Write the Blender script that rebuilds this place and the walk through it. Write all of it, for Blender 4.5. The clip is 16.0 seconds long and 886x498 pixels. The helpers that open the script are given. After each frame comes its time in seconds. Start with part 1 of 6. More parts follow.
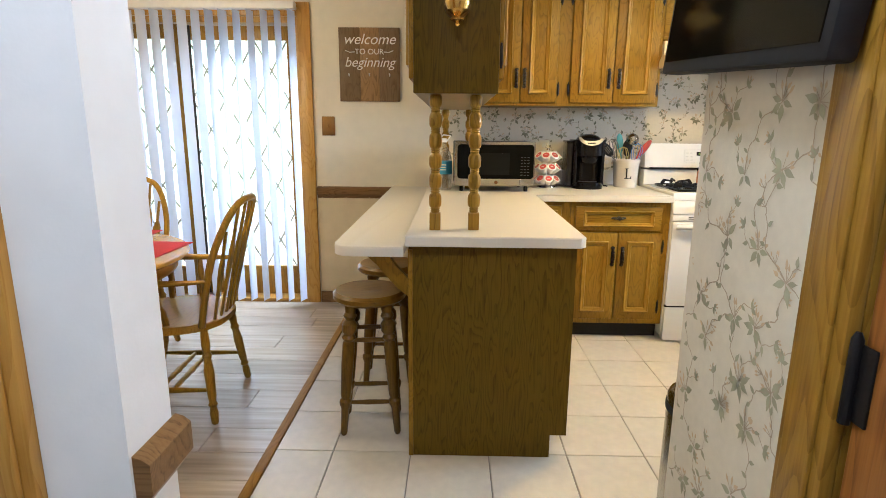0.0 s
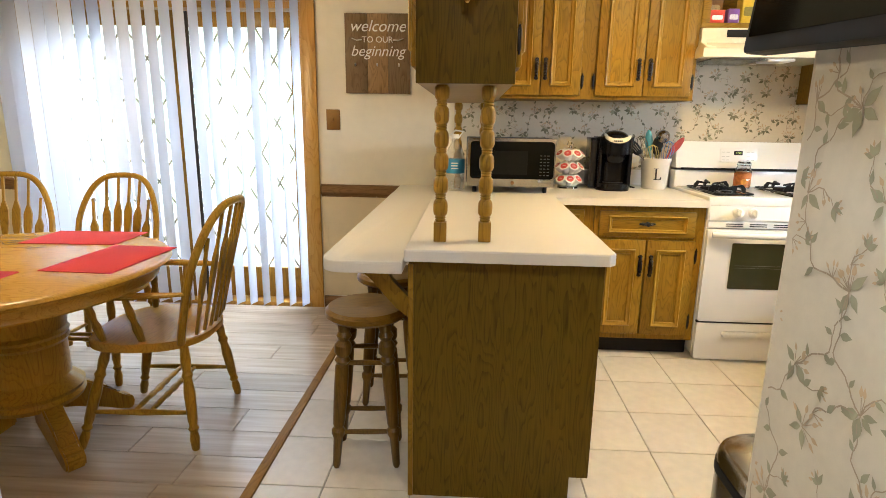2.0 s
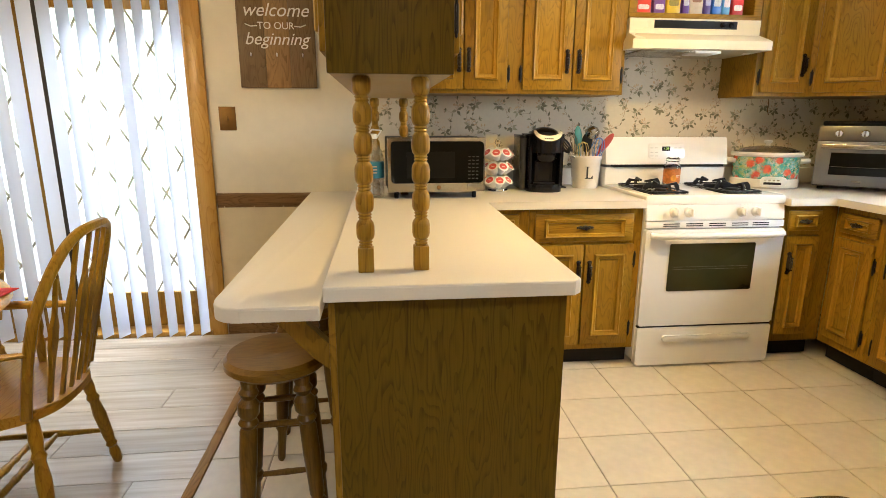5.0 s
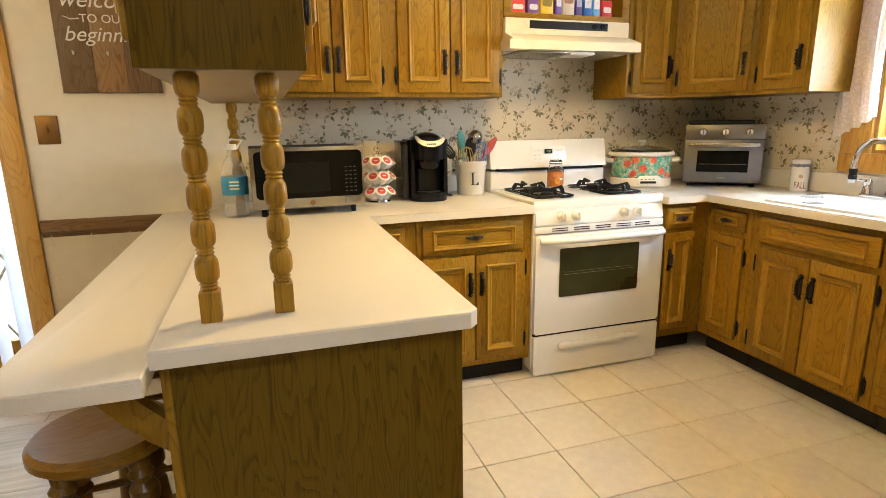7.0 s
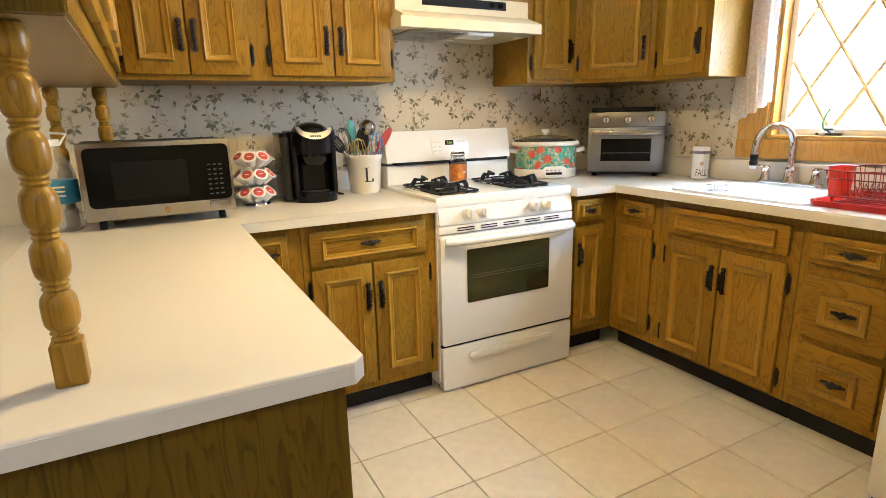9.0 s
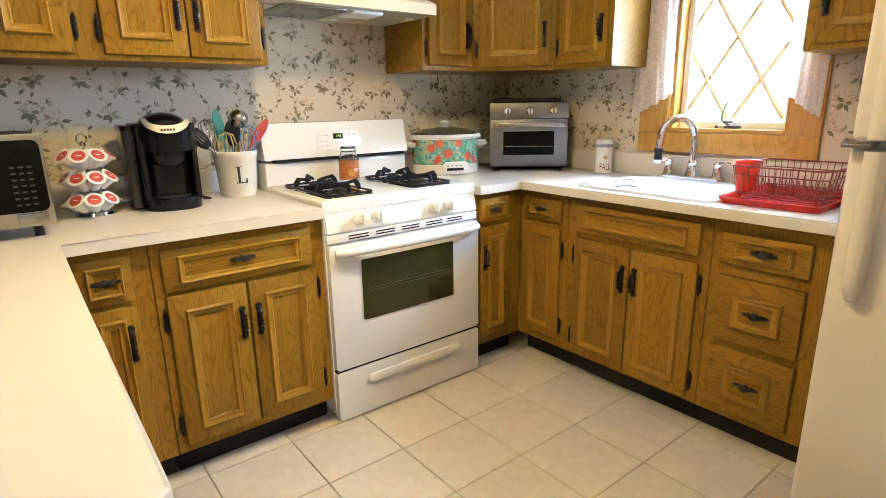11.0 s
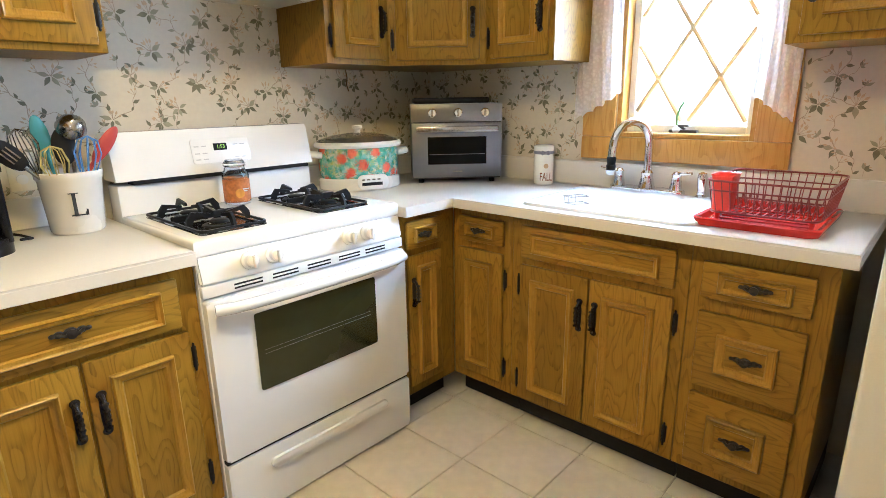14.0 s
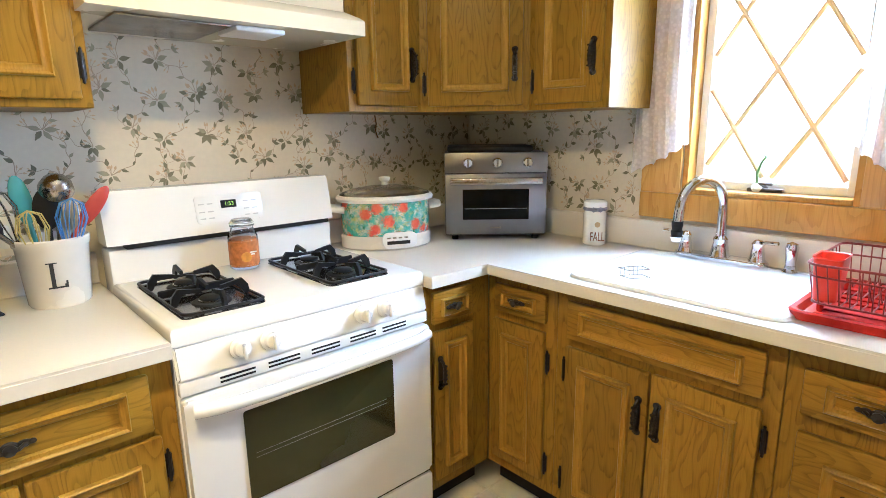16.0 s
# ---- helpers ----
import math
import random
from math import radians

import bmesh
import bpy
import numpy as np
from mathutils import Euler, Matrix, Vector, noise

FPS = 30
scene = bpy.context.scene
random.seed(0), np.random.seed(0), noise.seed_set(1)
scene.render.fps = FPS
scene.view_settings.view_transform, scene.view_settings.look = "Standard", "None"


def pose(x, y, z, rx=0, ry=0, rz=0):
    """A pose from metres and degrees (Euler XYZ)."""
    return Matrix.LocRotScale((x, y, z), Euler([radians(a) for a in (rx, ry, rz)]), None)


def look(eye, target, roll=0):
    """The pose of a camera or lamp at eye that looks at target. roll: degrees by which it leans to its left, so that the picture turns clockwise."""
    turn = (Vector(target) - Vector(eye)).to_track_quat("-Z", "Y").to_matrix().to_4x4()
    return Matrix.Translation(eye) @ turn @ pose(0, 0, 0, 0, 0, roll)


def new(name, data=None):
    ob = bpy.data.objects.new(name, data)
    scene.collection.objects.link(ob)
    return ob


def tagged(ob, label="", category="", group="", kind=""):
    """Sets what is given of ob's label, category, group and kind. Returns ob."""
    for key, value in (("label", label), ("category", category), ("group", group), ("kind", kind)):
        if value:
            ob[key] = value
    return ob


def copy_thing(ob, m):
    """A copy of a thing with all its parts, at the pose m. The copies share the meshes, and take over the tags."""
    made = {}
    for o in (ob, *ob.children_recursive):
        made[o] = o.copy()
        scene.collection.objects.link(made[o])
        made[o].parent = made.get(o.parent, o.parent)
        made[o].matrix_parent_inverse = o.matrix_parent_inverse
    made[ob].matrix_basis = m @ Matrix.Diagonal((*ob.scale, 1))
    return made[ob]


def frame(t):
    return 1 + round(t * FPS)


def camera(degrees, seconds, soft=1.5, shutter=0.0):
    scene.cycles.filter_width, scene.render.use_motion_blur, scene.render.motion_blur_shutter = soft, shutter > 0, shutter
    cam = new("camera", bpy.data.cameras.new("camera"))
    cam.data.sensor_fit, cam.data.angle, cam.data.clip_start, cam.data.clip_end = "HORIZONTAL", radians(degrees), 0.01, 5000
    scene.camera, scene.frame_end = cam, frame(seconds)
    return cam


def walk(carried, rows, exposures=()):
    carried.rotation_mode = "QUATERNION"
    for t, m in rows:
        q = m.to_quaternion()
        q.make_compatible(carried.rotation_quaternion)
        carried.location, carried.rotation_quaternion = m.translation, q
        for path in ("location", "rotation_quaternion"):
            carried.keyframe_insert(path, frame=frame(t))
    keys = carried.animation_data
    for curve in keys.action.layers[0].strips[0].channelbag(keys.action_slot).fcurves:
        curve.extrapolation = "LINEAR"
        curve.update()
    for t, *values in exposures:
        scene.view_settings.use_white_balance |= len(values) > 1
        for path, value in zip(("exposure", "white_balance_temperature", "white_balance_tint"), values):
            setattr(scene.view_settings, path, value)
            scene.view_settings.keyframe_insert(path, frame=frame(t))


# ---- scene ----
cam = camera(77.8, 16.0, 0.85)
PATH = [
    (0, (0.153, 0.227, 1.284), (0.117, 2.181, 0.859), 0.5),
    (0.5, (0.147, 0.294, 1.29), (0.108, 2.247, 0.86), 0.7),
    (1, (0.161, 0.367, 1.297), (0.1, 2.318, 0.86), 0.8),
    (1.5, (0.17, 0.439, 1.302), (0.091, 2.387, 0.857), 0.9),
    (2, (0.182, 0.511, 1.293), (0.086, 2.458, 0.845), 0.9),
    (2.5, (0.19, 0.573, 1.308), (0.092, 2.516, 0.845), 0.9),
    (3, (0.17, 0.636, 1.291), (0.107, 2.583, 0.836), 0.9),
    (5.3, (0.131, 0.906, 1.307), (0.4, 2.833, 0.845), 0.0),
    (5.5, (0.144, 0.932, 1.306), (0.453, 2.854, 0.848), -0.2),
    (6, (0.151, 0.984, 1.307), (0.569, 2.886, 0.853), -0.3),
    (6.5, (0.177, 1.031, 1.31), (0.69, 2.911, 0.859), -0.4),
    (7, (0.209, 1.102, 1.306), (0.809, 2.957, 0.861), -0.8),
    (7.5, (0.251, 1.177, 1.306), (0.931, 3.003, 0.857), -1.1),
    (8, (0.297, 1.246, 1.299), (1.052, 3.042, 0.843), -1.3),
    (8.5, (0.327, 1.323, 1.285), (1.164, 3.08, 0.824), -1.3),
    (9, (0.366, 1.386, 1.28), (1.275, 3.104, 0.808), -1.3),
    (11.5, (0.601, 1.692, 1.282), (1.864, 3.153, 0.762), -0.7),
    (12, (0.639, 1.763, 1.286), (1.968, 3.162, 0.759), -0.5),
    (12.5, (0.677, 1.838, 1.287), (2.059, 3.182, 0.755), -0.4),
    (13, (0.73, 1.897, 1.279), (2.139, 3.214, 0.752), -0.5),
    (13.5, (0.786, 1.957, 1.281), (2.208, 3.262, 0.756), -0.7),
    (14, (0.858, 2.019, 1.296), (2.274, 3.33, 0.77), -0.9),
    (14.5, (0.933, 2.081, 1.307), (2.335, 3.411, 0.793), -0.9),
    (15, (1.004, 2.138, 1.326), (2.383, 3.496, 0.827), -0.8),
    (15.5, (1.066, 2.177, 1.357), (2.415, 3.574, 0.878), -0.7),
    (16, (1.123, 2.201, 1.374), (2.438, 3.646, 0.947), -0.8),
]
walk(cam, [(t, look(eye, target, roll)) for t, eye, target, roll in PATH],
     [(0, 0.05, 5350, 10), (1.5, 0.08, 5650, 10), (2.5, 0.08, 5850, 10), (6.5, 0.02, 6150, 10), (8.5, 0.02, 5650, 10), (11.5, 0.1, 5200, 10), (15, 0.1, 4850, 10), (16, 0.14, 4850, 10)])

# ---- light and exposure ----
world = bpy.data.worlds.new("sky")
scene.world = world
world.use_nodes = True
wn = world.node_tree.nodes
sky = wn.new("ShaderNodeTexSky")
sky.sky_type, sky.sun_disc, sky.sun_elevation, sky.sun_rotation = "NISHITA", False, radians(56), radians(222)
wn["Background"].inputs["Strength"].default_value = 0.15
world.node_tree.links.new(sky.outputs[0], wn["Background"].inputs["Color"])

SUN = new("sun", bpy.data.lights.new("sun", "SUN"))
SUN.data.energy, SUN.data.angle, SUN.data.color = 4.0, radians(1.0), (1.0, 0.95, 0.88)
SUN.matrix_world = look((0, 0, 0), (0.45, 0.5, -1.0))


def area(name, eye, target, w, h, power, color):
    lamp = new(name, bpy.data.lights.new(name, "AREA"))
    lamp.data.shape, lamp.data.size, lamp.data.size_y = "RECTANGLE", w, h
    lamp.data.energy, lamp.data.color = power, color
    lamp.matrix_world = look(eye, target)
    return lamp


DAY = (0.82, 0.91, 1.0)
WARM = (1.0, 0.75, 0.40)
AMBER = (1.0, 0.64, 0.20)
HALL = (0.96, 0.97, 0.98)
area("door_daylight", (-1.86, 5.5, 3.3), (-1.86, 3.6, 0.6), 3.0, 1.6, 430, DAY)
area("window_daylight", (3.36, 2.83, 1.60), (2.0, 2.83, 1.25), 0.8, 0.46, 95, DAY)
KITCHEN_LIGHT = (1.25, 2.78, 2.22)
DINING_FILL = (-1.55, 2.55, 2.0)
HALL_LIGHT = (0.13, 0.46, 2.25)


def bulb(name, at, power, radius, color):
    lamp = new(name, bpy.data.lights.new(name, "POINT"))
    lamp.data.energy, lamp.data.shadow_soft_size, lamp.data.color = power, radius, color
    lamp.location = at
    return lamp


lamp = area("kitchen_lamp", KITCHEN_LIGHT, (KITCHEN_LIGHT[0], KITCHEN_LIGHT[1], 0), 0.11, 0.11, 32, AMBER)
lamp.data.shape = "DISK"
bulb("hall_bulb", (HALL_LIGHT[0], HALL_LIGHT[1], 2.10), 33, 0.12, HALL)
# unseen warm fill added to brighten the dining side; no lit lamp known there
bulb("dining_fill", DINING_FILL, 38, 0.10, WARM)


# ---- materials ----
def nodes_of(name):
    m = bpy.data.materials.new(name)
    m.use_nodes = True
    t = m.node_tree
    return m, t.nodes, t.links, t.nodes["Principled BSDF"]


def mat(name, c, rough=0.5, metal=0.0, vary=0.12, scale=30.0, bump=0.0, bscale=None, coat=0.0, big=2.5):
    """A plain surface with faint two-scale variation in tone, roughness and relief."""
    m, n, l, p = nodes_of(name)
    co = n.new("ShaderNodeTexCoord")
    a, b = n.new("ShaderNodeTexNoise"), n.new("ShaderNodeTexNoise")
    a.inputs["Scale"].default_value, b.inputs["Scale"].default_value = scale, big
    a.inputs["Detail"].default_value = b.inputs["Detail"].default_value = 5
    for x in (a, b):
        l.new(co.outputs["Object"], x.inputs["Vector"])
    add = n.new("ShaderNodeMath")
    l.new(a.outputs[0], add.inputs[0])
    l.new(b.outputs[0], add.inputs[1])
    r = n.new("ShaderNodeMapRange")
    r.inputs["From Min"].default_value, r.inputs["From Max"].default_value = 0.7, 1.3
    r.inputs["To Min"].default_value, r.inputs["To Max"].default_value = 1 - vary, 1 + vary * 0.6
    l.new(add.outputs[0], r.inputs["Value"])
    mul = n.new("ShaderNodeMix")
    mul.data_type, mul.blend_type = "RGBA", "MULTIPLY"
    mul.inputs["Factor"].default_value = 1.0
    mul.inputs["A"].default_value = (*c, 1)
    l.new(r.outputs[0], mul.inputs["B"])
    l.new(mul.outputs["Result"], p.inputs["Base Color"])
    p.inputs["Roughness"].default_value, p.inputs["Metallic"].default_value = rough, metal
    p.inputs["Coat Weight"].default_value = coat
    rr = n.new("ShaderNodeMapRange")
    rr.inputs["To Min"].default_value, rr.inputs["To Max"].default_value = max(0.02, rough - 0.08), min(1, rough + 0.1)
    l.new(b.outputs[0], rr.inputs["Value"])
    l.new(rr.outputs[0], p.inputs["Roughness"])
    if bump:
        bp = n.new("ShaderNodeBump")
        bp.inputs["Strength"].default_value, bp.inputs["Distance"].default_value = bump, 0.002
        if bscale:
            c3 = n.new("ShaderNodeTexNoise")
            c3.inputs["Scale"].default_value, c3.inputs["Detail"].default_value = bscale, 3
            l.new(co.outputs["Object"], c3.inputs["Vector"])
            l.new(c3.outputs[0], bp.inputs["Height"])
        else:
            l.new(a.outputs[0], bp.inputs["Height"])
        l.new(bp.outputs[0], p.inputs["Normal"])
    return m


def oak(name, dark, mid, light, axis="z", rough=0.42, ring=9.0, coat=0.04, cathedral=0.42, spec=0.2, figure=0.24):
    """Varnished oak: long pores, broad cathedral figure, along one axis."""
    m, n, l, p = nodes_of(name)
    co, info = n.new("ShaderNodeTexCoord"), n.new("ShaderNodeObjectInfo")
    off = n.new("ShaderNodeVectorMath")
    off.operation = "MULTIPLY_ADD"
    comb = n.new("ShaderNodeCombineXYZ")
    for i in range(3):
        l.new(info.outputs["Random"], comb.inputs[i])
    l.new(comb.outputs[0], off.inputs[0])
    off.inputs[1].default_value = (7.3, 11.1, 5.7)
    l.new(co.outputs["Object"], off.inputs[2])
    k = "xyz".index(axis)

    def stretched(side, along):
        mp = n.new("ShaderNodeMapping")
        s = [side] * 3
        s[k] = along
        mp.inputs["Scale"].default_value = s
        l.new(off.outputs[0], mp.inputs["Vector"])
        return mp

    pore = n.new("ShaderNodeTexNoise")
    pore.inputs["Scale"].default_value, pore.inputs["Detail"].default_value = 1.0, 6
    l.new(stretched(260, 9).outputs[0], pore.inputs["Vector"])
    warp = n.new("ShaderNodeTexNoise")
    warp.inputs["Scale"].default_value, warp.inputs["Detail"].default_value = 1.0, 2
    l.new(stretched(ring, ring * figure).outputs[0], warp.inputs["Vector"])
    ragged = n.new("ShaderNodeTexNoise")
    ragged.inputs["Scale"].default_value, ragged.inputs["Detail"].default_value = 1.0, 3
    l.new(stretched(95, 8).outputs[0], ragged.inputs["Vector"])
    jag = n.new("ShaderNodeMath")
    jag.operation = "MULTIPLY"
    jag.inputs[1].default_value = 0.28
    l.new(ragged.outputs[0], jag.inputs[0])
    band = n.new("ShaderNodeMath")
    band.operation = "MULTIPLY_ADD"
    band.inputs[1].default_value = 19.0
    l.new(warp.outputs[0], band.inputs[0])
    l.new(jag.outputs[0], band.inputs[2])
    saw = n.new("ShaderNodeMath")
    saw.operation = "FRACT"
    l.new(band.outputs[0], saw.inputs[0])
    fr = n.new("ShaderNodeMapRange")  # a slow rise and a sharp fall, as growth rings have
    fr.interpolation_type = "SMOOTHSTEP"
    fr.inputs["From Min"].default_value, fr.inputs["From Max"].default_value = 0.0, 0.55
    fr.inputs["To Min"].default_value, fr.inputs["To Max"].default_value = 0.06, 0.62
    l.new(saw.outputs[0], fr.inputs["Value"])
    mixf = n.new("ShaderNodeMix")
    mixf.inputs["Factor"].default_value = cathedral
    l.new(pore.outputs[0], mixf.inputs["A"])
    l.new(fr.outputs[0], mixf.inputs["B"])
    ramp = n.new("ShaderNodeValToRGB")
    e = ramp.color_ramp.elements
    e[0].position, e[0].color = 0.18, (*dark, 1)
    e[1].position, e[1].color = 0.58, (*light, 1)
    q = ramp.color_ramp.elements.new(0.38)
    q.color = (*mid, 1)
    l.new(mixf.outputs[0], ramp.inputs[0])
    hue = n.new("ShaderNodeHueSaturation")
    rv = n.new("ShaderNodeMapRange")
    rv.inputs["To Min"].default_value, rv.inputs["To Max"].default_value = 0.86, 1.12
    l.new(info.outputs["Random"], rv.inputs["Value"])
    l.new(rv.outputs[0], hue.inputs["Value"])
    l.new(ramp.outputs[0], hue.inputs["Color"])
    l.new(hue.outputs[0], p.inputs["Base Color"])
    p.inputs["Roughness"].default_value, p.inputs["Coat Weight"].default_value = rough, coat
    p.inputs["Coat Roughness"].default_value = 0.25
    p.inputs["Specular IOR Level"].default_value = spec
    bp = n.new("ShaderNodeBump")
    bp.inputs["Strength"].default_value, bp.inputs["Distance"].default_value = 0.18, 0.001
    l.new(pore.outputs[0], bp.inputs["Height"])
    l.new(bp.outputs[0], p.inputs["Normal"])
    return m


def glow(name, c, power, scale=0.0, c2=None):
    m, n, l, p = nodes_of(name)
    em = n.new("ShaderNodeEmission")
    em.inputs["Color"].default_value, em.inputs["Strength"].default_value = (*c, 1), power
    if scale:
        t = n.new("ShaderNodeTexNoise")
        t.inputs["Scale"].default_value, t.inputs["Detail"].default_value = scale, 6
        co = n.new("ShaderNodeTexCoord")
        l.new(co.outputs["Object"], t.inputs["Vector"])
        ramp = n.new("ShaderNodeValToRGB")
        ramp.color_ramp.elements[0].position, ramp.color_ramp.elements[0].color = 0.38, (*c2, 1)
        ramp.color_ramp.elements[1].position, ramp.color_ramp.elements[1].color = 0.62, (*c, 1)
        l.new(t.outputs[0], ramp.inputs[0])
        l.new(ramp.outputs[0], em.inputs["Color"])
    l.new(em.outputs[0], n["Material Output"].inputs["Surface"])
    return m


def clear(name, c=(1, 1, 1), rough=0.0, ior=1.45):
    m, n, l, p = nodes_of(name)
    p.inputs["Base Color"].default_value, p.inputs["Roughness"].default_value = (*c, 1), rough
    p.inputs["Transmission Weight"].default_value, p.inputs["IOR"].default_value = 1.0, ior
    return m


OAK_D, OAK_M, OAK_L = (0.130, 0.068, 0.004), (0.222, 0.120, 0.006), (0.272, 0.150, 0.009)
OAK_Z = oak("oak_upright", OAK_D, OAK_M, OAK_L, "z")
OAK_X = oak("oak_level", OAK_D, OAK_M, OAK_L, "x")
OAK_Y = oak("oak_lengthwise", OAK_D, OAK_M, OAK_L, "y")
# the door oak again, lightened so the mouldings' highlights sit in the colour
OAK_EDGE_LIT = oak("oak_moulding_lit", (0.20, 0.100, 0.008), (0.28, 0.152, 0.011), (0.33, 0.185, 0.016), "z", 0.35, 9.0, 0.04, 0.2)
# end panel oak, its colour darkened to offset strong hall light on it
PANEL_DIM = oak("oak_end_panel_dimmed", (0.056, 0.031, 0.002), (0.094, 0.055, 0.003), (0.122, 0.073, 0.0045), "z", 0.5, 13.0, 0.02, 0.40, 0.12, 0.13)
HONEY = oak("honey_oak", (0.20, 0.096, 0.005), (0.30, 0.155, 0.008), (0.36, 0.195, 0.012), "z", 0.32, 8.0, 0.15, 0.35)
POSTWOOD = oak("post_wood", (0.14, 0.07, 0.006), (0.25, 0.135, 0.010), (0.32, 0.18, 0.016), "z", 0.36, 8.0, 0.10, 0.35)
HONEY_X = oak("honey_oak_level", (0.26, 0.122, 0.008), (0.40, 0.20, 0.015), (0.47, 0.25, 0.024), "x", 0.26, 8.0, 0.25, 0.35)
WALNUT = oak("stool_wood", (0.070, 0.032, 0.002), (0.115, 0.056, 0.004), (0.150, 0.076, 0.007), "z", 0.3, 8.0, 0.3, 0.2)
WALNUT_X = oak("stool_seat_wood", (0.090, 0.042, 0.003), (0.145, 0.073, 0.005), (0.190, 0.098, 0.009), "x", 0.28, 8.0, 0.35, 0.25)
PINE = oak("golden_trim", (0.34, 0.16, 0.022), (0.44, 0.22, 0.034), (0.50, 0.27, 0.05), "z", 0.32, 6.0, 0.2, 0.4)
PINE_Y = oak("brown_strip_wood", (0.16, 0.075, 0.008), (0.25, 0.122, 0.013), (0.31, 0.16, 0.021), "y", 0.55, 6.0, 0.0, 0.4)
DOORWOOD = oak("brown_door_wood", (0.10, 0.035, 0.008), (0.20, 0.075, 0.014), (0.27, 0.11, 0.022), "z", 0.35, 6.0, 0.2, 0.4)
# golden trim darkened in colour for the weak light on the entry casing
CASING_DIM = oak("dimmed_casing_wood", (0.16, 0.078, 0.007), (0.25, 0.125, 0.012), (0.31, 0.165, 0.018), "z", 0.35, 6.0, 0.2, 0.4)
TRIM = oak("brown_trim", (0.09, 0.045, 0.015), (0.17, 0.088, 0.03), (0.22, 0.12, 0.045), "x", 0.4, 8.0, 0.1, 0.4)
LAMINATE = mat("cream_laminate", (0.69, 0.65, 0.57), 0.33, vary=0.03, scale=160, bump=0.03, bscale=220)
PAINT = mat("cream_wall_paint", (0.76, 0.70, 0.55), 0.75, vary=0.05, scale=14, bump=0.12, bscale=160)
WHITE_PAINT = mat("white_wall_paint", (0.78, 0.78, 0.77), 0.7, vary=0.05, scale=14, bump=0.12, bscale=160)
CEIL = mat("ceiling_paint", (0.78, 0.76, 0.72), 0.9, vary=0.04, scale=40, bump=0.4, bscale=90)
PAPER = mat("wallpaper_ground", (0.62, 0.56, 0.43), 0.7, vary=0.05, scale=60, bump=0.08, bscale=400)
WAINSCOT = mat("wainscot_paper", (0.64, 0.53, 0.33), 0.6, vary=0.10, scale=9, bump=0.2, bscale=50)
LEAF = mat("printed_leaf", (0.195, 0.180, 0.105), 0.7, vary=0.35, scale=25)
LEAF3 = mat("faded_printed_leaf", (0.36, 0.345, 0.22), 0.7, vary=0.3, scale=25)
LEAF2 = mat("printed_leaf_pale", (0.33, 0.31, 0.20), 0.7, vary=0.25, scale=25)
STEM = mat("printed_stem", (0.40, 0.32, 0.22), 0.7, vary=0.3, scale=25)
PETAL = mat("printed_petal", (0.54, 0.40, 0.24), 0.7, vary=0.25, scale=25)
TILE = mat("cream_floor_tile", (0.64, 0.58, 0.47), 0.34, vary=0.09, scale=22, bump=0.10, bscale=90)
GROUT = mat("grey_grout", (0.33, 0.29, 0.24), 0.9, vary=0.15, scale=50, bump=0.3)
BLACK = mat("black_iron", (0.008, 0.007, 0.007), 0.42, 0.0, vary=0.3, scale=120, bump=0.2)
IRON = mat("burnished_black_iron", (0.022, 0.018, 0.015), 0.27, 0.3, vary=0.3, scale=120, bump=0.25)
TOE = mat("black_kick_vinyl", (0.012, 0.011, 0.010), 0.6, vary=0.2, scale=40)
ENAMEL = mat("white_enamel", (0.80, 0.79, 0.76), 0.16, vary=0.02, scale=12, coat=0.3)
FRIDGE = mat("almond_fridge_enamel", (0.74, 0.70, 0.63), 0.32, vary=0.02, scale=220, bump=0.15, bscale=260)
ALMOND = mat("almond_enamel", (0.74, 0.66, 0.47), 0.25, vary=0.03, scale=12, coat=0.2)
GAP = mat("dark_gap", (0.01, 0.01, 0.01), 0.6, vary=0.1)
# dark glass with its olive reflection put into the base colour
OVENGLASS = mat("oven_glass_olive_reflection", (0.028, 0.028, 0.010), 0.12, vary=0.15, scale=5)
GLASSBLACK = mat("dark_oven_glass", (0.004, 0.004, 0.003), 0.08, vary=0.15, scale=5)
GLASSBLACK.node_tree.nodes["Principled BSDF"].inputs["Specular IOR Level"].default_value = 0.10
CAST = mat("cast_iron_grate", (0.009, 0.009, 0.010), 0.4, 0.0, vary=0.25, scale=90, bump=0.3)
SATIN = mat("satin_steel_front", (0.38, 0.36, 0.33), 0.24, 1.0, vary=0.05, scale=90)
STEEL = mat("brushed_steel", (0.34, 0.32, 0.29), 0.22, 1.0, vary=0.04, scale=60)
TRASHSTEEL = mat("trash_can_steel", (0.42, 0.40, 0.37), 0.25, 1.0, vary=0.08, scale=60)
CHROME = mat("chrome", (0.75, 0.75, 0.76), 0.08, 1.0, vary=0.03, scale=30)
GOLD = mat("polished_brass", (0.55, 0.36, 0.09), 0.22, 1.0, vary=0.12, scale=40)
BRASS = mat("antique_brass", (0.22, 0.12, 0.035), 0.5, 1.0, vary=0.15, scale=60)
PLASTIC = mat("black_plastic", (0.005, 0.005, 0.006), 0.2, vary=0.2, scale=60)
PLASTIC.node_tree.nodes["Principled BSDF"].inputs["Specular IOR Level"].default_value = 0.25
MATTBLACK = mat("matt_black", (0.010, 0.010, 0.011), 0.6, vary=0.2, scale=60)
for m_dark in (CAST, BLACK, MATTBLACK, TOE, GAP):
    m_dark.node_tree.nodes["Principled BSDF"].inputs["Specular IOR Level"].default_value = 0.22
WHITEPL = mat("white_plastic", (0.80, 0.79, 0.75), 0.35, vary=0.03)
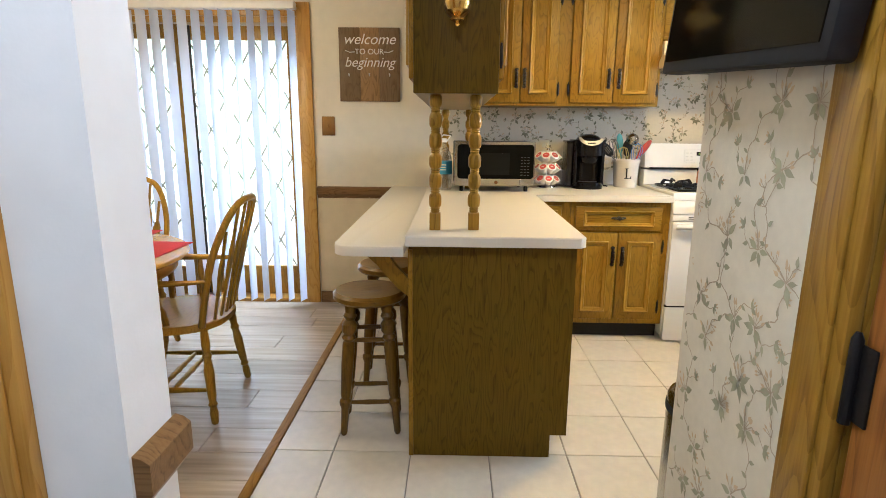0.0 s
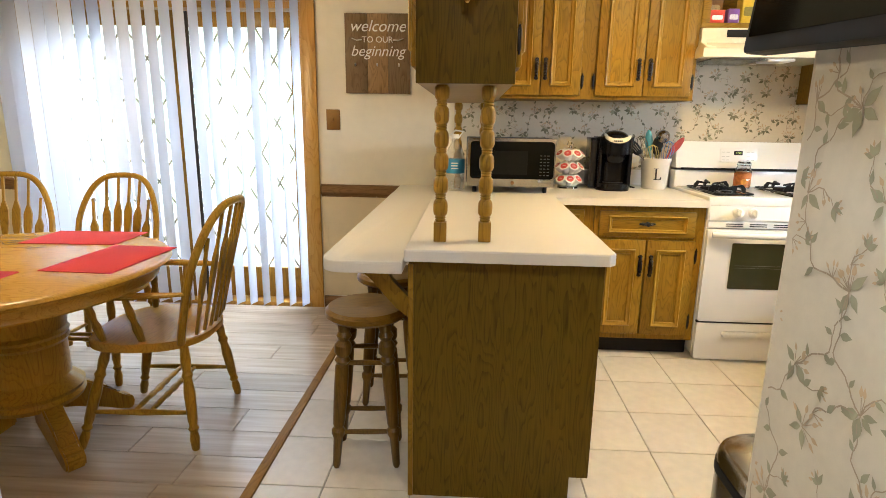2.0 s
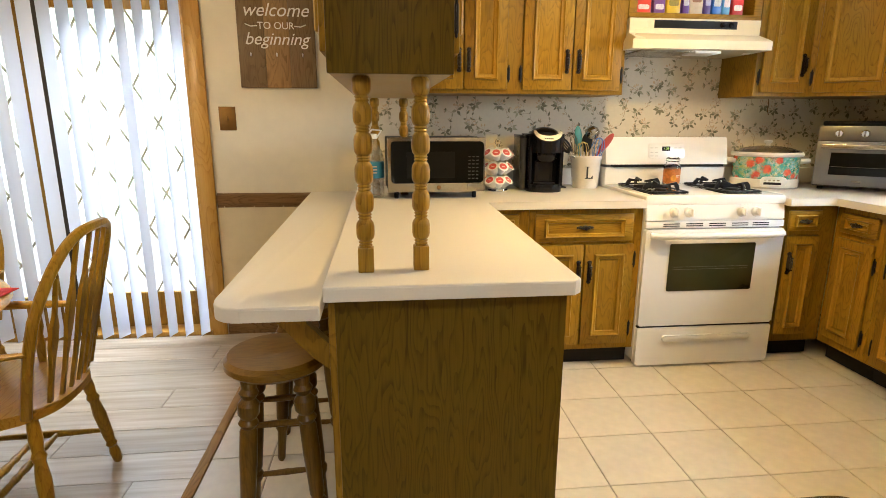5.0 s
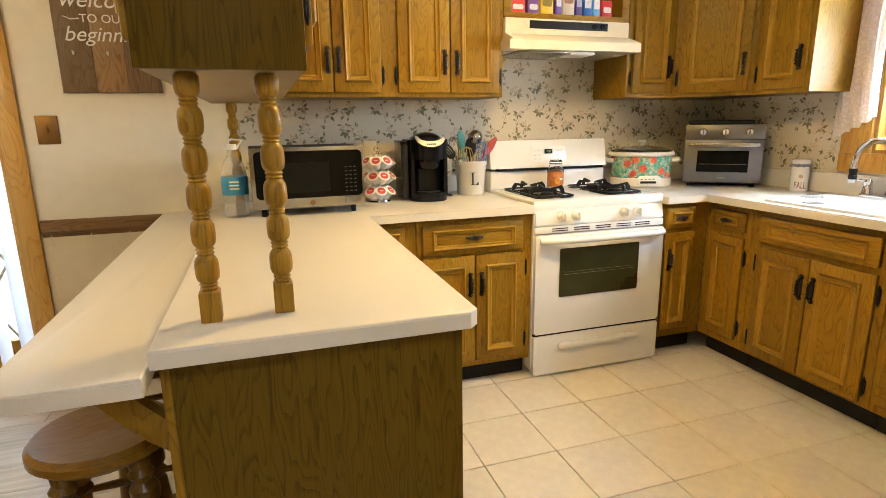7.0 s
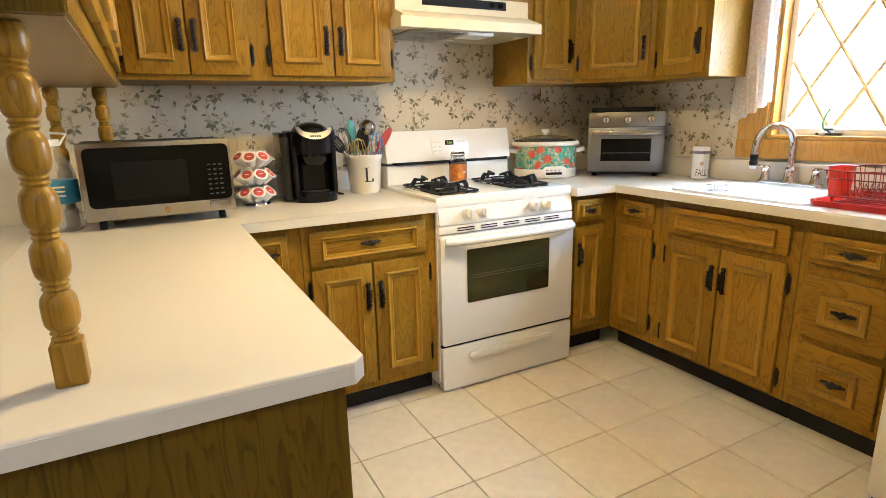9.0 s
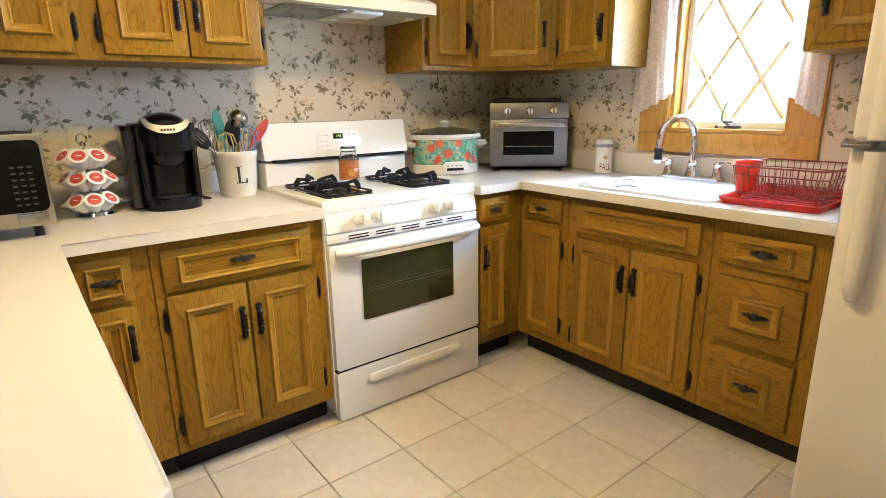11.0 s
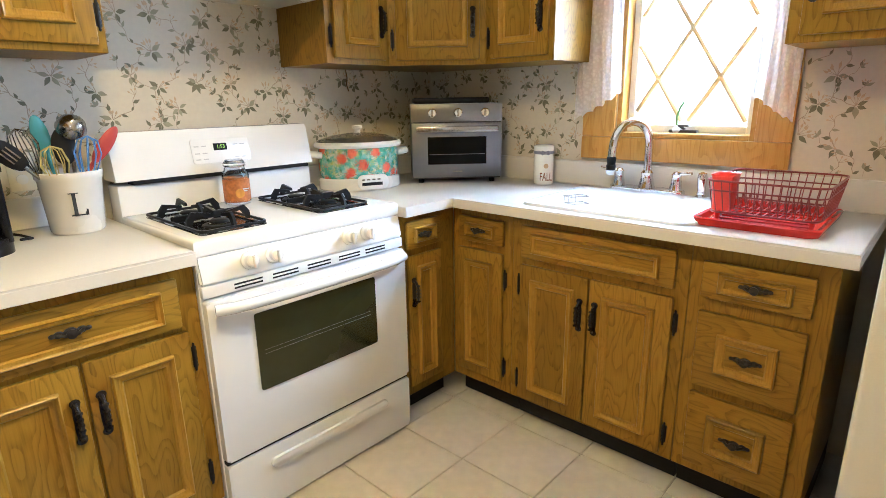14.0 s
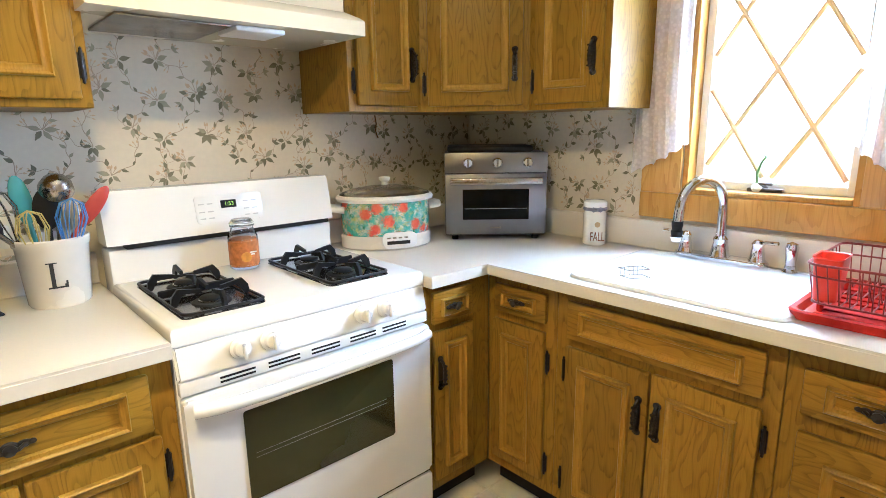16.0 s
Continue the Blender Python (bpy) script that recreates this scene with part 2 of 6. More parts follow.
REDPL = mat("red_plastic", (0.44, 0.016, 0.008), 0.22, vary=0.08, scale=20)
REDWIRE = mat("red_coated_wire", (0.19, 0.016, 0.010), 0.35, vary=0.1)
REDCLOTH = mat("red_woven_cloth", (0.52, 0.022, 0.012), 0.9, vary=0.18, scale=300, bump=0.6, bscale=700)
CERAMIC = mat("cream_stoneware", (0.74, 0.70, 0.61), 0.25, vary=0.04, scale=30, coat=0.3)
PORCELAIN = mat("white_porcelain", (0.82, 0.82, 0.80), 0.14, vary=0.02, coat=0.3)


def sheer(name, c, share, rough=0.6):
    """A thin sheet that lets part of the light through."""
    m, n, l, p = nodes_of(name)
    tr, mx, nz, co = n.new("ShaderNodeBsdfTranslucent"), n.new("ShaderNodeMixShader"), n.new("ShaderNodeTexNoise"), n.new("ShaderNodeTexCoord")
    nz.inputs["Scale"].default_value = 9
    l.new(co.outputs["Object"], nz.inputs["Vector"])
    r = n.new("ShaderNodeMapRange")
    r.inputs["To Min"].default_value, r.inputs["To Max"].default_value = share - 0.08, share + 0.08
    l.new(nz.outputs[0], r.inputs["Value"])
    l.new(r.outputs[0], mx.inputs["Fac"])
    p.inputs["Base Color"].default_value, p.inputs["Roughness"].default_value = (*c, 1), rough
    tr.inputs["Color"].default_value = (*c, 1)
    l.new(p.outputs[0], mx.inputs[1])
    l.new(tr.outputs[0], mx.inputs[2])
    l.new(mx.outputs[0], n["Material Output"].inputs["Surface"])
    return m, n, l, mx


SLAT = sheer("blind_vinyl", (0.78, 0.79, 0.84), 0.20)[0]
KEYPRINT = mat("grey_print", (0.5, 0.5, 0.48), 0.6)
RACKGREY = mat("dim_rack_wire", (0.10, 0.10, 0.07), 0.5)
LATTICE = mat("grey_lattice", (0.38, 0.35, 0.25), 0.5)
PALEBAR = mat("pale_gold_bar", (0.66, 0.48, 0.22), 0.5)
BRONZE = mat("dark_bronze_frame", (0.055, 0.045, 0.035), 0.4, 0.5, vary=0.1)
INK = mat("black_ink", (0.02, 0.02, 0.02), 0.6, vary=0.1)
WHITEINK = mat("white_lettering", (0.80, 0.78, 0.72), 0.6, vary=0.05)
PANE = clear("window_pane", (1, 1, 1), 0.0, 1.1)
BOTTLE = mat("thin_clear_plastic", (0.85, 0.88, 0.9), 0.1, vary=0.05)
BOTTLE.node_tree.nodes["Principled BSDF"].inputs["Alpha"].default_value = 0.28
JARGLASS = clear("jar_glass", (0.97, 0.97, 0.95), 0.02)


def plank_material(name):
    m, n, l, p = nodes_of(name)
    co, info = n.new("ShaderNodeTexCoord"), n.new("ShaderNodeObjectInfo")
    mp, t = n.new("ShaderNodeMapping"), n.new("ShaderNodeTexNoise")
    off = n.new("ShaderNodeVectorMath")
    comb = n.new("ShaderNodeCombineXYZ")
    mul = n.new("ShaderNodeMath")
    mul.operation, mul.inputs[1].default_value = "MULTIPLY", 37.0
    l.new(info.outputs["Random"], mul.inputs[0])
    for i in range(3):
        l.new(mul.outputs[0], comb.inputs[i])
    l.new(co.outputs["Object"], off.inputs[0])
    l.new(comb.outputs[0], off.inputs[1])
    mp.inputs["Scale"].default_value = (2.2, 38, 5)
    l.new(off.outputs[0], mp.inputs["Vector"])
    l.new(mp.outputs[0], t.inputs["Vector"])
    t.inputs["Scale"].default_value, t.inputs["Detail"].default_value = 1.0, 7
    ramp = n.new("ShaderNodeValToRGB")
    e = ramp.color_ramp.elements
    e[0].position, e[0].color = 0.3, (0.38, 0.305, 0.22, 1)
    e[1].position, e[1].color = 0.72, (0.56, 0.46, 0.345, 1)
    l.new(t.outputs[0], ramp.inputs[0])
    hue = n.new("ShaderNodeHueSaturation")
    rv = n.new("ShaderNodeMapRange")
    rv.inputs["To Min"].default_value, rv.inputs["To Max"].default_value = 0.85, 1.12
    l.new(info.outputs["Random"], rv.inputs["Value"])
    l.new(rv.outputs[0], hue.inputs["Value"])
    l.new(ramp.outputs[0], hue.inputs["Color"])
    l.new(hue.outputs[0], p.inputs["Base Color"])
    p.inputs["Roughness"].default_value = 0.25
    p.inputs["Specular IOR Level"].default_value = 0.75
    bp = n.new("ShaderNodeBump")
    bp.inputs["Strength"].default_value, bp.inputs["Distance"].default_value = 0.15, 0.001
    l.new(t.outputs[0], bp.inputs["Height"])
    l.new(bp.outputs[0], p.inputs["Normal"])
    return m


PLANK = plank_material("grey_brown_vinyl_plank")


# ---- mesh helpers ----
def box(bm, x0, x1, y0, y1, z0, z1, bevel=0.0, seg=2):
    g = bmesh.ops.create_cube(bm, size=1.0)["verts"]
    for v in g:
        v.co = Vector(((x0, x1)[v.co.x > 0], (y0, y1)[v.co.y > 0], (z0, z1)[v.co.z > 0]))
    if bevel:
        es = list({e for v in g for e in v.link_edges})
        bmesh.ops.bevel(bm, geom=es, offset=bevel, segments=seg, affect="EDGES", profile=0.5)
    return bm


def lathe(bm, prof, at=(0, 0, 0), seg=20, m=None, cap=True):
    """A turned shape: (radius, height) pairs round an upright axis at `at`, or along m's z."""
    m = m or Matrix.Translation(at)
    rings = []
    for r, z in prof:
        rings.append([bm.verts.new(m @ Vector((r * math.cos(2 * math.pi * i / seg), r * math.sin(2 * math.pi * i / seg), z))) for i in range(seg)])
    for a, b in zip(rings, rings[1:]):
        for i in range(seg):
            bm.faces.new((a[i], a[(i + 1) % seg], b[(i + 1) % seg], b[i]))
    if cap:
        if prof[0][0] > 1e-4:
            bm.faces.new(rings[0][::-1])
        if prof[-1][0] > 1e-4:
            bm.faces.new(rings[-1])
    return bm


def between(a, b):
    """The pose whose z runs from a to b."""
    a, b = Vector(a), Vector(b)
    return Matrix.Translation(a) @ (b - a).to_track_quat("Z", "Y").to_matrix().to_4x4()


def turned(bm, a, b, prof, seg=14):
    """A turned bar from a to b; prof gives (radius, share of the length)."""
    ln = (Vector(b) - Vector(a)).length
    return lathe(bm, [(r, s * ln) for r, s in prof], seg=seg, m=between(a, b))


def tube(bm, pts, r, seg=8, closed=False):
    """A round rod along points; r may be a list."""
    pts = [Vector(p) for p in pts]
    n = len(pts)
    rings = []
    up = None
    for i, p in enumerate(pts):
        d = (pts[(i + 1) % n] - pts[i - 1]) if closed else (pts[min(i + 1, n - 1)] - pts[max(i - 1, 0)])
        d.normalize()
        if up is None:
            up = d.orthogonal().normalized()
        up = (up - d * up.dot(d)).normalized()
        s = d.cross(up)
        rr = r[i] if isinstance(r, (list, tuple)) else r
        rings.append([bm.verts.new(p + rr * (math.cos(2 * math.pi * k / seg) * up + math.sin(2 * math.pi * k / seg) * s)) for k in range(seg)])
    pairs = list(zip(rings, rings[1:]))
    if closed:
        pairs.append((rings[-1], rings[0]))
    for a, b in pairs:
        for k in range(seg):
            bm.faces.new((a[k], a[(k + 1) % seg], b[(k + 1) % seg], b[k]))
    if not closed:
        bm.faces.new(rings[0][::-1])
        bm.faces.new(rings[-1])
    return bm


def slab(bm, outline, z0, z1, bevel=0.0, seg=3):
    """A flat plate with that outline (x, y), counter-clockwise."""
    lo = [bm.verts.new((x, y, z0)) for x, y in outline]
    hi = [bm.verts.new((x, y, z1)) for x, y in outline]
    n = len(outline)
    bm.faces.new(lo[::-1])
    top = bm.faces.new(hi)
    for i in range(n):
        bm.faces.new((lo[i], lo[(i + 1) % n], hi[(i + 1) % n], hi[i]))
    if bevel:
        bmesh.ops.bevel(bm, geom=list(top.edges), offset=bevel, segments=seg, affect="EDGES", profile=0.5)
    return bm


def rounded(x0, x1, y0, y1, r, seg=5):
    out = []
    for cx, cy, a0 in ((x1 - r, y0 + r, -90), (x1 - r, y1 - r, 0), (x0 + r, y1 - r, 90), (x0 + r, y0 + r, 180)):
        for i in range(seg + 1):
            a = radians(a0 + 90 * i / seg)
            out.append((cx + r * math.cos(a), cy + r * math.sin(a)))
    return out


def ring_moulding(bm, x0, x1, z0, z1, y, prof):
    """A mitred picture moulding on a face that looks to -y. prof: (inset, proud) pairs."""
    loops = []
    for ins, pr in prof:
        loops.append([bm.verts.new((x, y - pr, z)) for x, z in ((x0 + ins, z0 + ins), (x1 - ins, z0 + ins), (x1 - ins, z1 - ins), (x0 + ins, z1 - ins))])
    for a, b in zip(loops, loops[1:]):
        for i in range(4):
            bm.faces.new((a[i], a[(i + 1) % 4], b[(i + 1) % 4], b[i]))
    return bm


def part(name, bm, material, parent=None, label="", angle=35):
    me = bpy.data.meshes.new(name)
    bmesh.ops.recalc_face_normals(bm, faces=bm.faces)
    bm.to_mesh(me)
    bm.free()
    me.materials.append(material)
    me.shade_smooth()
    me.set_sharp_from_angle(angle=radians(angle))
    ob = new(name, me)
    if parent is not None:
        ob.parent = parent
    if label:
        ob["label"] = label
    return ob


def thing(name, m, label, category, group=""):
    ob = new(name)
    ob.empty_display_size = 0.1
    ob.matrix_world = m
    return tagged(ob, label, category, group)


def setting(name, bm, material, label, category="wall"):
    return tagged(part(name, bm, material), label, category, kind="structure")


B = bmesh.new
EXT = 2.42  # ceiling height

# ---- the shell of the place ----
YB, XR = 4.20, 3.13  # back wall, window wall
DX0, DX1, DZ = -2.84, -0.93, 2.03  # glass door opening
WY0, WY1, WZ0, WZ1 = 2.56, 3.10, 1.13, 2.02  # kitchen window opening

bm = B()
box(bm, -3.75, DX0, YB, YB + 0.16, 0, EXT)
box(bm, DX0, DX1, YB, YB + 0.16, DZ, EXT)
box(bm, DX1, 0.06, YB, YB + 0.16, 0, EXT)
box(bm, 0.06, XR + 0.2, YB + 0.003, YB + 0.16, 0, EXT)
setting("wall_back", bm, PAINT, "cream painted back wall around the sliding glass door")
bm = B()
box(bm, 0.06, XR, YB - 0.004, YB + 0.0025, 0, EXT)
wp_back = setting("wallpaper_back", bm, PAPER, "cream wallpaper with trailing grey-green vines", "wallpaper")
bm = B()
box(bm, XR + 0.004, XR + 0.2, 1.1, WY0, 0, EXT)
box(bm, XR + 0.004, XR + 0.2, WY1, YB, 0, EXT)
box(bm, XR + 0.004, XR + 0.2, WY0, WY1, 0, WZ0)
box(bm, XR + 0.004, XR + 0.2, WY0, WY1, WZ1, EXT)
setting("wall_window", bm, PAINT, "kitchen wall that holds the sink window")
bm = B()
box(bm, XR, XR + 0.004, 1.236, WY0, 0, EXT)
box(bm, XR, XR + 0.004, WY1, YB - 0.004, 0, EXT)
box(bm, XR, XR + 0.004, WY0, WY1, 0, WZ0)
box(bm, XR, XR + 0.004, WY0, WY1, WZ1, EXT)
wp_right = setting("wallpaper_window", bm, PAPER, "cream wallpaper with vines around the sink window", "wallpaper")
bm = B()
box(bm, 0.604, XR + 0.2, 1.10, 1.235, 0, EXT)
box(bm, 0.604, 0.74, 0.896, 1.10, 0, EXT)
setting("wall_kitchen_entry", bm, PAINT, "wall that closes the kitchen towards the hall")
bm = B()
box(bm, 0.597, 0.6035, 0.896, 1.235, 0, EXT)
box(bm, 0.597, 0.75, 1.2355, 1.2395, 0, EXT)
wp_near = setting("wallpaper_entry", bm, PAPER, "cream vine wallpaper at the entry from the hall", "wallpaper")
bm = B()
box(bm, -0.356, -0.246, 0.83, 0.935, 0, EXT)
box(bm, -3.75, -1.22, 0.83, 0.935, 0, EXT)
box(bm, -1.22, -0.356, 0.83, 0.935, 2.08, EXT)
# unseen header, added to keep the hall light off the upper kitchen walls
box(bm, -0.246, 0.604, 0.83, 0.935, 2.03, EXT)
setting("wall_dining_entry", bm, WHITE_PAINT, "white plaster wall end at the dining room opening, with an added unseen light-blocking header")
bm = B()
box(bm, -3.9, -3.75, 0.83, YB + 0.16, 0, EXT)
setting("wall_dining_side", bm, PAINT, "cream side wall of the dining room")
bm = B()
box(bm, -1.30, -1.16, -1.3, 0.83, 0, EXT)
box(bm, -1.30, 0.9, -1.44, -1.3, 0, EXT)
box(bm, 0.604, 0.74, -1.3, 0.02, 0, EXT)
box(bm, 0.604, 0.74, 0.02, 0.76, 2.08, EXT)
setting("wall_hall", bm, WHITE_PAINT, "plain white hall walls behind the entry")
bm = B()
box(bm, -3.9, XR + 0.2, -1.44, YB + 0.16, EXT, EXT + 0.1)
setting("ceiling", bm, CEIL, "white textured ceiling", "ceiling")
bm = B()
box(bm, -3.9, XR + 0.2, -1.44, YB + 0.16, -0.2, -0.012)
floor = setting("floor", bm, GROUT, "floor bed under tiles and planks", "floor")

# wainscot, chair rail, baseboard
RAIL = [(0.0, 0.0), (0.012, 0.004), (0.022, 0.012), (0.022, 0.055), (0.014, 0.065), (0.0, 0.085)]


def rail_x(bm, x0, x1, y, z0, out):
    """A moulded rail along x on the plane y; out: -1 or 1."""
    a = [bm.verts.new((x0, y + out * d, z0 + 0.085 - h)) for d, h in RAIL]
    b = [bm.verts.new((x1, y + out * d, z0 + 0.085 - h)) for d, h in RAIL]
    n = len(RAIL)
    for i in range(n):
        bm.faces.new((a[i], a[(i + 1) % n], b[(i + 1) % n], b[i]))
    bm.faces.new(a)
    bm.faces.new(b[::-1])


def rail_y(bm, y0, y1, x, z0, out):
    a = [bm.verts.new((x + out * d, y0, z0 + 0.085 - h)) for d, h in RAIL]
    b = [bm.verts.new((x + out * d, y1, z0 + 0.085 - h)) for d, h in RAIL]
    n = len(RAIL)
    for i in range(n):
        bm.faces.new((a[i], a[(i + 1) % n], b[(i + 1) % n], b[i]))
    bm.faces.new(a)
    bm.faces.new(b[::-1])


bm = B()
rail_x(bm, -0.835, -0.29, YB, 0.79, -1)
rail_x(bm, -3.75, -2.95, YB, 0.79, -1)
setting("trim_chair_rail", bm, TRIM, "brown wooden chair rail on the cream wall", "trim")
bm = B()
rail_y(bm, 0.835, 0.945, -0.246, 0.795, 1)
setting("trim_rail_end", bm, TRIM, "short brown chair rail on the wall end", "trim")
bm = B()
box(bm, -0.835, -0.29, YB - 0.005, YB - 0.001, 0.09, 0.79)
box(bm, -3.75, -2.95, YB - 0.005, YB - 0.001, 0.09, 0.79)
for i in range(5):
    z = 0.20 + i * 0.135
    box(bm, -0.835, -0.29, YB - 0.0065, YB - 0.005, z, z + 0.004)
    for k in range(4):
        x = -0.80 + k * 0.17 + (i % 2) * 0.085
        if x < -0.31:
            box(bm, x, x + 0.004, YB - 0.0065, YB - 0.005, z + 0.004, z + 0.135)
setting("wainscot", bm, WAINSCOT, "tan wainscot panel with faint block pattern", "wainscot")
bm = B()
box(bm, -0.835, -0.02, YB - 0.014, YB - 0.001, 0, 0.085, 0.004)
box(bm, -3.75, -2.95, YB - 0.014, YB - 0.001, 0, 0.085, 0.004)
setting("baseboard", bm, TRIM, "brown wooden baseboard", "baseboard")
bm = B()
slab(bm, [(-0.598, 0.94), (-0.558, 0.94), (-0.558, YB - 0.1), (-0.598, YB - 0.1)], -0.01, 0.008, 0.004)
setting("trim_threshold", bm, PINE_Y, "rounded oak strip between planks and tiles", "trim")

# hall door casings and doors
bm = B()
box(bm, -0.417, -0.357, 0.815, 0.835, 0, 2.08, 0.004)
box(bm, -0.404, -0.372, 0.806, 0.8155, 0, 2.08, 0.004)
box(bm, -1.22, -0.357, 0.815, 0.835, 2.08, 2.14, 0.004)
setting("trim_hall_casing", bm, PINE, "golden oak door casing in the hall", "trim")
door = tagged(new("door_1"), "closed honey oak hall door", "door", kind="structure")
door.matrix_world = pose(-0.82, 0.86, 0)
part("leaf", box(B(), -0.40, 0.41, 0, 0.035, 0.01, 2.07, 0.003), HONEY, door)
bm = B()
lathe(bm, [(0.026, 0), (0.026, 0.006), (0.011, 0.012), (0.011, 0.03), (0.022, 0.038), (0.028, 0.052), (0.022, 0.066), (0.0, 0.07)], seg=20, m=pose(0.335, 0, 0.92, 90))
part("knob", bm, BRASS, door, "round brass knob")
bm = B()
box(bm, 0.586, 0.604, 0.806, 0.8945, 0, EXT, 0.004)
box(bm, 0.580, 0.587, 0.824, 0.878, 0, EXT, 0.003)
box(bm, 0.604, 0.74, 0.806, 0.8945, 0, 2.08)
setting("trim_entry_casing", bm, CASING_DIM, "golden oak casing beside the vine wallpaper", "trim")
door2 = tagged(new("door_2"), "brown wooden door with black hinge", "door", kind="structure")
door2.matrix_world = pose(0.602, 0.796, 0)
part("leaf", box(B(), 0, 0.036, -0.76, 0, 0.01, 2.07, 0.003), DOORWOOD, door2)
for z in (0.25, 0.97, 1.80):
    bm = B()
    box(bm, -0.004, 0.0, -0.022, 0.004, z, z + 0.09, 0.0015)
    lathe(bm, [(0.0065, 0), (0.0065, 0.1), (0.003, 0.108)], at=(-0.007, 0.003, z - 0.005), seg=10)
    part("hinge", bm, BLACK, door2, "black door hinge")

# ---- the glass door with its blinds ----
gd = tagged(new("door_3"), "wooden sliding glass door with diamond lattice", "door", kind="structure")
gd.matrix_world = pose(DX0, YB, 0)
W = DX1 - DX0
bm = B()
box(bm, -0.09, 0.0, -0.022, 0.0, 0, 2.12, 0.004)
box(bm, W, W + 0.09, -0.022, 0.0, 0, 2.12, 0.004)
box(bm, 0.0, W, -0.022, 0.0, DZ, 2.12, 0.004)
part("casing", bm, PINE, gd)
bm = B()
box(bm, 0.001, 0.035, 0.0, 0.158, 0.02, DZ - 0.001)
box(bm, W - 0.035, W - 0.001, 0.0, 0.158, 0.02, DZ - 0.001)
box(bm, 0.035, W - 0.035, 0.0, 0.158, DZ - 0.04, DZ - 0.001)
box(bm, 0.001, W - 0.001, -0.02, 0.158, 0.0, 0.03, 0.004)
part("jamb", bm, PINE, gd)


def sash(x0, x1, y, tag):
    bm = B()
    box(bm, x0, x0 + 0.075, y, y + 0.035, 0.031, 1.985, 0.003)
    box(bm, x1 - 0.075, x1, y, y + 0.035, 0.031, 1.985, 0.003)
    box(bm, x0 + 0.075, x1 - 0.075, y, y + 0.035, 0.031, 0.25, 0.003)
    box(bm, x0 + 0.075, x1 - 0.075, y, y + 0.035, 1.89, 1.985, 0.003)
    s = part("sash", bm, CASING_DIM, gd)
    p = part("pane", box(B(), x0 + 0.07, x1 - 0.07, y + 0.015, y + 0.019, 0.245, 1.895), PANE, s, "clear glass pane")
    p.visible_shadow = False
    bm = B()
    lo, hi, h = x0 + 0.075, x1 - 0.075, 0.0035
    n, step = 3, (hi - lo) / 3
    rise = 1.64 / 4
    for sgn in (1, -1):
        for k in range(-4, n + 5):
            x, z = lo + k * step, 0.25
            pts = []
            for q in range(9):
                xx, zz = x + sgn * q * step / 2, 0.25 + q * rise / 2
                if lo - 1e-6 <= xx <= hi + 1e-6 and zz <= 1.8901:
                    pts.append((xx, y + 0.009 + 0.003 * sgn, zz))
            if len(pts) > 1:
                tube(bm, [pts[0], pts[-1]], 0.0065, 6)
    part("lattice", bm, LATTICE, s, "thin diamond lattice bars")
    return s


sash(0.036, 1.06, 0.05, "fixed")
sash(1.02, W - 0.036, 0.10, "sliding")
bm = B()
box(bm, 1.07, 1.12, 0.09, 0.099, 0.031, 1.985, 0.003)
box(bm, 1.145, 1.175, 0.085, 0.099, 0.031, 1.985, 0.003)
part("screen_frame", bm, BRONZE, gd, "dark bronze screen frame")
bm = B()
box(bm, W - 0.075, W - 0.05, 0.07, 0.099, 0.9, 1.12, 0.006)
part("pull", bm, BRONZE, gd, "dark door pull")

blinds = thing("vertical_blind", pose(-1.90, YB - 0.085, 0), "white vertical vinyl blind, slats turned half open", "blind")
part("headrail", box(B(), -1.03, 0.98, -0.03, 0.045, 2.06, 2.105, 0.004), WHITEPL, blinds)
bm = B()
for i in range(5):
    u = -0.0445 + 0.089 * i / 4
    w = 0.005 * (1 - (u / 0.0445) ** 2)
    for z in (0.035, 2.055):
        bm.verts.new((u, w, z))
bm.verts.ensure_lookup_table()
for i in range(4):
    bm.faces.new((bm.verts[2 * i], bm.verts[2 * i + 2], bm.verts[2 * i + 3], bm.verts[2 * i + 1]))
bmesh.ops.solidify(bm, geom=list(bm.faces), thickness=0.0012)
first = part("slat", bm, SLAT, blinds)
first.matrix_basis = pose(-0.99, 0, 0, 0, 0, 74)
for i in range(1, 22):
    s = new("slat", first.data)
    s.parent = blinds
    s.matrix_basis = pose(-0.99 + i * 0.0925, 0, 0, 0, 0, 74 + random.uniform(-5, 5))
bm = B()
tube(bm, [(-1.0, -0.01, 2.05), (-1.0, -0.012, 1.2), (-1.005, -0.012, 0.7)], 0.0025, 6)
part("cord", bm, WHITEPL, blinds)

# ---- the sink window ----
win = tagged(new("window_1"), "golden oak window with diamond panes over the sink", "window", kind="structure")
win.matrix_world = Matrix.Translation((XR, WY1, 0)) @ pose(0, 0, 0, 0, 0, -90)
W = WY1 - WY0  # local x runs along the wall, local y outwards
bm = B()
box(bm, -0.15, 0.0, -0.02, 0.0, WZ0, WZ1 + 0.1, 0.004)
box(bm, W, W + 0.12, -0.02, 0.0, WZ0, WZ1 + 0.1, 0.004)
box(bm, -0.15, W + 0.12, -0.024, 0.0, 1.035, WZ0 - 0.0, 0.004)
box(bm, 0.0, W, -0.02, 0.0, WZ1, WZ1 + 0.1, 0.004)
part("casing", bm, PINE, win)
bm = B()
box(bm, 0.001, 0.02, 0.0, 0.15, WZ0, WZ1)
box(bm, W - 0.02, W - 0.001, 0.0, 0.15, WZ0, WZ1)
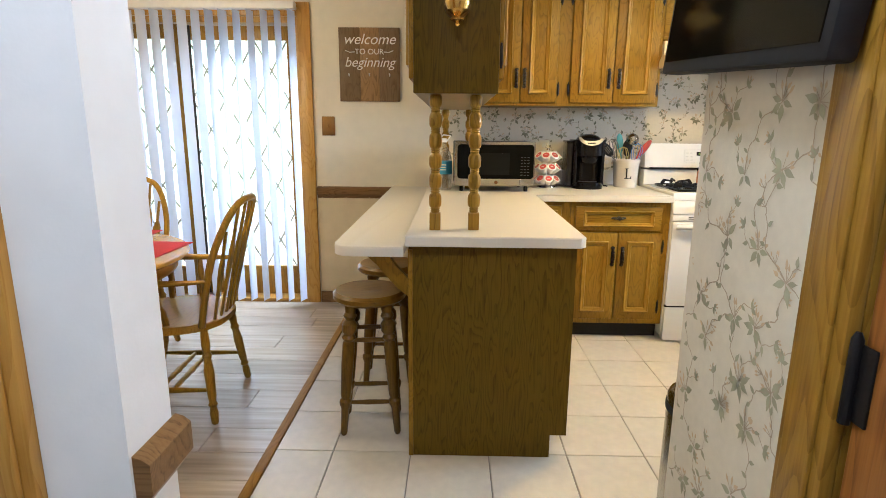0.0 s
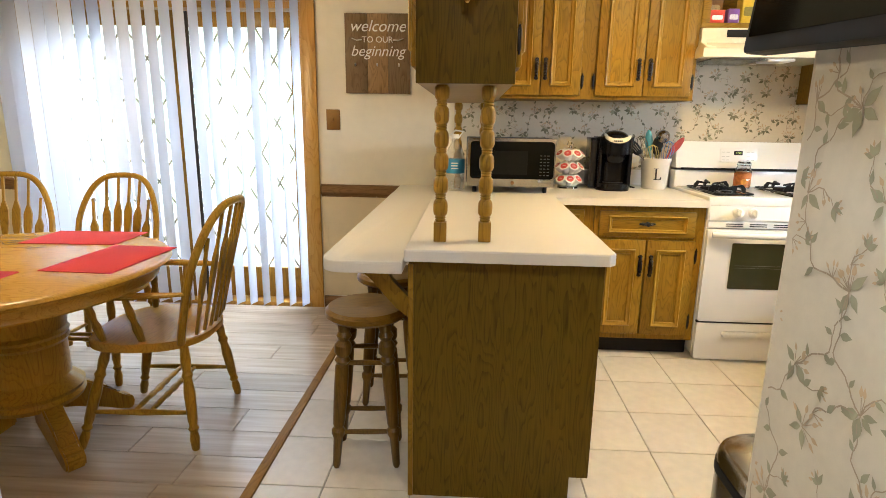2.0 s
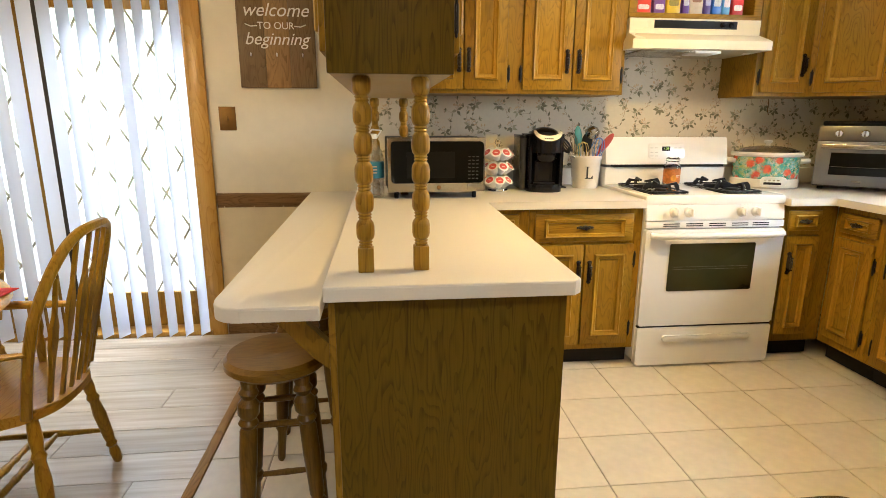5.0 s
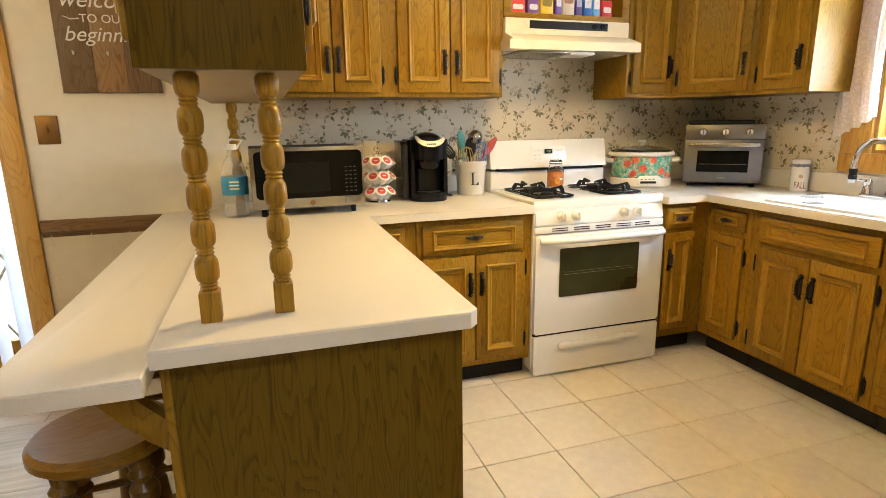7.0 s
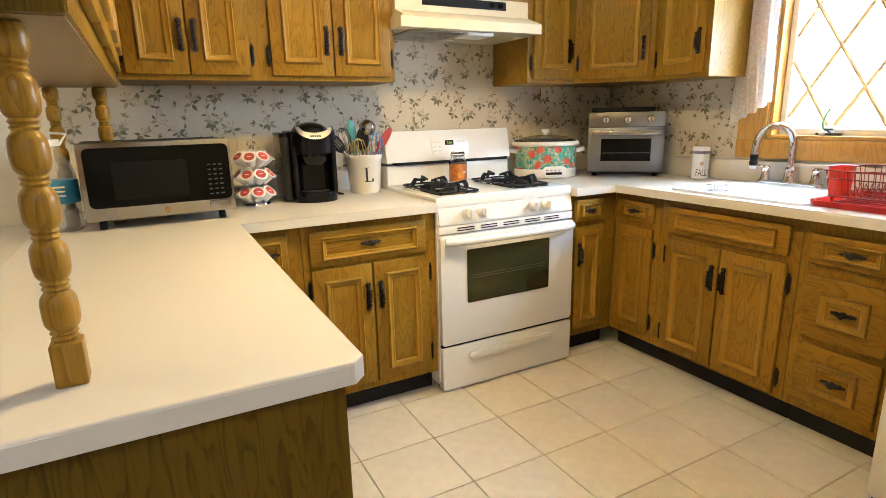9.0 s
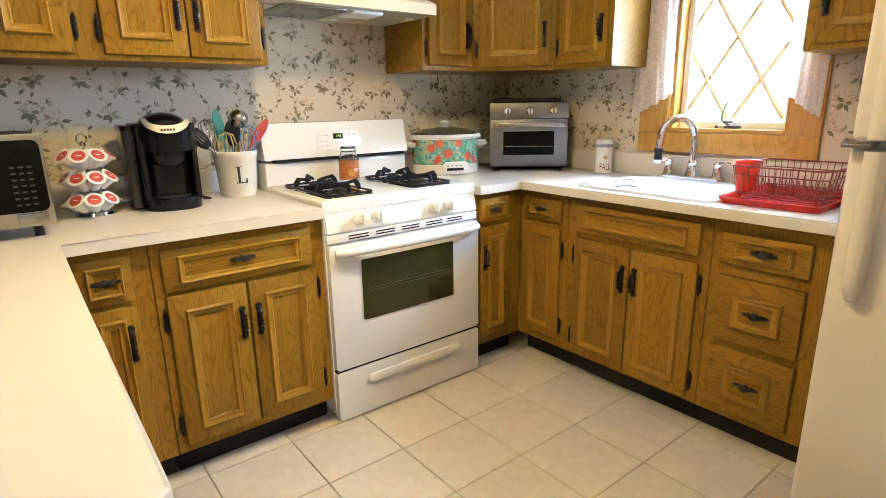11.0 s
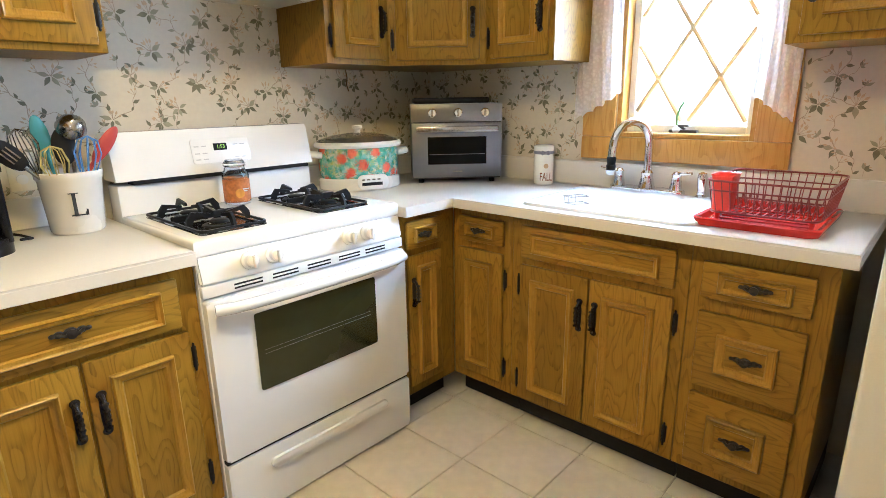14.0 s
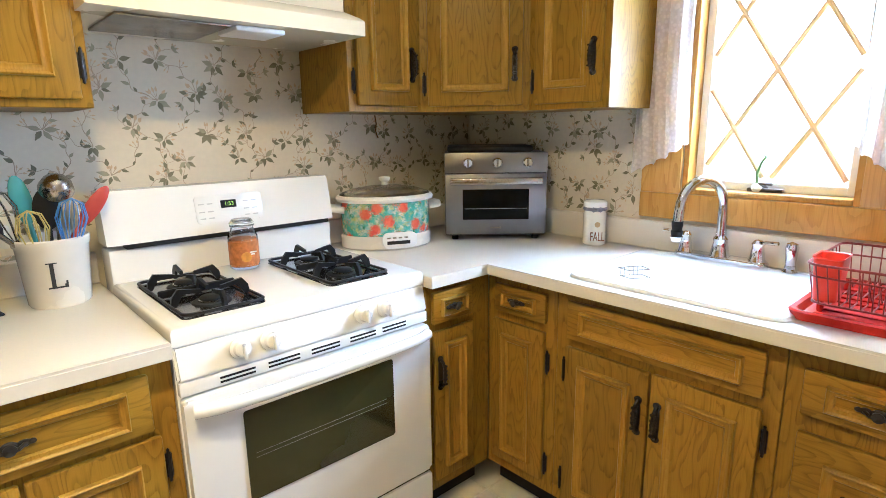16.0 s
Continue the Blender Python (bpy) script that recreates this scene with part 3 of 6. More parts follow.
box(bm, 0.02, W - 0.02, 0.0, 0.15, WZ1 - 0.02, WZ1 - 0.001)
box(bm, 0.02, W - 0.02, -0.012, 0.15, WZ0 + 0.001, WZ0 + 0.02, 0.003)
part("window_sill", bm, PINE, win)
bm = B()
box(bm, 0.021, 0.05, 0.06, 0.09, WZ0 + 0.021, WZ1 - 0.021, 0.003)
box(bm, W - 0.05, W - 0.021, 0.06, 0.09, WZ0 + 0.021, WZ1 - 0.021, 0.003)
box(bm, 0.05, W - 0.05, 0.06, 0.09, WZ0 + 0.021, WZ0 + 0.05, 0.003)
box(bm, 0.05, W - 0.05, 0.06, 0.09, WZ1 - 0.05, WZ1 - 0.021, 0.003)
part("window_frame", bm, WHITEPL, win, "pale inner sash frame")
p = part("pane", box(B(), 0.045, W - 0.045, 0.074, 0.078, WZ0 + 0.045, WZ1 - 0.045), PANE, win, "clear glass pane")
p.visible_shadow = False
bm = B()
lo, hi, z0, z1 = 0.05, W - 0.05, WZ0 + 0.05, WZ1 - 0.05
step, rise, cx = 0.119, 0.187, WY1 - 2.8415  # half a diamond, and its middle line
for sgn in (1, -1):
    for k in range(-6, 7):
        pts = []
        for q in range(-60, 61):
            f = q * 0.1
            xx, zz = cx + (2 * k + f) * step, 1.178 + sgn * f * rise
            if lo <= xx <= hi and z0 <= zz <= z1:
                pts.append((xx, 0.063 + 0.004 * sgn, zz))
        if len(pts) > 1:
            tube(bm, [pts[0], pts[-1]], 0.009, 6)
part("lattice", bm, PALEBAR, win, "golden diamond lattice bars")
bm = B()
box(bm, W / 2 - 0.06, W / 2 + 0.05, 0.03, 0.058, WZ0 + 0.021, WZ0 + 0.034, 0.004)
tube(bm, [(W / 2, 0.045, WZ0 + 0.034), (W / 2 - 0.02, 0.03, WZ0 + 0.05), (W / 2 + 0.02, 0.02, WZ0 + 0.05)], 0.005, 8)
part("crank", bm, BRONZE, win, "dark window crank")

# lace curtains
LACE, n_, l_, m_ = sheer("white_lace", (0.97, 0.97, 0.98), 0.65, 0.9)
vo, co_ = n_.new("ShaderNodeTexVoronoi"), n_.new("ShaderNodeTexCoord")
vo.inputs["Scale"].default_value = 70
l_.new(co_.outputs["Object"], vo.inputs["Vector"])
rm = n_.new("ShaderNodeMapRange")
rm.inputs["From Min"].default_value, rm.inputs["From Max"].default_value = 0.30, 0.55
rm.inputs["To Min"].default_value, rm.inputs["To Max"].default_value = 0.0, 0.12
l_.new(vo.outputs["Distance"], rm.inputs["Value"])
clr, mx_ = n_.new("ShaderNodeBsdfTransparent"), n_.new("ShaderNodeMixShader")
l_.new(rm.outputs[0], mx_.inputs["Fac"])
l_.new(m_.outputs[0], mx_.inputs[1])
l_.new(clr.outputs[0], mx_.inputs[2])
l_.new(mx_.outputs[0], n_["Material Output"].inputs["Surface"])


def curtain(y0, y1, flip):
    ob = thing("lace_curtain", Matrix.Translation((XR - 0.05, y0, 0)) @ pose(0, 0, 0, 0, 0, -90), "sheer white lace curtain with scalloped edge", "curtain", "curtains at the sink window")
    bm = B()
    n, w = 40, y0 - y1
    rows = []
    for j in range(25):
        s = j / 24
        row = []
        for i in range(n + 1):
            u = i / n
            edge = u if not flip else 1 - u  # 0 at the wall side
            bot = 1.20 + 0.11 * edge ** 1.3 + 0.012 * abs(math.sin(u * 16))
            z = 2.05 + (bot - 2.05) * s
            squeeze = 1 - 0.10 * math.sin(s * 3.0)
            x = w * (u * squeeze if not flip else 1 - (1 - u) * squeeze)
            y = 0.012 * math.sin(u * 26 + 1.3 * math.sin(s * 4)) + 0.004 * math.sin(u * 61)
            row.append(bm.verts.new((x, y, z)))
        rows.append(row)
    for a, b in zip(rows, rows[1:]):
        for i in range(n):
            bm.faces.new((a[i], a[i + 1], b[i + 1], b[i]))
    part("cloth", bm, LACE, ob, angle=80)
    part("rod", tube(B(), [(-0.03, 0, 2.05), (w + 0.03, 0, 2.05)], 0.006, 8), WHITEPL, ob)


curtain(3.27, 3.06, False)
curtain(2.60, 2.44, True)

# ---- outdoors ----
bm = B()
box(bm, -400, 400, YB + 0.3, 800, -0.7, -0.35)
box(bm, XR + 0.4, 400, -400, YB + 0.3, -0.7, -0.35)
setting("ground", bm, mat("pale_patio", (0.60, 0.60, 0.56), 0.9, vary=0.2, scale=3, bump=0.5), "pale sunlit patio ground outside", "ground")
# the garden's daylight brightness is emitted by the backdrop sheets themselves
HAZE = glow("glowing_garden_backdrop", (1.0, 1.0, 0.98), 2.3, 0.9, (0.74, 0.92, 0.70))
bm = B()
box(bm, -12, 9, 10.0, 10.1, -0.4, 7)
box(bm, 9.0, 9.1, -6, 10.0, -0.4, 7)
setting("backdrop", bm, HAZE, "glowing sheet in place of the overexposed green garden", "backdrop")

# ---- kitchen cabinets ----
MOULD = [(0, 0), (0.0015, 0.011), (0.005, 0.0145), (0.009, 0.0125), (0.013, 0.008), (0.020, 0.006), (0.024, 0.0065), (0.027, 0.003), (0.030, -0.001)]


def pull(parent, x, z, y, upright=True, ln=0.124):
    """A black wrought pull: a lobed back plate and a beaded grip that stands off it."""
    bm = B()
    m = pose(x, y, z) if upright else pose(x, y, z, 0, 90)
    h = ln / 2
    side = [(0.004, -1.0), (0.0105, -0.93), (0.0125, -0.82), (0.009, -0.70), (0.0075, -0.62), (0.0095, -0.35), (0.0095, 0.35), (0.0075, 0.62), (0.009, 0.70), (0.0125, 0.82), (0.0105, 0.93), (0.004, 1.0)]
    slab(bm, [(w, v * h) for w, v in side] + [(-w, v * h) for w, v in side[::-1]], 0, 0.0035, 0.001, 1)
    for v in bm.verts:
        v.co = m @ Vector((v.co.x, -0.0005 - v.co.z, v.co.y))
    pts = [(0, -0.003, -h * 0.80), (0, -0.016, -h * 0.66), (0, -0.024, -h * 0.4), (0, -0.026, 0), (0, -0.024, h * 0.4), (0, -0.016, h * 0.66), (0, -0.003, h * 0.80)]
    tube(bm, [m @ Vector(p) for p in pts], [0.006, 0.005, 0.0055, 0.007, 0.0055, 0.005, 0.006], 8)
    for s in (-0.26, -0.12, 0.0, 0.12, 0.26):
        lathe(bm, [(0.0, -0.005), (0.0085, -0.002), (0.0085, 0.002), (0.0, 0.005)], seg=8, m=m @ pose(0, -0.025, s * ln))
    part("handle", bm, IRON, parent, "black wrought pull")


def bow_pull(parent, x, z, y, w=0.075):
    """A black drawer pull: a back plate with two scrolled ends and a knob."""
    bm = B()
    for dx, rx in ((0, 0.016), (-w * 0.32, 0.012), (w * 0.32, 0.012), (-w * 0.5, 0.008), (w * 0.5, 0.008)):
        for v in bmesh.ops.create_uvsphere(bm, u_segments=10, v_segments=6, radius=1.0)["verts"]:
            v.co = Vector((x + dx + v.co.x * rx, y - 0.003 + v.co.y * 0.004, z + v.co.z * rx * 0.75))
    tube(bm, [(x - w * 0.36, y - 0.004, z), (x - w * 0.2, y - 0.018, z - 0.002), (x + w * 0.2, y - 0.018, z - 0.002), (x + w * 0.36, y - 0.004, z)], 0.0045, 8)
    lathe(bm, [(0.005, 0), (0.006, 0.012), (0.012, 0.018), (0.012, 0.022), (0.0, 0.026)], seg=12, m=pose(x, y, z, 90))
    part("handle", bm, IRON, parent, "black drawer pull")


def hinge(parent, x, z, y):
    bm = B()
    box(bm, x - 0.008, x + 0.008, y - 0.004, y, z - 0.031, z + 0.031, 0.0015)
    lathe(bm, [(0.0, -0.045), (0.004, -0.041), (0.0035, -0.036), (0.0055, -0.031), (0.0055, 0.031), (0.0035, 0.036), (0.004, 0.041), (0.0, 0.045)], at=(x, y - 0.005, z), seg=8)
    part("hinge", bm, BLACK, parent, "black hinge")


def front(parent, x0, x1, z0, z1, y, kind="door", name=None, inset=0.045):
    """A door or drawer front: a slab with a mitred moulding on it. It looks to -y; y is its back."""
    t = 0.019
    m = OAK_X if kind == "drawer" else OAK_Z
    ob = part(name or kind, box(B(), x0, x1, y - t, y, z0, z1, 0.006), m, parent)
    slim = z1 - z0 < 0.16  # low drawer fronts carry a finer moulding near their edge
    i = 0.025 if slim else min(inset + 0.006, (x1 - x0) * 0.24)
    ix = min(0.047, (x1 - x0) * 0.17) if slim else i
    k = 0.7 if slim else 1.0
    bm = ring_moulding(B(), x0 + ix, x1 - ix, z0 + i, z1 - i, y - t, [(a * k, b) for a, b in MOULD])
    part("moulding", bm, OAK_EDGE_LIT, ob)
    return ob


def frame_box(parent, x0, x1, y0, y1, z0, z1, toe=0.0, name="body", material=None):
    bm = B()
    box(bm, x0, x1, y0, y1, z0, z1, 0.002, 1)
    ob = part(name, bm, material or OAK_Z, parent)
    if toe:
        part("kick", box(B(), x0 + 0.002, x1 - 0.002, y0 + toe, y1 - 0.02, 0.0, z0 - 0.001), TOE, parent, "black toe kick")
    return ob


ROT_R = pose(0, 0, 0, 0, 0, -90)
FY, FX = 3.52, 2.548  # face frames of the two banks
TOP = 0.872  # underside of the counter

# base units along the back wall
u = thing("base_cabinet", pose(0, FY, 0), "narrow oak base cabinet with drawer beside the peninsula", "cabinet", "base cabinets")
frame_box(u, 0.625, 0.858, 0, 0.66, 0.105, TOP, 0.07)
d = front(u, 0.655, 0.803, 0.70, 0.845, 0, "drawer", inset=0.03)
bow_pull(d, 0.729, 0.772, -0.022)
d = front(u, 0.655, 0.803, 0.135, 0.682, 0, inset=0.035)
pull(d, 0.775, 0.56, -0.02)

u = thing("base_cabinet", pose(0, FY, 0), "oak base cabinet with one drawer and two doors", "cabinet", "base cabinets")
frame_box(u, 0.860, 1.4565, 0, 0.66, 0.105, TOP, 0.07)
d = front(u, 0.888, 1.402, 0.70, 0.842, 0, "drawer", inset=0.035)
bow_pull(d, 1.143, 0.775, -0.022)
d = front(u, 0.888, 1.146, 0.138, 0.684, 0)
pull(d, 1.122, 0.54, -0.02)
hinge(d, 0.880, 0.60, -0.004)
hinge(d, 0.880, 0.22, -0.004)
d = front(u, 1.154, 1.415, 0.138, 0.684, 0)
pull(d, 1.180, 0.54, -0.02)
hinge(d, 1.424, 0.60, -0.004)
hinge(d, 1.424, 0.22, -0.004)

u = thing("base_cabinet", pose(0, FY, 0), "narrow oak corner cabinet beside the stove", "cabinet", "base cabinets")
frame_box(u, 2.240, FX - 0.002, 0, 0.66, 0.105, TOP, 0.07)
d = front(u, 2.262, 2.445, 0.735, 0.845, 0, "drawer", inset=0.03)
bow_pull(d, 2.35, 0.788, -0.022, 0.06)
d = front(u, 2.262, 2.45, 0.15, 0.708, 0, inset=0.038)
pull(d, 2.285, 0.56, -0.02)

# base units along the window wall; local x runs towards the camera's start


def right_unit(label):
    return thing("base_cabinet", Matrix.Translation((FX, FY, 0)) @ ROT_R, label, "cabinet", "base cabinets")


def ry(y):
    return FY - y


u = right_unit("narrow oak corner cabinet with small drawer")
frame_box(u, 0.0, ry(3.215), 0.0, 0.55, 0.105, TOP, 0.07)
d = front(u, ry(3.475), ry(3.25), 0.735, 0.838, 0, "drawer", inset=0.03)
bow_pull(d, ry(3.37), 0.787, -0.022, 0.06)
d = front(u, ry(3.485), ry(3.255), 0.15, 0.705, 0, inset=0.04)
hinge(d, ry(3.245), 0.60, -0.004)
hinge(d, ry(3.245), 0.22, -0.004)

u = right_unit("oak sink cabinet with two doors")
frame_box(u, ry(3.213), ry(2.552), 0.0, 0.55, 0.105, TOP, 0.07)
front(u, ry(3.165), ry(2.592), 0.712, 0.838, 0, "drawer", "false_drawer", inset=0.035)
d = front(u, ry(3.168), ry(2.882), 0.122, 0.685, 0)
pull(d, ry(2.908), 0.545, -0.02)
hinge(d, ry(3.178), 0.60, -0.004)
hinge(d, ry(3.178), 0.20, -0.004)
d = front(u, ry(2.876), ry(2.590), 0.122, 0.685, 0)
pull(d, ry(2.850), 0.545, -0.02)
hinge(d, ry(2.580), 0.60, -0.004)
hinge(d, ry(2.580), 0.20, -0.004)

u = right_unit("oak drawer cabinet with three drawers")
frame_box(u, ry(2.550), ry(2.178), 0.0, 0.55, 0.105, TOP, 0.07)
for z0, z1, ins in ((0.708, 0.822, 0.03), (0.418, 0.665, 0.055), (0.138, 0.392, 0.055)):
    d = front(u, ry(2.512), ry(2.225), z0, z1, 0, "drawer", inset=ins)
    bow_pull(d, ry(2.365), (z0 + z1) / 2, -0.022)

# peninsula
u = thing("peninsula_cabinet", pose(0, 0, 0), "oak peninsula base with grained end panel", "cabinet")
bm = B()
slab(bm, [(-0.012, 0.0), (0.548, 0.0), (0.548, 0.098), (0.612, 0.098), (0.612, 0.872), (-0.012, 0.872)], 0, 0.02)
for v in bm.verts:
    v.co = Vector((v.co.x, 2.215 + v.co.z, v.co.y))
part("end_panel", bm, PANEL_DIM, u, "grained oak end panel, colour darkened to offset the hall light")
part("corner_strip", box(B(), -0.014, 0.004, 2.209, 2.2145, 0.0, 0.85, 0.002), OAK_Z, u)
part("body", box(B(), -0.010, 0.606, 2.236, 3.515, 0.1, 0.871), OAK_Z, u)
part("kick", box(B(), -0.006, 0.54, 2.237, 3.5, 0.0, 0.099), TOE, u)
for y0, y1 in ((2.30, 2.66), (2.70, 3.06), (3.10, 3.46)):
    bm = box(B(), 0.607, 0.625, y0, y1, 0.14, 0.84, 0.004)
    part("door", bm, OAK_Z, u)
bm = B()
for i, y in enumerate((2.222, 3.32)):
    bm = B()
    outline = [(0.0, 0.732), (-0.025, 0.758), (-0.055, 0.79), (-0.072, 0.82), (-0.08, 0.845), (-0.195, 0.845), (-0.165, 0.827), (-0.12, 0.787), (-0.08, 0.738), (-0.04, 0.694), (0.0, 0.662)]
    lo = [bm.verts.new((x - 0.012, y, z)) for x, z in outline]
    hi = [bm.verts.new((x - 0.012, y + 0.035, z)) for x, z in outline]
    bm.faces.new(lo)
    bm.faces.new(hi[::-1])
    for k in range(len(lo)):
        bm.faces.new((lo[k], hi[k], hi[(k + 1) % len(lo)], lo[(k + 1) % len(lo)]))
    part("bracket", bm, OAK_Z, u, "curved wooden bar bracket")

# counters
CT = 0.912


def counter(outline, z0, z1, bands, label):
    """A laminate top with a flat edge band on each open side: (x0, x1, y0, y1) of the band."""
    ob = thing("countertop", pose(0, 0, 0), label, "countertop")
    part("top", slab(B(), outline, z0, z1, 0.005), LAMINATE, ob)
    for x0, x1, y0, y1 in bands:
        part("edge_band", box(B(), x0, x1, y0, y1, z0 + 0.0005, z1 - 0.0055, 0.0008, 1), LAMINATE, ob)


counter([(-0.018, 2.15), (0.610, 2.15), (0.632, 2.172), (0.632, 3.475), (1.452, 3.475), (1.452, 4.19), (-0.018, 4.19)], 0.873, CT,
        [(-0.016, 0.607, 2.1485, 2.1505), (0.6315, 0.6335, 2.176, 3.472), (0.640, 1.4515, 3.4735, 3.4755)], "cream laminate countertop of the peninsula")
counter([(2.232, 3.475), (2.492, 3.475), (2.492, 2.142), (3.124, 2.142), (3.124, 4.19), (2.232, 4.19)], 0.873, CT,
        [(2.2325, 2.489, 3.4735, 3.4755), (2.4905, 2.4925, 2.144, 3.471), (2.495, 3.122, 2.1405, 2.1425)], "cream laminate countertop around the sink")
r = 0.07
out = [(-0.021, 2.10)] + [(-0.021, 4.185), (-0.292, 4.185)]
out += [(-0.275 + r - r * math.cos(radians(a)), 2.10 + r - r * math.sin(radians(a))) for a in range(0, 91, 15)]
counter(out, 0.846, 0.882, [(-0.203, -0.0225, 2.0985, 2.1005)], "cream laminate breakfast bar ledge with rounded corner")
bm = B()
box(bm, 0.06, 1.45, 4.17, 4.194, CT + 0.001, 1.012, 0.006)
tagged(part("backsplash", bm, LAMINATE), "low cream laminate backsplash beside the stove", "backsplash")
bs = thing("backsplash", pose(0, 0, 0), "low cream laminate backsplash along the walls", "backsplash")
part("back_piece", box(B(), 2.232, 3.0995, 4.17, 4.194, CT + 0.001, 1.012, 0.006), LAMINATE, bs)
part("side_piece", box(B(), 3.10, 3.128, 2.142, 4.194, CT + 0.001, 1.02, 0.006), LAMINATE, bs)

# upper cabinets along the back wall
UZ, UF = 1.438, 3.862
u = thing("wall_cabinet", pose(0, UF, 0), "honey oak wall cabinet with four doors", "cabinet", "wall cabinets")
frame_box(u, 0.312, 1.443, 0.0, 0.33, UZ, 2.2)
for x0, x1, hx, kx in ((0.338, 0.562, 0.330, 0.540), (0.567, 0.795, 0.806, 0.590), (0.880, 1.147, 0.870, 1.118), (1.152, 1.418, 1.428, 1.182)):
    d = front(u, x0, x1, UZ + 0.02, 2.17, 0)
    pull(d, kx, 1.605, -0.02)
    hinge(d, hx, 1.54, -0.004)
    hinge(d, hx, 2.08, -0.004)

# open cabinet over the hood
u = thing("open_shelf", pose(0, UF, 0), "open oak shelf over the range hood, stocked with packets", "shelf")
bm = B()
box(bm, 1.446, 2.200, 0.0, 0.33, 1.836, 1.862, 0.002)
box(bm, 1.446, 1.492, 0.0, 0.33, 1.862, 2.2, 0.002)
box(bm, 2.155, 2.200, 0.0, 0.33, 1.862, 2.2, 0.002)
box(bm, 1.492, 2.155, 0.315, 0.33, 1.862, 2.2)
box(bm, 1.446, 2.200, 0.0, 0.33, 2.2, 2.22, 0.002)
part("body", bm, OAK_X, u)

# corner and window-wall uppers
u = thing("wall_cabinet", pose(0, 0, 0), "oak corner wall cabinet with three doors", "cabinet", "wall cabinets")
bm = B()
slab(bm, [(2.206, UF), (2.53, UF), (2.808, 3.56), (2.808, 3.222), (3.122, 3.222), (3.122, 4.19), (2.206, 4.19)], UZ, 2.2)
part("body", bm, OAK_Z, u)


def placed_front(unit, x0, x1, m, hx, kx, z=1.605):
    d = front(unit, x0, x1, UZ + 0.02, 2.17, 0)
    pull(d, kx, z, -0.02)
    hinge(d, hx, 1.54, -0.004)
    d.matrix_basis = m
    return d


placed_front(u, 0.03, 0.30, pose(2.206, UF, 0), 0.018, 0.268)
ang = math.degrees(math.atan2(3.56 - UF, 2.808 - 2.53))
placed_front(u, 0.03, 0.385, pose(2.53, UF, 0, 0, 0, ang), 0.016, 0.355)
placed_front(u, 0.035, 0.315, pose(2.808, 3.56, 0, 0, 0, -90), 0.020, 0.285)

u = thing("wall_cabinet", Matrix.Translation((2.808, 2.44, 0)) @ ROT_R, "oak wall cabinet above the dish rack and fridge", "cabinet", "wall cabinets")
frame_box(u, 0.0, 0.37, 0.0, 0.315, UZ, 2.2)
d = front(u, 0.035, 0.34, UZ + 0.02, 2.17, 0)
pull(d, 0.06, 1.605, -0.02)
hinge(d, 0.35, 1.54, -0.004)

# hanging cabinet over the peninsula, with its posts
u = thing("hanging_cabinet", pose(0, 0, 0), "dark oak cabinet hanging over the peninsula on turned posts", "cabinet")
part("body", box(B(), 0.006, 0.306, 2.232, 3.855, 1.412, 2.25, 0.002), OAK_Z, u)
part("end_panel", box(B(), 0.008, 0.304, 2.214, 2.231, 1.408, 2.25, 0.002), PANEL_DIM, u, "grained oak end panel, colour darkened to offset the hall light")
part("underside", box(B(), 0.012, 0.300, 2.24, 3.85, 1.4085, 1.4115), mat("tan_underside_board", (0.24, 0.17, 0.075), 0.5), u, "tan underside board")
for y0, y1 in ((2.27, 2.64), (2.645, 3.01), (3.06, 3.43), (3.435, 3.80)):
    for sx, rot, xx in ((1, 90, 0.306), (-1, -90, 0.006)):
        d = front(u, 0, y1 - y0, 1.46, 2.2, 0)
        d.matrix_basis = pose(xx, y0 if sx > 0 else y1, 0, 0, 0, rot)
        hinge(d, -0.008, 1.54, -0.004)


def post(x, y, z0, z1):
    """A turned spindle: square foot and head, then beads and ball-like sections."""
    ob = part("post", B(), POSTWOOD, u)
    bm = B()
    h = z1 - z0
    box(bm, x - 0.0205, x + 0.0205, y - 0.0205, y + 0.0205, z0, z0 + 0.065, 0.003)
    prof = [(0.016, 0.063)]
    n = 6
    seg = (h - 0.055) / n
    for i in range(n):
        z = 0.065 + i * seg
        prof += [(0.0150, z + 0.002), (0.0180, z + 0.006), (0.0150, z + 0.010), (0.0185, z + 0.014), (0.0155, z + 0.018)]
        for r, s in ((0.0190, 0.04), (0.0222, 0.14), (0.0236, 0.30), (0.0238, 0.5), (0.0236, 0.70), (0.0222, 0.86), (0.0190, 0.96)):
            prof.append((r, z + 0.019 + (seg - 0.020) * s))
    prof = [q for q in prof if q[1] < h - 0.002]
    lathe(bm, [(r, z0 + z) for r, z in prof] + [(0.018, z1)], at=(x, y, 0), seg=16)
    bm.to_mesh(ob.data)
    bm.free()
    ob.data.shade_smooth()
    ob.data.set_sharp_from_angle(angle=radians(40))


for x, y in ((0.084, 2.285), (0.230, 2.297), (0.098, 3.80), (0.246, 3.80)):
    post(x, y, CT + 0.0005, 1.4075)

# sconce on the end panel
s = thing("wall_sconce", pose(0.158, 2.214, 1.695), "antique brass wall sconce on the cabinet end", "lamp")
lathe_m = pose(0, 0, 0, 90)
part("backplate", lathe(B(), [(0.0, -0.001), (0.045, 0.0), (0.045, 0.006), (0.03, 0.014), (0.0, 0.016)], seg=24, m=lathe_m), BRASS, s)
part("arm", tube(B(), [(0, -0.012, 0), (0, -0.05, -0.03), (0, -0.085, -0.045), (0, -0.1, -0.03)], 0.006, 10), BRASS, s)
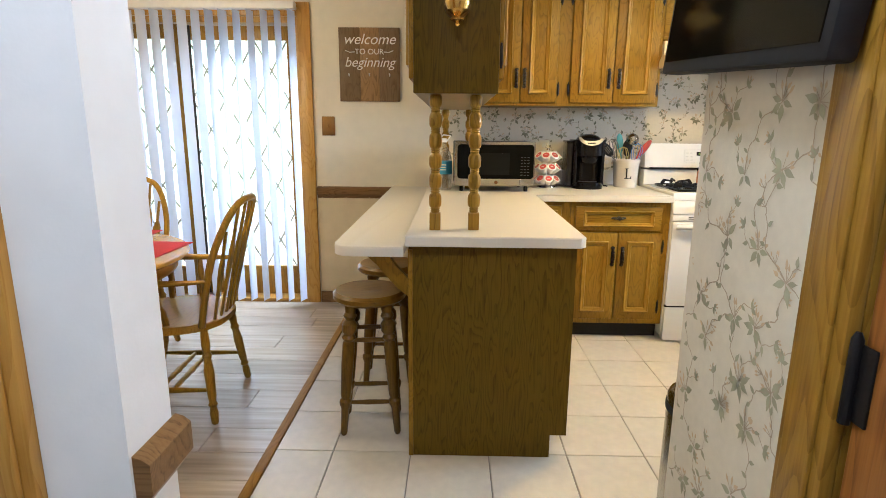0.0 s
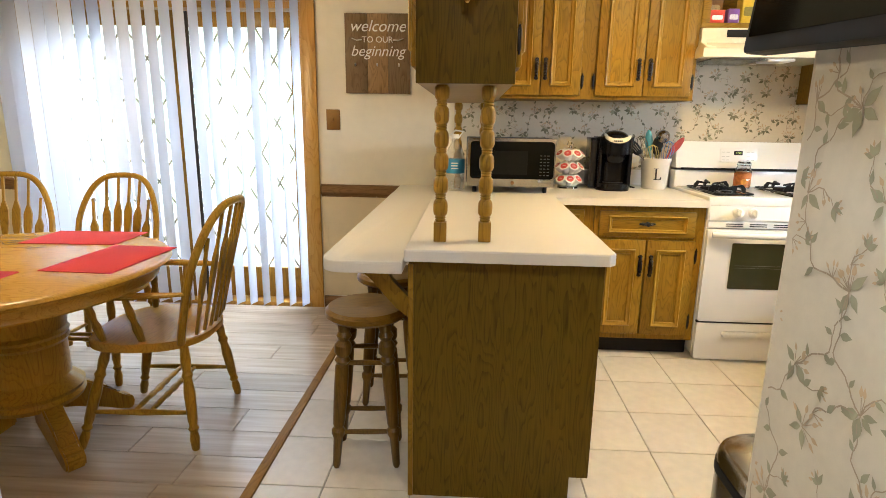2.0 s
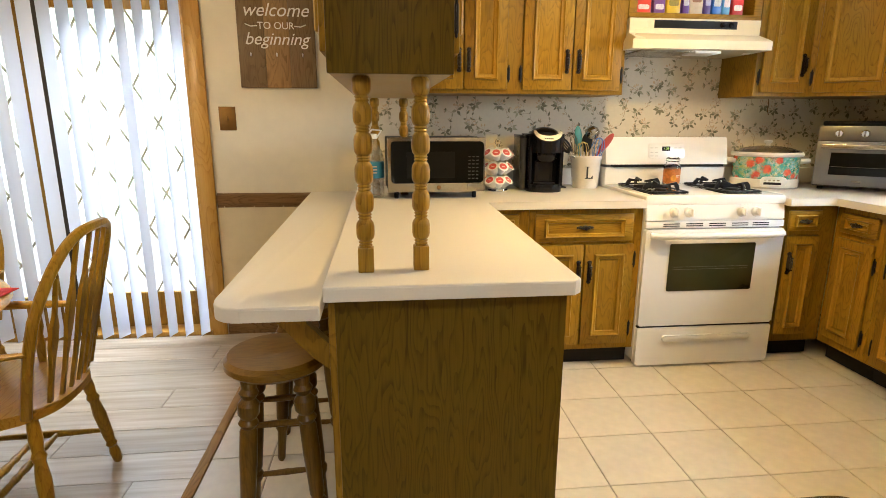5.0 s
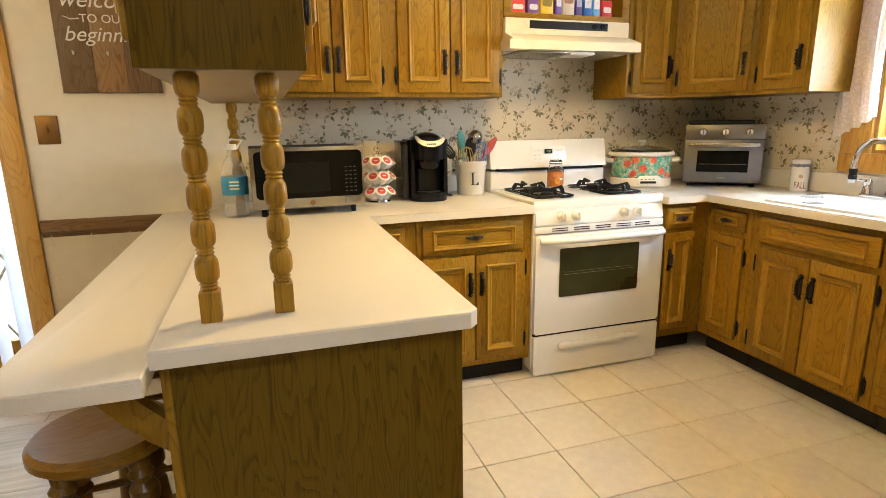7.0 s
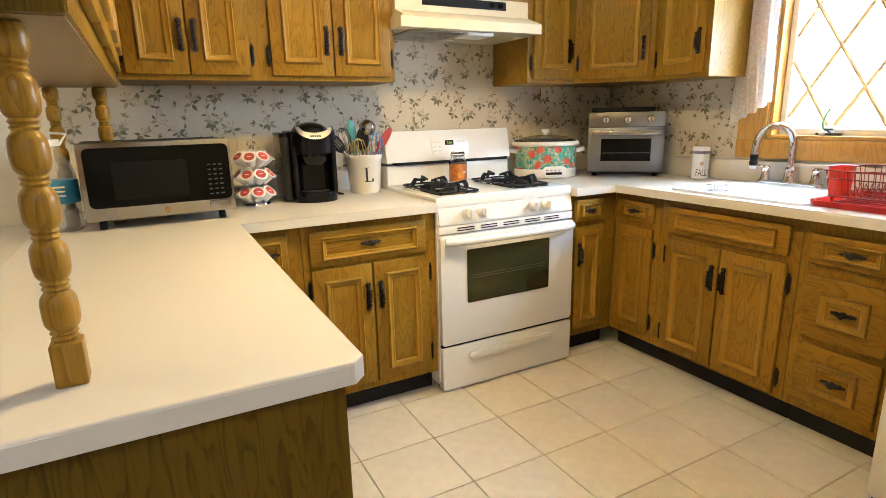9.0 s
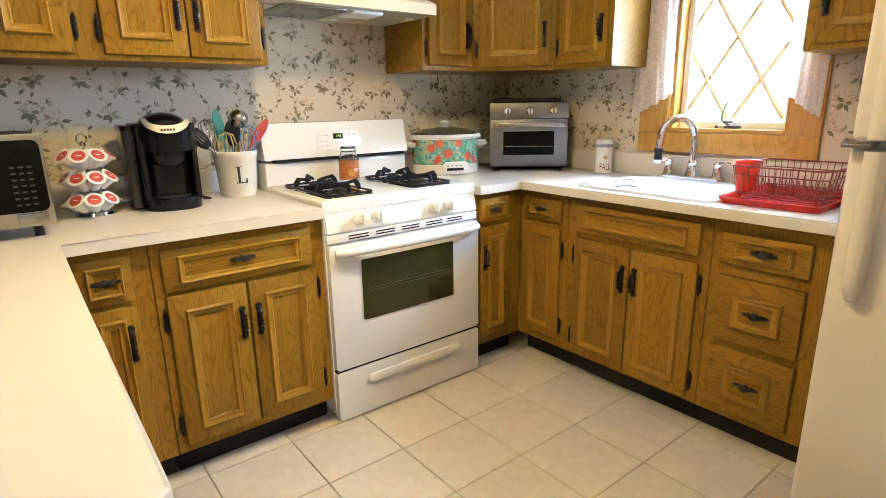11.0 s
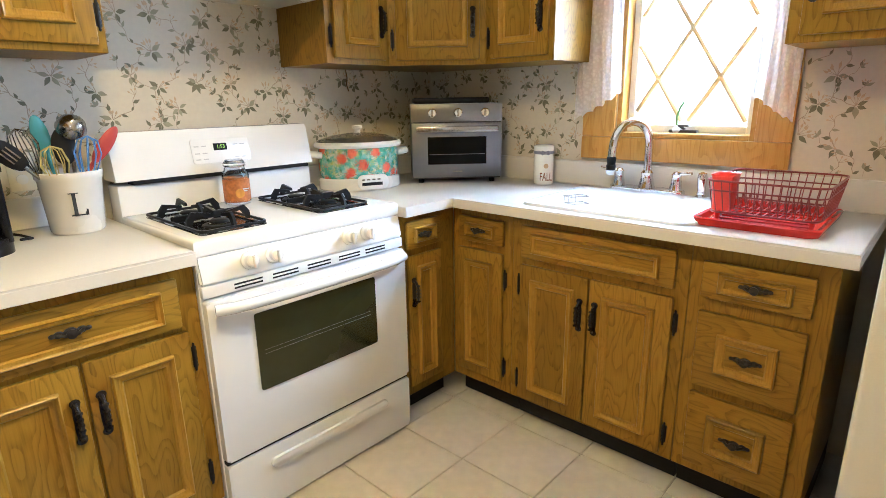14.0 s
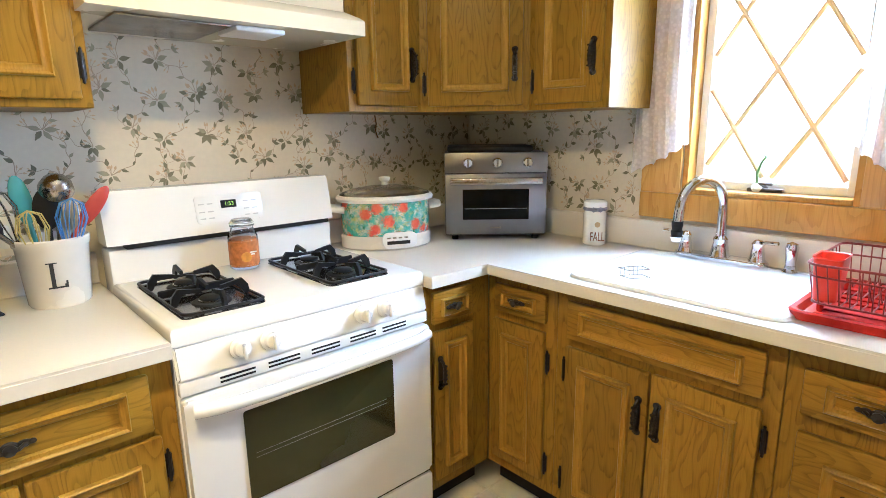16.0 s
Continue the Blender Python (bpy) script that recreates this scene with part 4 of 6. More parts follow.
part("font", lathe(B(), [(0.004, -0.085), (0.009, -0.08), (0.006, -0.073), (0.022, -0.066), (0.024, -0.062), (0.008, -0.056), (0.016, -0.048), (0.034, -0.036), (0.042, -0.015), (0.040, 0.008), (0.026, 0.022), (0.016, 0.03), (0.016, 0.045)], at=(0, -0.1, 0), seg=24), GOLD, s, "rounded brass font")
part("chimney", lathe(B(), [(0.018, 0.046), (0.032, 0.08), (0.034, 0.11), (0.022, 0.16), (0.02, 0.24)], at=(0, -0.1, 0), seg=20, cap=False), JARGLASS, s, "glass chimney")

# ---- stove ----
SX0, SX1, SF = 1.460, 2.224, 3.478
st = thing("gas_stove", pose(0, 0, 0), "white freestanding gas range with four burners", "stove")
part("body", box(B(), SX0, SX1, SF + 0.045, 4.15, 0.03, 0.885, 0.004), ENAMEL, st)
part("side_trim", box(B(), SX0 - 0.002, SX0 + 0.01, SF + 0.03, SF + 0.045, 0.05, 0.86), ENAMEL, st)
bm = B()
for x in (SX0 + 0.04, SX1 - 0.04):
    for y in (SF + 0.09, 4.1):
        lathe(bm, [(0.018, 0), (0.018, 0.03)], at=(x, y, 0), seg=10)
part("foot", bm, MATTBLACK, st)
bm = B()
slab(bm, [(SX0, SF + 0.03), (SX1, SF + 0.03), (SX1, 4.06), (SX0, 4.06)], 0.886, 0.93, 0.014)
part("cooktop", bm, ENAMEL, st)
bm = B()
slab(bm, rounded(SX0 + 0.002, SX1 - 0.002, 0.012, 0.225, 0.008), 0, 0.042, 0.008)
for v in bm.verts:
    v.co = Vector((v.co.x, SF + 0.044 - v.co.z, v.co.y))
dr = part("drawer", bm, ENAMEL, st)
bm = B()
slab(bm, rounded(1.60, 2.10, 0.147, 0.183, 0.017), 0, 0.013, 0.006)
for v in bm.verts:
    v.co = Vector((v.co.x, SF + 0.003 - v.co.z, v.co.y))
part("grip", bm, ENAMEL, dr, "raised white drawer grip")
part("gap", box(B(), SX0 + 0.004, SX1 - 0.004, SF + 0.01, SF + 0.044, 0.2255, 0.2365), GAP, st)
bm = B()
slab(bm, rounded(SX0 + 0.002, SX1 - 0.002, 0.237, 0.758, 0.01), 0, 0.042, 0.008)
for v in bm.verts:
    v.co = Vector((v.co.x, SF + 0.044 - v.co.z, v.co.y))
od = part("oven_door", bm, ENAMEL, st)
bm = B()
slab(bm, rounded(1.597, 2.068, 0.43, 0.685, 0.008), 0, 0.003, 0.001)
for v in bm.verts:
    v.co = Vector((v.co.x, SF + 0.001 - v.co.z, v.co.y))
part("oven_window", bm, OVENGLASS, od, "dark oven window")
bm = B()
for z in (0.548, 0.561):
    tube(bm, [(1.62, SF - 0.0022, z), (2.04, SF - 0.0022, z)], 0.0006, 6)
part("rack_line", bm, RACKGREY, od)
bm = B()
pts = [(SX0 + 0.02 + (SX1 - SX0 - 0.04) * i / 16, SF - 0.012 - 0.030 * math.sin(math.pi * min(1, max(0, i / 16))) ** 0.4, 0.733) for i in range(17)]
tube(bm, pts, 0.017, 12)
part("handle", bm, ENAMEL, od, "white bowed oven handle")
bm = B()
box(bm, SX0 + 0.001, SX1 - 0.001, SF + 0.014, SF + 0.044, 0.764, 0.80, 0.004)
part("vent_strip", bm, ENAMEL, st)
for c in (1.60, 1.725, 1.85, 1.975, 2.09):
    for k in range(2):
        part("vent_slot", box(B(), c - 0.045, c + 0.045, SF + 0.0125, SF + 0.0145, 0.773 + k * 0.011, 0.778 + k * 0.011), GAP, st)
bm = B()
vs = [bm.verts.new((x, y, z)) for x in (SX0, SX1) for y, z in ((SF + 0.012, 0.802), (SF + 0.03, 0.888), (SF + 0.06, 0.888), (SF + 0.06, 0.802))]
for q in ((0, 1, 2, 3), (7, 6, 5, 4), (0, 4, 5, 1), (1, 5, 6, 2), (2, 6, 7, 3), (3, 7, 4, 0)):
    bm.faces.new([vs[i] for i in q])
bmesh.ops.bevel(bm, geom=list(bm.edges), offset=0.006, segments=2, affect="EDGES")
cp = part("control_panel", bm, ENAMEL, st)
for x in (1.612, 1.692, 1.978, 2.058):
    bm = lathe(B(), [(0.027, 0.0), (0.027, 0.006), (0.021, 0.012), (0.020, 0.026), (0.016, 0.03), (0.0, 0.03)], seg=20, m=pose(x, SF + 0.020, 0.846, 90 - 11))
    k = part("knob", bm, ENAMEL, cp)
    part("grip", box(B(), x - 0.004, x + 0.004, SF - 0.022, SF - 0.008, 0.828, 0.866, 0.002), ENAMEL, k)
bm = B()
box(bm, SX0 + 0.002, SX1 - 0.002, 4.06, 4.16, 0.886, 1.03, 0.008)
vs = [bm.verts.new((x, y, z)) for x in (SX0 - 0.002, SX1 + 0.002) for y, z in ((4.045, 1.045), (4.075, 1.195), (4.085, 1.205), (4.16, 1.205), (4.16, 1.045))]
for q in ((0, 1, 2, 3, 4), (9, 8, 7, 6, 5)):
    bm.faces.new([vs[i] for i in q])
for i in range(5):
    bm.faces.new((vs[i], vs[(i + 1) % 5], vs[5 + (i + 1) % 5], vs[5 + i]))
bg = part("backguard", bm, ENAMEL, st)
part("gap", box(B(), SX0 + 0.05, SX1 - 0.02, 4.044, 4.10, 1.0305, 1.0448), GAP, st)
TILT_BG = pose(1.842, 4.059, 1.12, -11.3)
bm = slab(B(), rounded(-0.118, 0.108, -0.042, 0.05, 0.012), 0, 0.002, 0.0008)
for v in bm.verts:
    v.co = TILT_BG @ Vector((v.co.x, -v.co.z, v.co.y))
pn = part("clock_panel", bm, ENAMEL, bg)
bm = B()
box(bm, -0.034, 0.018, -0.0035, -0.002, 0.004, 0.030)
for v in bm.verts:
    v.co = TILT_BG @ v.co
part("display", bm, GAP, pn, "black clock display")
GREEN = glow("green_digits", (0.62, 0.9, 0.18), 0.9)


def text(body, size, m, material, parent, name="lettering", extrude=0.0004, label="", slant=0.0):
    cu = bpy.data.curves.new(name, "FONT")
    cu.body, cu.size, cu.extrude, cu.align_x, cu.align_y, cu.shear = body, size, extrude, "CENTER", "CENTER", slant
    tmp = bpy.data.objects.new("tmp", cu)
    me = bpy.data.meshes.new_from_object(tmp)
    bpy.data.objects.remove(tmp)
    bpy.data.curves.remove(cu)
    me.materials.append(material)
    ob = new(name, me)
    ob.parent = parent
    ob.matrix_basis = m
    if label:
        ob["label"] = label
    return ob


text("1:53", 0.019, TILT_BG @ pose(-0.006, -0.004, 0.017, 90), GREEN, pn, "digits", label="green clock digits")
for x in (-0.098, -0.070, 0.052, 0.080):
    for z in (0.022, -0.004, -0.026):
        part("button_mark", box(B(), x - 0.009, x + 0.009, -0.0028, -0.002, z - 0.002, z + 0.002), KEYPRINT, pn).data.transform(TILT_BG)


PANBLACK = mat("glossy_burner_pan", (0.012, 0.012, 0.013), 0.12, vary=0.3, scale=40, coat=0.3)


def grate(cx):
    g = part("burner_pan", slab(B(), rounded(cx - 0.108, cx + 0.108, 3.553, 3.977, 0.02), 0.9302, 0.9325, 0.001, 1), PANBLACK, st, "glossy black burner pan")
    gr = part("grate", tube(B(), [(x, y, 0.940) for x, y in rounded(cx - 0.104, cx + 0.104, 3.557, 3.973, 0.02)], 0.0048, 6, True), CAST, g, "black cast iron double grate")
    part("crossbar", box(B(), cx - 0.104, cx + 0.104, 3.760, 3.770, 0.936, 0.958, 0.003, 1), CAST, g)
    for yc in (3.66, 3.87):
        for dx, dy in ((1, 0), (-1, 0), (0, 1), (0, -1)):
            bm = B()
            prof = ((0.104, 0.936), (0.100, 0.962), (0.084, 0.982), (0.072, 0.980), (0.026, 0.972), (0.024, 0.962), (0.072, 0.967), (0.090, 0.936))
            h = 0.0045
            lo = [bm.verts.new((cx + dx * r - dy * h, yc + dy * r + dx * h, z)) for r, z in prof]
            hi = [bm.verts.new((cx + dx * r + dy * h, yc + dy * r - dx * h, z)) for r, z in prof]
            n = len(prof)
            bm.faces.new(lo)
            bm.faces.new(hi[::-1])
            for i in range(n):
                bm.faces.new((lo[i], hi[i], hi[(i + 1) % n], lo[(i + 1) % n]))
            part("finger", bm, CAST, g)
        part("burner", lathe(B(), [(0.052, 0.9326), (0.048, 0.936), (0.03, 0.937), (0.03, 0.946), (0.026, 0.949), (0.0, 0.950)], at=(cx, yc, 0), seg=20), MATTBLACK, g, "round burner cap")
        part("burner_ring", lathe(B(), [(0.034, 0.9372), (0.034, 0.941), (0.031, 0.942)], at=(cx, yc, 0), seg=20, cap=False), STEEL, g, "steel burner ring")


grate(1.612)
grate(2.02)

# hood
h = thing("range_hood", pose(0, 0, 0), "almond enamel range hood under the open shelf", "range hood")
bm = B()
sec = [(3.862, 1.832), (3.846, 1.832), (3.846, 1.755), (3.755, 1.722), (3.745, 1.712), (3.745, 1.668), (4.19, 1.668), (4.19, 1.832)]
a = [bm.verts.new((1.43, y, z)) for y, z in sec]
b = [bm.verts.new((2.204, y, z)) for y, z in sec]
bm.faces.new(a)
bm.faces.new(b[::-1])
for i in range(len(sec)):
    bm.faces.new((a[i], b[i], b[(i + 1) % len(sec)], a[(i + 1) % len(sec)]))
for v in a[:4]:
    v.co.x += 0.02
for v in b[:4]:
    v.co.x -= 0.012
part("shell", bm, ALMOND, h)
part("switch_plate", box(B(), 1.585, 2.055, 3.8425, 3.8455, 1.783, 1.823, 0.001), MATTBLACK, h, "black switch strip")
for x in (1.97, 2.02):
    part("switch", lathe(B(), [(0.014, 0), (0.012, 0.008), (0.0, 0.009)], seg=14, m=pose(x, 3.842, 1.803, 90)), PLASTIC, h)
part("filter", box(B(), 1.50, 1.79, 3.80, 4.1, 1.660, 1.6675, 0.002), STEEL, h, "grey grease filter")
part("lens", box(B(), 1.80, 1.95, 3.79, 3.93, 1.652, 1.6675, 0.006), WHITEPL, h, "white lamp lens")

# ---- fridge ----
f = thing("refrigerator", pose(0, 0, 0), "almond top-freezer refrigerator beside the counter", "refrigerator")
part("body", box(B(), 2.275, 3.06, 1.33, 2.088, 0.02, 1.70, 0.01), FRIDGE, f)
lo = part("fridge_door", box(B(), 2.205, 2.27, 1.332, 2.086, 0.10, 1.160, 0.014, 3), FRIDGE, f)
up = part("freezer_door", box(B(), 2.205, 2.27, 1.332, 2.086, 1.178, 1.695, 0.014, 3), FRIDGE, f)
part("grille", box(B(), 2.235, 2.275, 1.34, 2.08, 0.0, 0.095, 0.003), MATTBLACK, f)


def fridge_handle(parent, z0, z1, tip):
    bm = B()
    prof = [(0.0, 0.0), (-0.03, 0.003), (-0.042, 0.010), (-0.042, 0.036), (-0.03, 0.044), (0.0, 0.047)]
    rows = []
    n = 14
    for j in range(n + 1):
        s = j / n
        z = z0 + (z1 - z0) * s
        e = s if tip < 0 else 1 - s
        k = min(1.0, math.sqrt(max(0.0, min(1.0, e / 0.10)))) if e < 0.10 else 1.0
        rows.append([bm.verts.new((2.205 + dx * max(k, 0.25), 2.048 - (0.024 + (dy - 0.024) * max(k, 0.5)), z)) for dx, dy in prof])
    for a, b in zip(rows, rows[1:]):
        for i in range(len(prof) - 1):
            bm.faces.new((a[i], a[i + 1], b[i + 1], b[i]))
    bm.faces.new(rows[0][::-1])
    bm.faces.new(rows[-1])
    part("handle", bm, FRIDGE, parent, "long almond door handle", 60)


fridge_handle(lo, 0.772, 1.155, -1)
fridge_handle(up, 1.182, 1.62, 1)
part("hinge_plate", box(B(), 2.172, 2.225, 2.03, 2.095, 1.162, 1.176, 0.002), STEEL, f, "grey middle hinge plate")

# ---- printed vines on the wallpaper ----
def vines(parent, tag, m, w, z0, z1, seed, step=0.128, size=0.034, pale=0.45):
    """Trailing stems with pairs of leaves and small blossoms, printed flat on a wall. m: wall plane, x along, y up."""
    rng = random.Random(seed)
    meshes = {"stem": ([], []), "leaf": ([], []), "pale_leaf": ([], []), "petal": ([], [])}

    def put(kind, pts):
        v, f = meshes[kind]
        n = len(v)
        lift = rng.uniform(0, 0.0012)
        v.extend([(m @ Vector((x, y, lift)))[:] for x, y in pts])
        f.append(list(range(n, n + len(pts))))

    def ok(x, y):
        return 0.006 < x < w - 0.006 and z0 < y < z1

    def leaf(x, y, a, s, kind):
        c, d = math.cos(a), math.sin(a)
        fat, bend = rng.uniform(0.85, 1.15), rng.uniform(-0.08, 0.08)
        shape = ((0, 0), (0.12, 0.10), (0.32, 0.225), (0.55, 0.22), (0.80, 0.10), (1.05, 0), (0.82, -0.09), (0.56, -0.215), (0.30, -0.23), (0.10, -0.09))
        pts = [(x + s * (u * c - (v * fat + bend * u * u) * d), y + s * (u * d + (v * fat + bend * u * u) * c)) for u, v in shape]
        if all(ok(*p) for p in pts):
            put(kind, pts)

    def seg(p, q, wd):
        dx, dy = q[0] - p[0], q[1] - p[1]
        ln = math.hypot(dx, dy) or 1
        nx, ny = -dy / ln * wd, dx / ln * wd
        if ok(*p) and ok(*q):
            put("stem", [(p[0] + nx, p[1] + ny), (p[0] - nx, p[1] - ny), (q[0] - nx, q[1] - ny), (q[0] + nx, q[1] + ny)])

    def tone():
        return "pale_leaf" if rng.random() < pale else "leaf"

    def bud(x, y, a, s):
        """A spray of narrow petals on thin stalks."""
        for k in range(3):
            b = a + (k - 1) * 0.55 + rng.uniform(-0.2, 0.2)
            e = (x + s * 0.8 * math.cos(b), y + s * 0.8 * math.sin(b))
            seg((x, y), e, 0.0006)
            leaf(e[0], e[1], b + rng.uniform(-0.3, 0.3), s * 0.55, "petal")

    def sprig(x, y, a, n):
        """Broad leaves hanging round a node, with buds that reach past them."""
        for k in range(n):
            b = a + math.pi + (k - (n - 1) / 2) * (4.2 / n) + rng.uniform(-0.25, 0.25)
            o = size * 0.12
            leaf(x + o * math.cos(b), y + o * math.sin(b), b, size * rng.uniform(0.75, 1.15), tone())
        for k in range(rng.choice((1, 2, 2))):
            bud(x, y, a + rng.uniform(-1.0, 1.0), size * rng.uniform(0.7, 1.0))

    def vine(p, q, bow, wd=0.0012):
        """A wavy stem from p to q with single leaves on the way."""
        n = max(6, int(math.hypot(q[0] - p[0], q[1] - p[1]) / 0.009))
        dx, dy = q[0] - p[0], q[1] - p[1]
        last, ph, side = p, rng.uniform(0, 6), rng.choice((-1, 1))
        every = max(3, int(size * 0.85 / 0.009))
        for i in range(1, n + 1):
            s = i / n
            o = bow * math.sin(math.pi * s) + 0.05 * math.sin(4.5 * math.pi * s + ph) * math.sin(math.pi * s)
            c = (p[0] + dx * s - dy * o, p[1] + dy * s + dx * o)
            seg(last, c, wd * (1 - 0.3 * s))
            if i % every == 0 and i < n - 1:
                b = math.atan2(c[1] - last[1], c[0] - last[0]) + side * rng.uniform(0.7, 1.2)
                side = -side
                if rng.random() < 0.75:
                    leaf(c[0], c[1], b, size * rng.uniform(0.5, 0.8), tone())
                else:
                    bud(c[0], c[1], b, size * 0.6)
            last = c

    cols, lines = int(w / step) + 3, int((z1 - z0) / (step * 0.92)) + 3
    spot = {}
    for j in range(lines):
        for i in range(cols):
            spot[i, j] = ((i - 1 + 0.5 * (j % 2)) * step + rng.uniform(-0.25, 0.25) * step, z0 + (j - 1) * step * 0.92 + rng.uniform(-0.25, 0.25) * step)
    for (i, j), p in spot.items():
        q = spot.get((i + rng.choice((0, 1)) - (0 if j % 2 else 1), j + 1))
        a = math.pi / 2
        if q:
            vine(p, q, rng.choice((-1, 1)) * rng.uniform(0.12, 0.32))
            a = math.atan2(q[1] - p[1], q[0] - p[0])
        sprig(p[0], p[1], a, rng.choice((3, 4, 4, 5)))
        if rng.random() < 0.85:
            a += rng.choice((-1, 1)) * rng.uniform(0.8, 1.4)
            e = (p[0] + 0.5 * step * math.cos(a), p[1] + 0.5 * step * math.sin(a))
            vine(p, e, rng.choice((-1, 1)) * 0.25, 0.0009)
            for k in (-1, 0, 1):
                leaf(e[0], e[1], a + k * 0.9, size * rng.uniform(0.45, 0.7), tone())
            bud(e[0], e[1], a + 0.4, size * 0.5)
    for kind, mt in (("stem", STEM), ("leaf", LEAF2 if pale > 0.6 else LEAF), ("pale_leaf", LEAF3 if pale > 0.6 else LEAF2), ("petal", PETAL)):
        v, f = meshes[kind]
        me = bpy.data.meshes.new("printed_" + kind)
        me.from_pydata(v, [], f)
        me.materials.append(mt)
        ob = new("printed_" + kind, me)
        ob.parent = parent
        ob["kind"] = "stuff"


vines(wp_back, "back", pose(0.06, YB - 0.0044, 0, 90), XR - 0.06, 1.015, 2.2, 3)
vines(wp_right, "right", Matrix.Translation((XR - 0.0006, YB, 0)) @ pose(0, 0, 0, 90, 0, -90), YB - 3.26, 1.025, 1.5, 5)
vines(wp_right, "right2", Matrix.Translation((XR - 0.0006, 2.44, 0)) @ pose(0, 0, 0, 90, 0, -90), 0.5, 1.025, 1.5, 9)
vines(wp_near, "near", Matrix.Translation((0.5966, 1.235, 0)) @ pose(0, 0, 0, 90, 0, -90), 0.336, 0.05, 2.1, 11, 0.105, 0.026, 0.7)

# ---- small wall things ----
sg = thing("wall_sign", pose(-0.437, YB - 0.001, 1.715), "brown plank sign with white lettering and three hooks", "sign")
# the second tone lightens the middle plank to paint in its sheen
tones = [oak("sign_plank_dark", (0.10, 0.062, 0.03), (0.15, 0.095, 0.045), (0.18, 0.12, 0.06), "z", 0.5),
         oak("sign_plank_sheen", (0.16, 0.095, 0.035), (0.25, 0.15, 0.06), (0.31, 0.19, 0.08), "z", 0.4)]
for i, (x0, x1) in enumerate(((-0.209, -0.066), (-0.065, 0.068), (0.069, 0.209))):
    part("plank", box(B(), x0, x1, -0.02, 0, -0.243, 0.243, 0.002), tones[i % 2], sg)
text("welcome", 0.098, pose(0, -0.0205, 0.165, 90), WHITEINK, sg, slant=0.3)
text("TO OUR", 0.052, pose(0, -0.0205, 0.085, 90), WHITEINK, sg)
text("beginning", 0.092, pose(0, -0.0205, 0.015, 90), WHITEINK, sg, slant=0.3)
for s_ in (-1, 1):
    bm = tube(B(), [(s_ * 0.10, -0.0212, 0.085), (s_ * 0.135, -0.0212, 0.082), (s_ * 0.165, -0.0212, 0.094)], 0.003, 6)
    part("flourish", bm, WHITEINK, sg)
for x in (-0.14, 0, 0.14):
    part("hook", tube(B(), [(x, -0.02, -0.06), (x, -0.035, -0.075), (x, -0.045, -0.07), (x, -0.046, -0.058)], 0.003, 6), WHITEPL, sg)

sw = thing("light_switch", pose(-0.739, YB - 0.001, 1.302), "antique brass light switch plate", "switch")
part("plate", box(B(), -0.046, 0.046, -0.006, 0, -0.066, 0.066, 0.003), BRASS, sw)
part("toggle", box(B(), -0.005, 0.005, -0.016, -0.006, -0.012, 0.012, 0.002), BRASS, sw)


def outlet(x, z):
    o = thing("wall_outlet", pose(x, YB - 0.0045, z), "cream double wall outlet", "outlet", "wall outlets")
    part("plate", box(B(), -0.035, 0.035, -0.006, 0, -0.057, 0.057, 0.002), ALMOND, o)
    for dz in (-0.02, 0.02):
        part("socket", lathe(B(), [(0.016, 0), (0.016, 0.003), (0.0, 0.003)], seg=14, m=pose(0, -0.006, dz, 90)), CERAMIC, o)


outlet(0.79, 1.16)
outlet(1.235, 1.09)
cord = thing("lamp_cord", pose(2.545, 4.19, 1.4), "thin dark cord under the corner cabinet", "cord")
part("wire", tube(B(), [(0, -0.003, 0.036), (0.004, -0.006, 0.0), (0.0, -0.004, -0.03), (0.012, -0.004, -0.06)], 0.003, 6), TRIM, cord)

# television at the entry
tv = thing("television", Matrix.Translation((0.535, 1.30, 1.388)) @ pose(0, 0, 0, 0, 0, -90) @ pose(0, 0, 0, -4, 3.8, 0), "flat black television on a wall arm", "television")
part("bezel", box(B(), 0.0, 0.47, 0.0, 0.035, 0.0, 0.30, 0.006), MATTBLACK, tv)
part("screen", box(B(), 0.016, 0.454, -0.002, 0.004, 0.02, 0.285), GLASSBLACK, tv, "dark glossy screen")
part("mount", box(B(), 0.15, 0.32, 0.035, 0.052, 0.06, 0.22, 0.004), MATTBLACK, tv, "black wall arm")

# trash can
tc = thing("trash_can", pose(0.93, 1.60, 0) @ Matrix.Diagonal((1, 1, 0.935, 1)), "brushed steel trash can with domed lid", "trash can")
bm = slab(B(), rounded(-0.17, 0.17, -0.14, 0.14, 0.10, 8), 0.0, 0.56)
part("bin", bm, TRASHSTEEL, tc)
part("band", slab(B(), rounded(-0.173, 0.173, -0.143, 0.143, 0.103, 8), 0.56, 0.58), MATTBLACK, tc, "black rim band")
bm = B()
rows = []
for s_, z in ((1.0, 0.58), (1.0, 0.60), (0.97, 0.613), (0.90, 0.623), (0.6, 0.632), (0.2, 0.635)):
    rows.append([bm.verts.new((x * s_, y * s_, z)) for x, y in rounded(-0.17, 0.17, -0.14, 0.14, 0.10, 8)])
for a, b in zip(rows, rows[1:]):
    for i in range(len(a)):
        bm.faces.new((a[i], a[(i + 1) % len(a)], b[(i + 1) % len(a)], b[i]))
bm.faces.new(rows[-1])
part("lid", bm, TRASHSTEEL, tc, "domed steel lid")

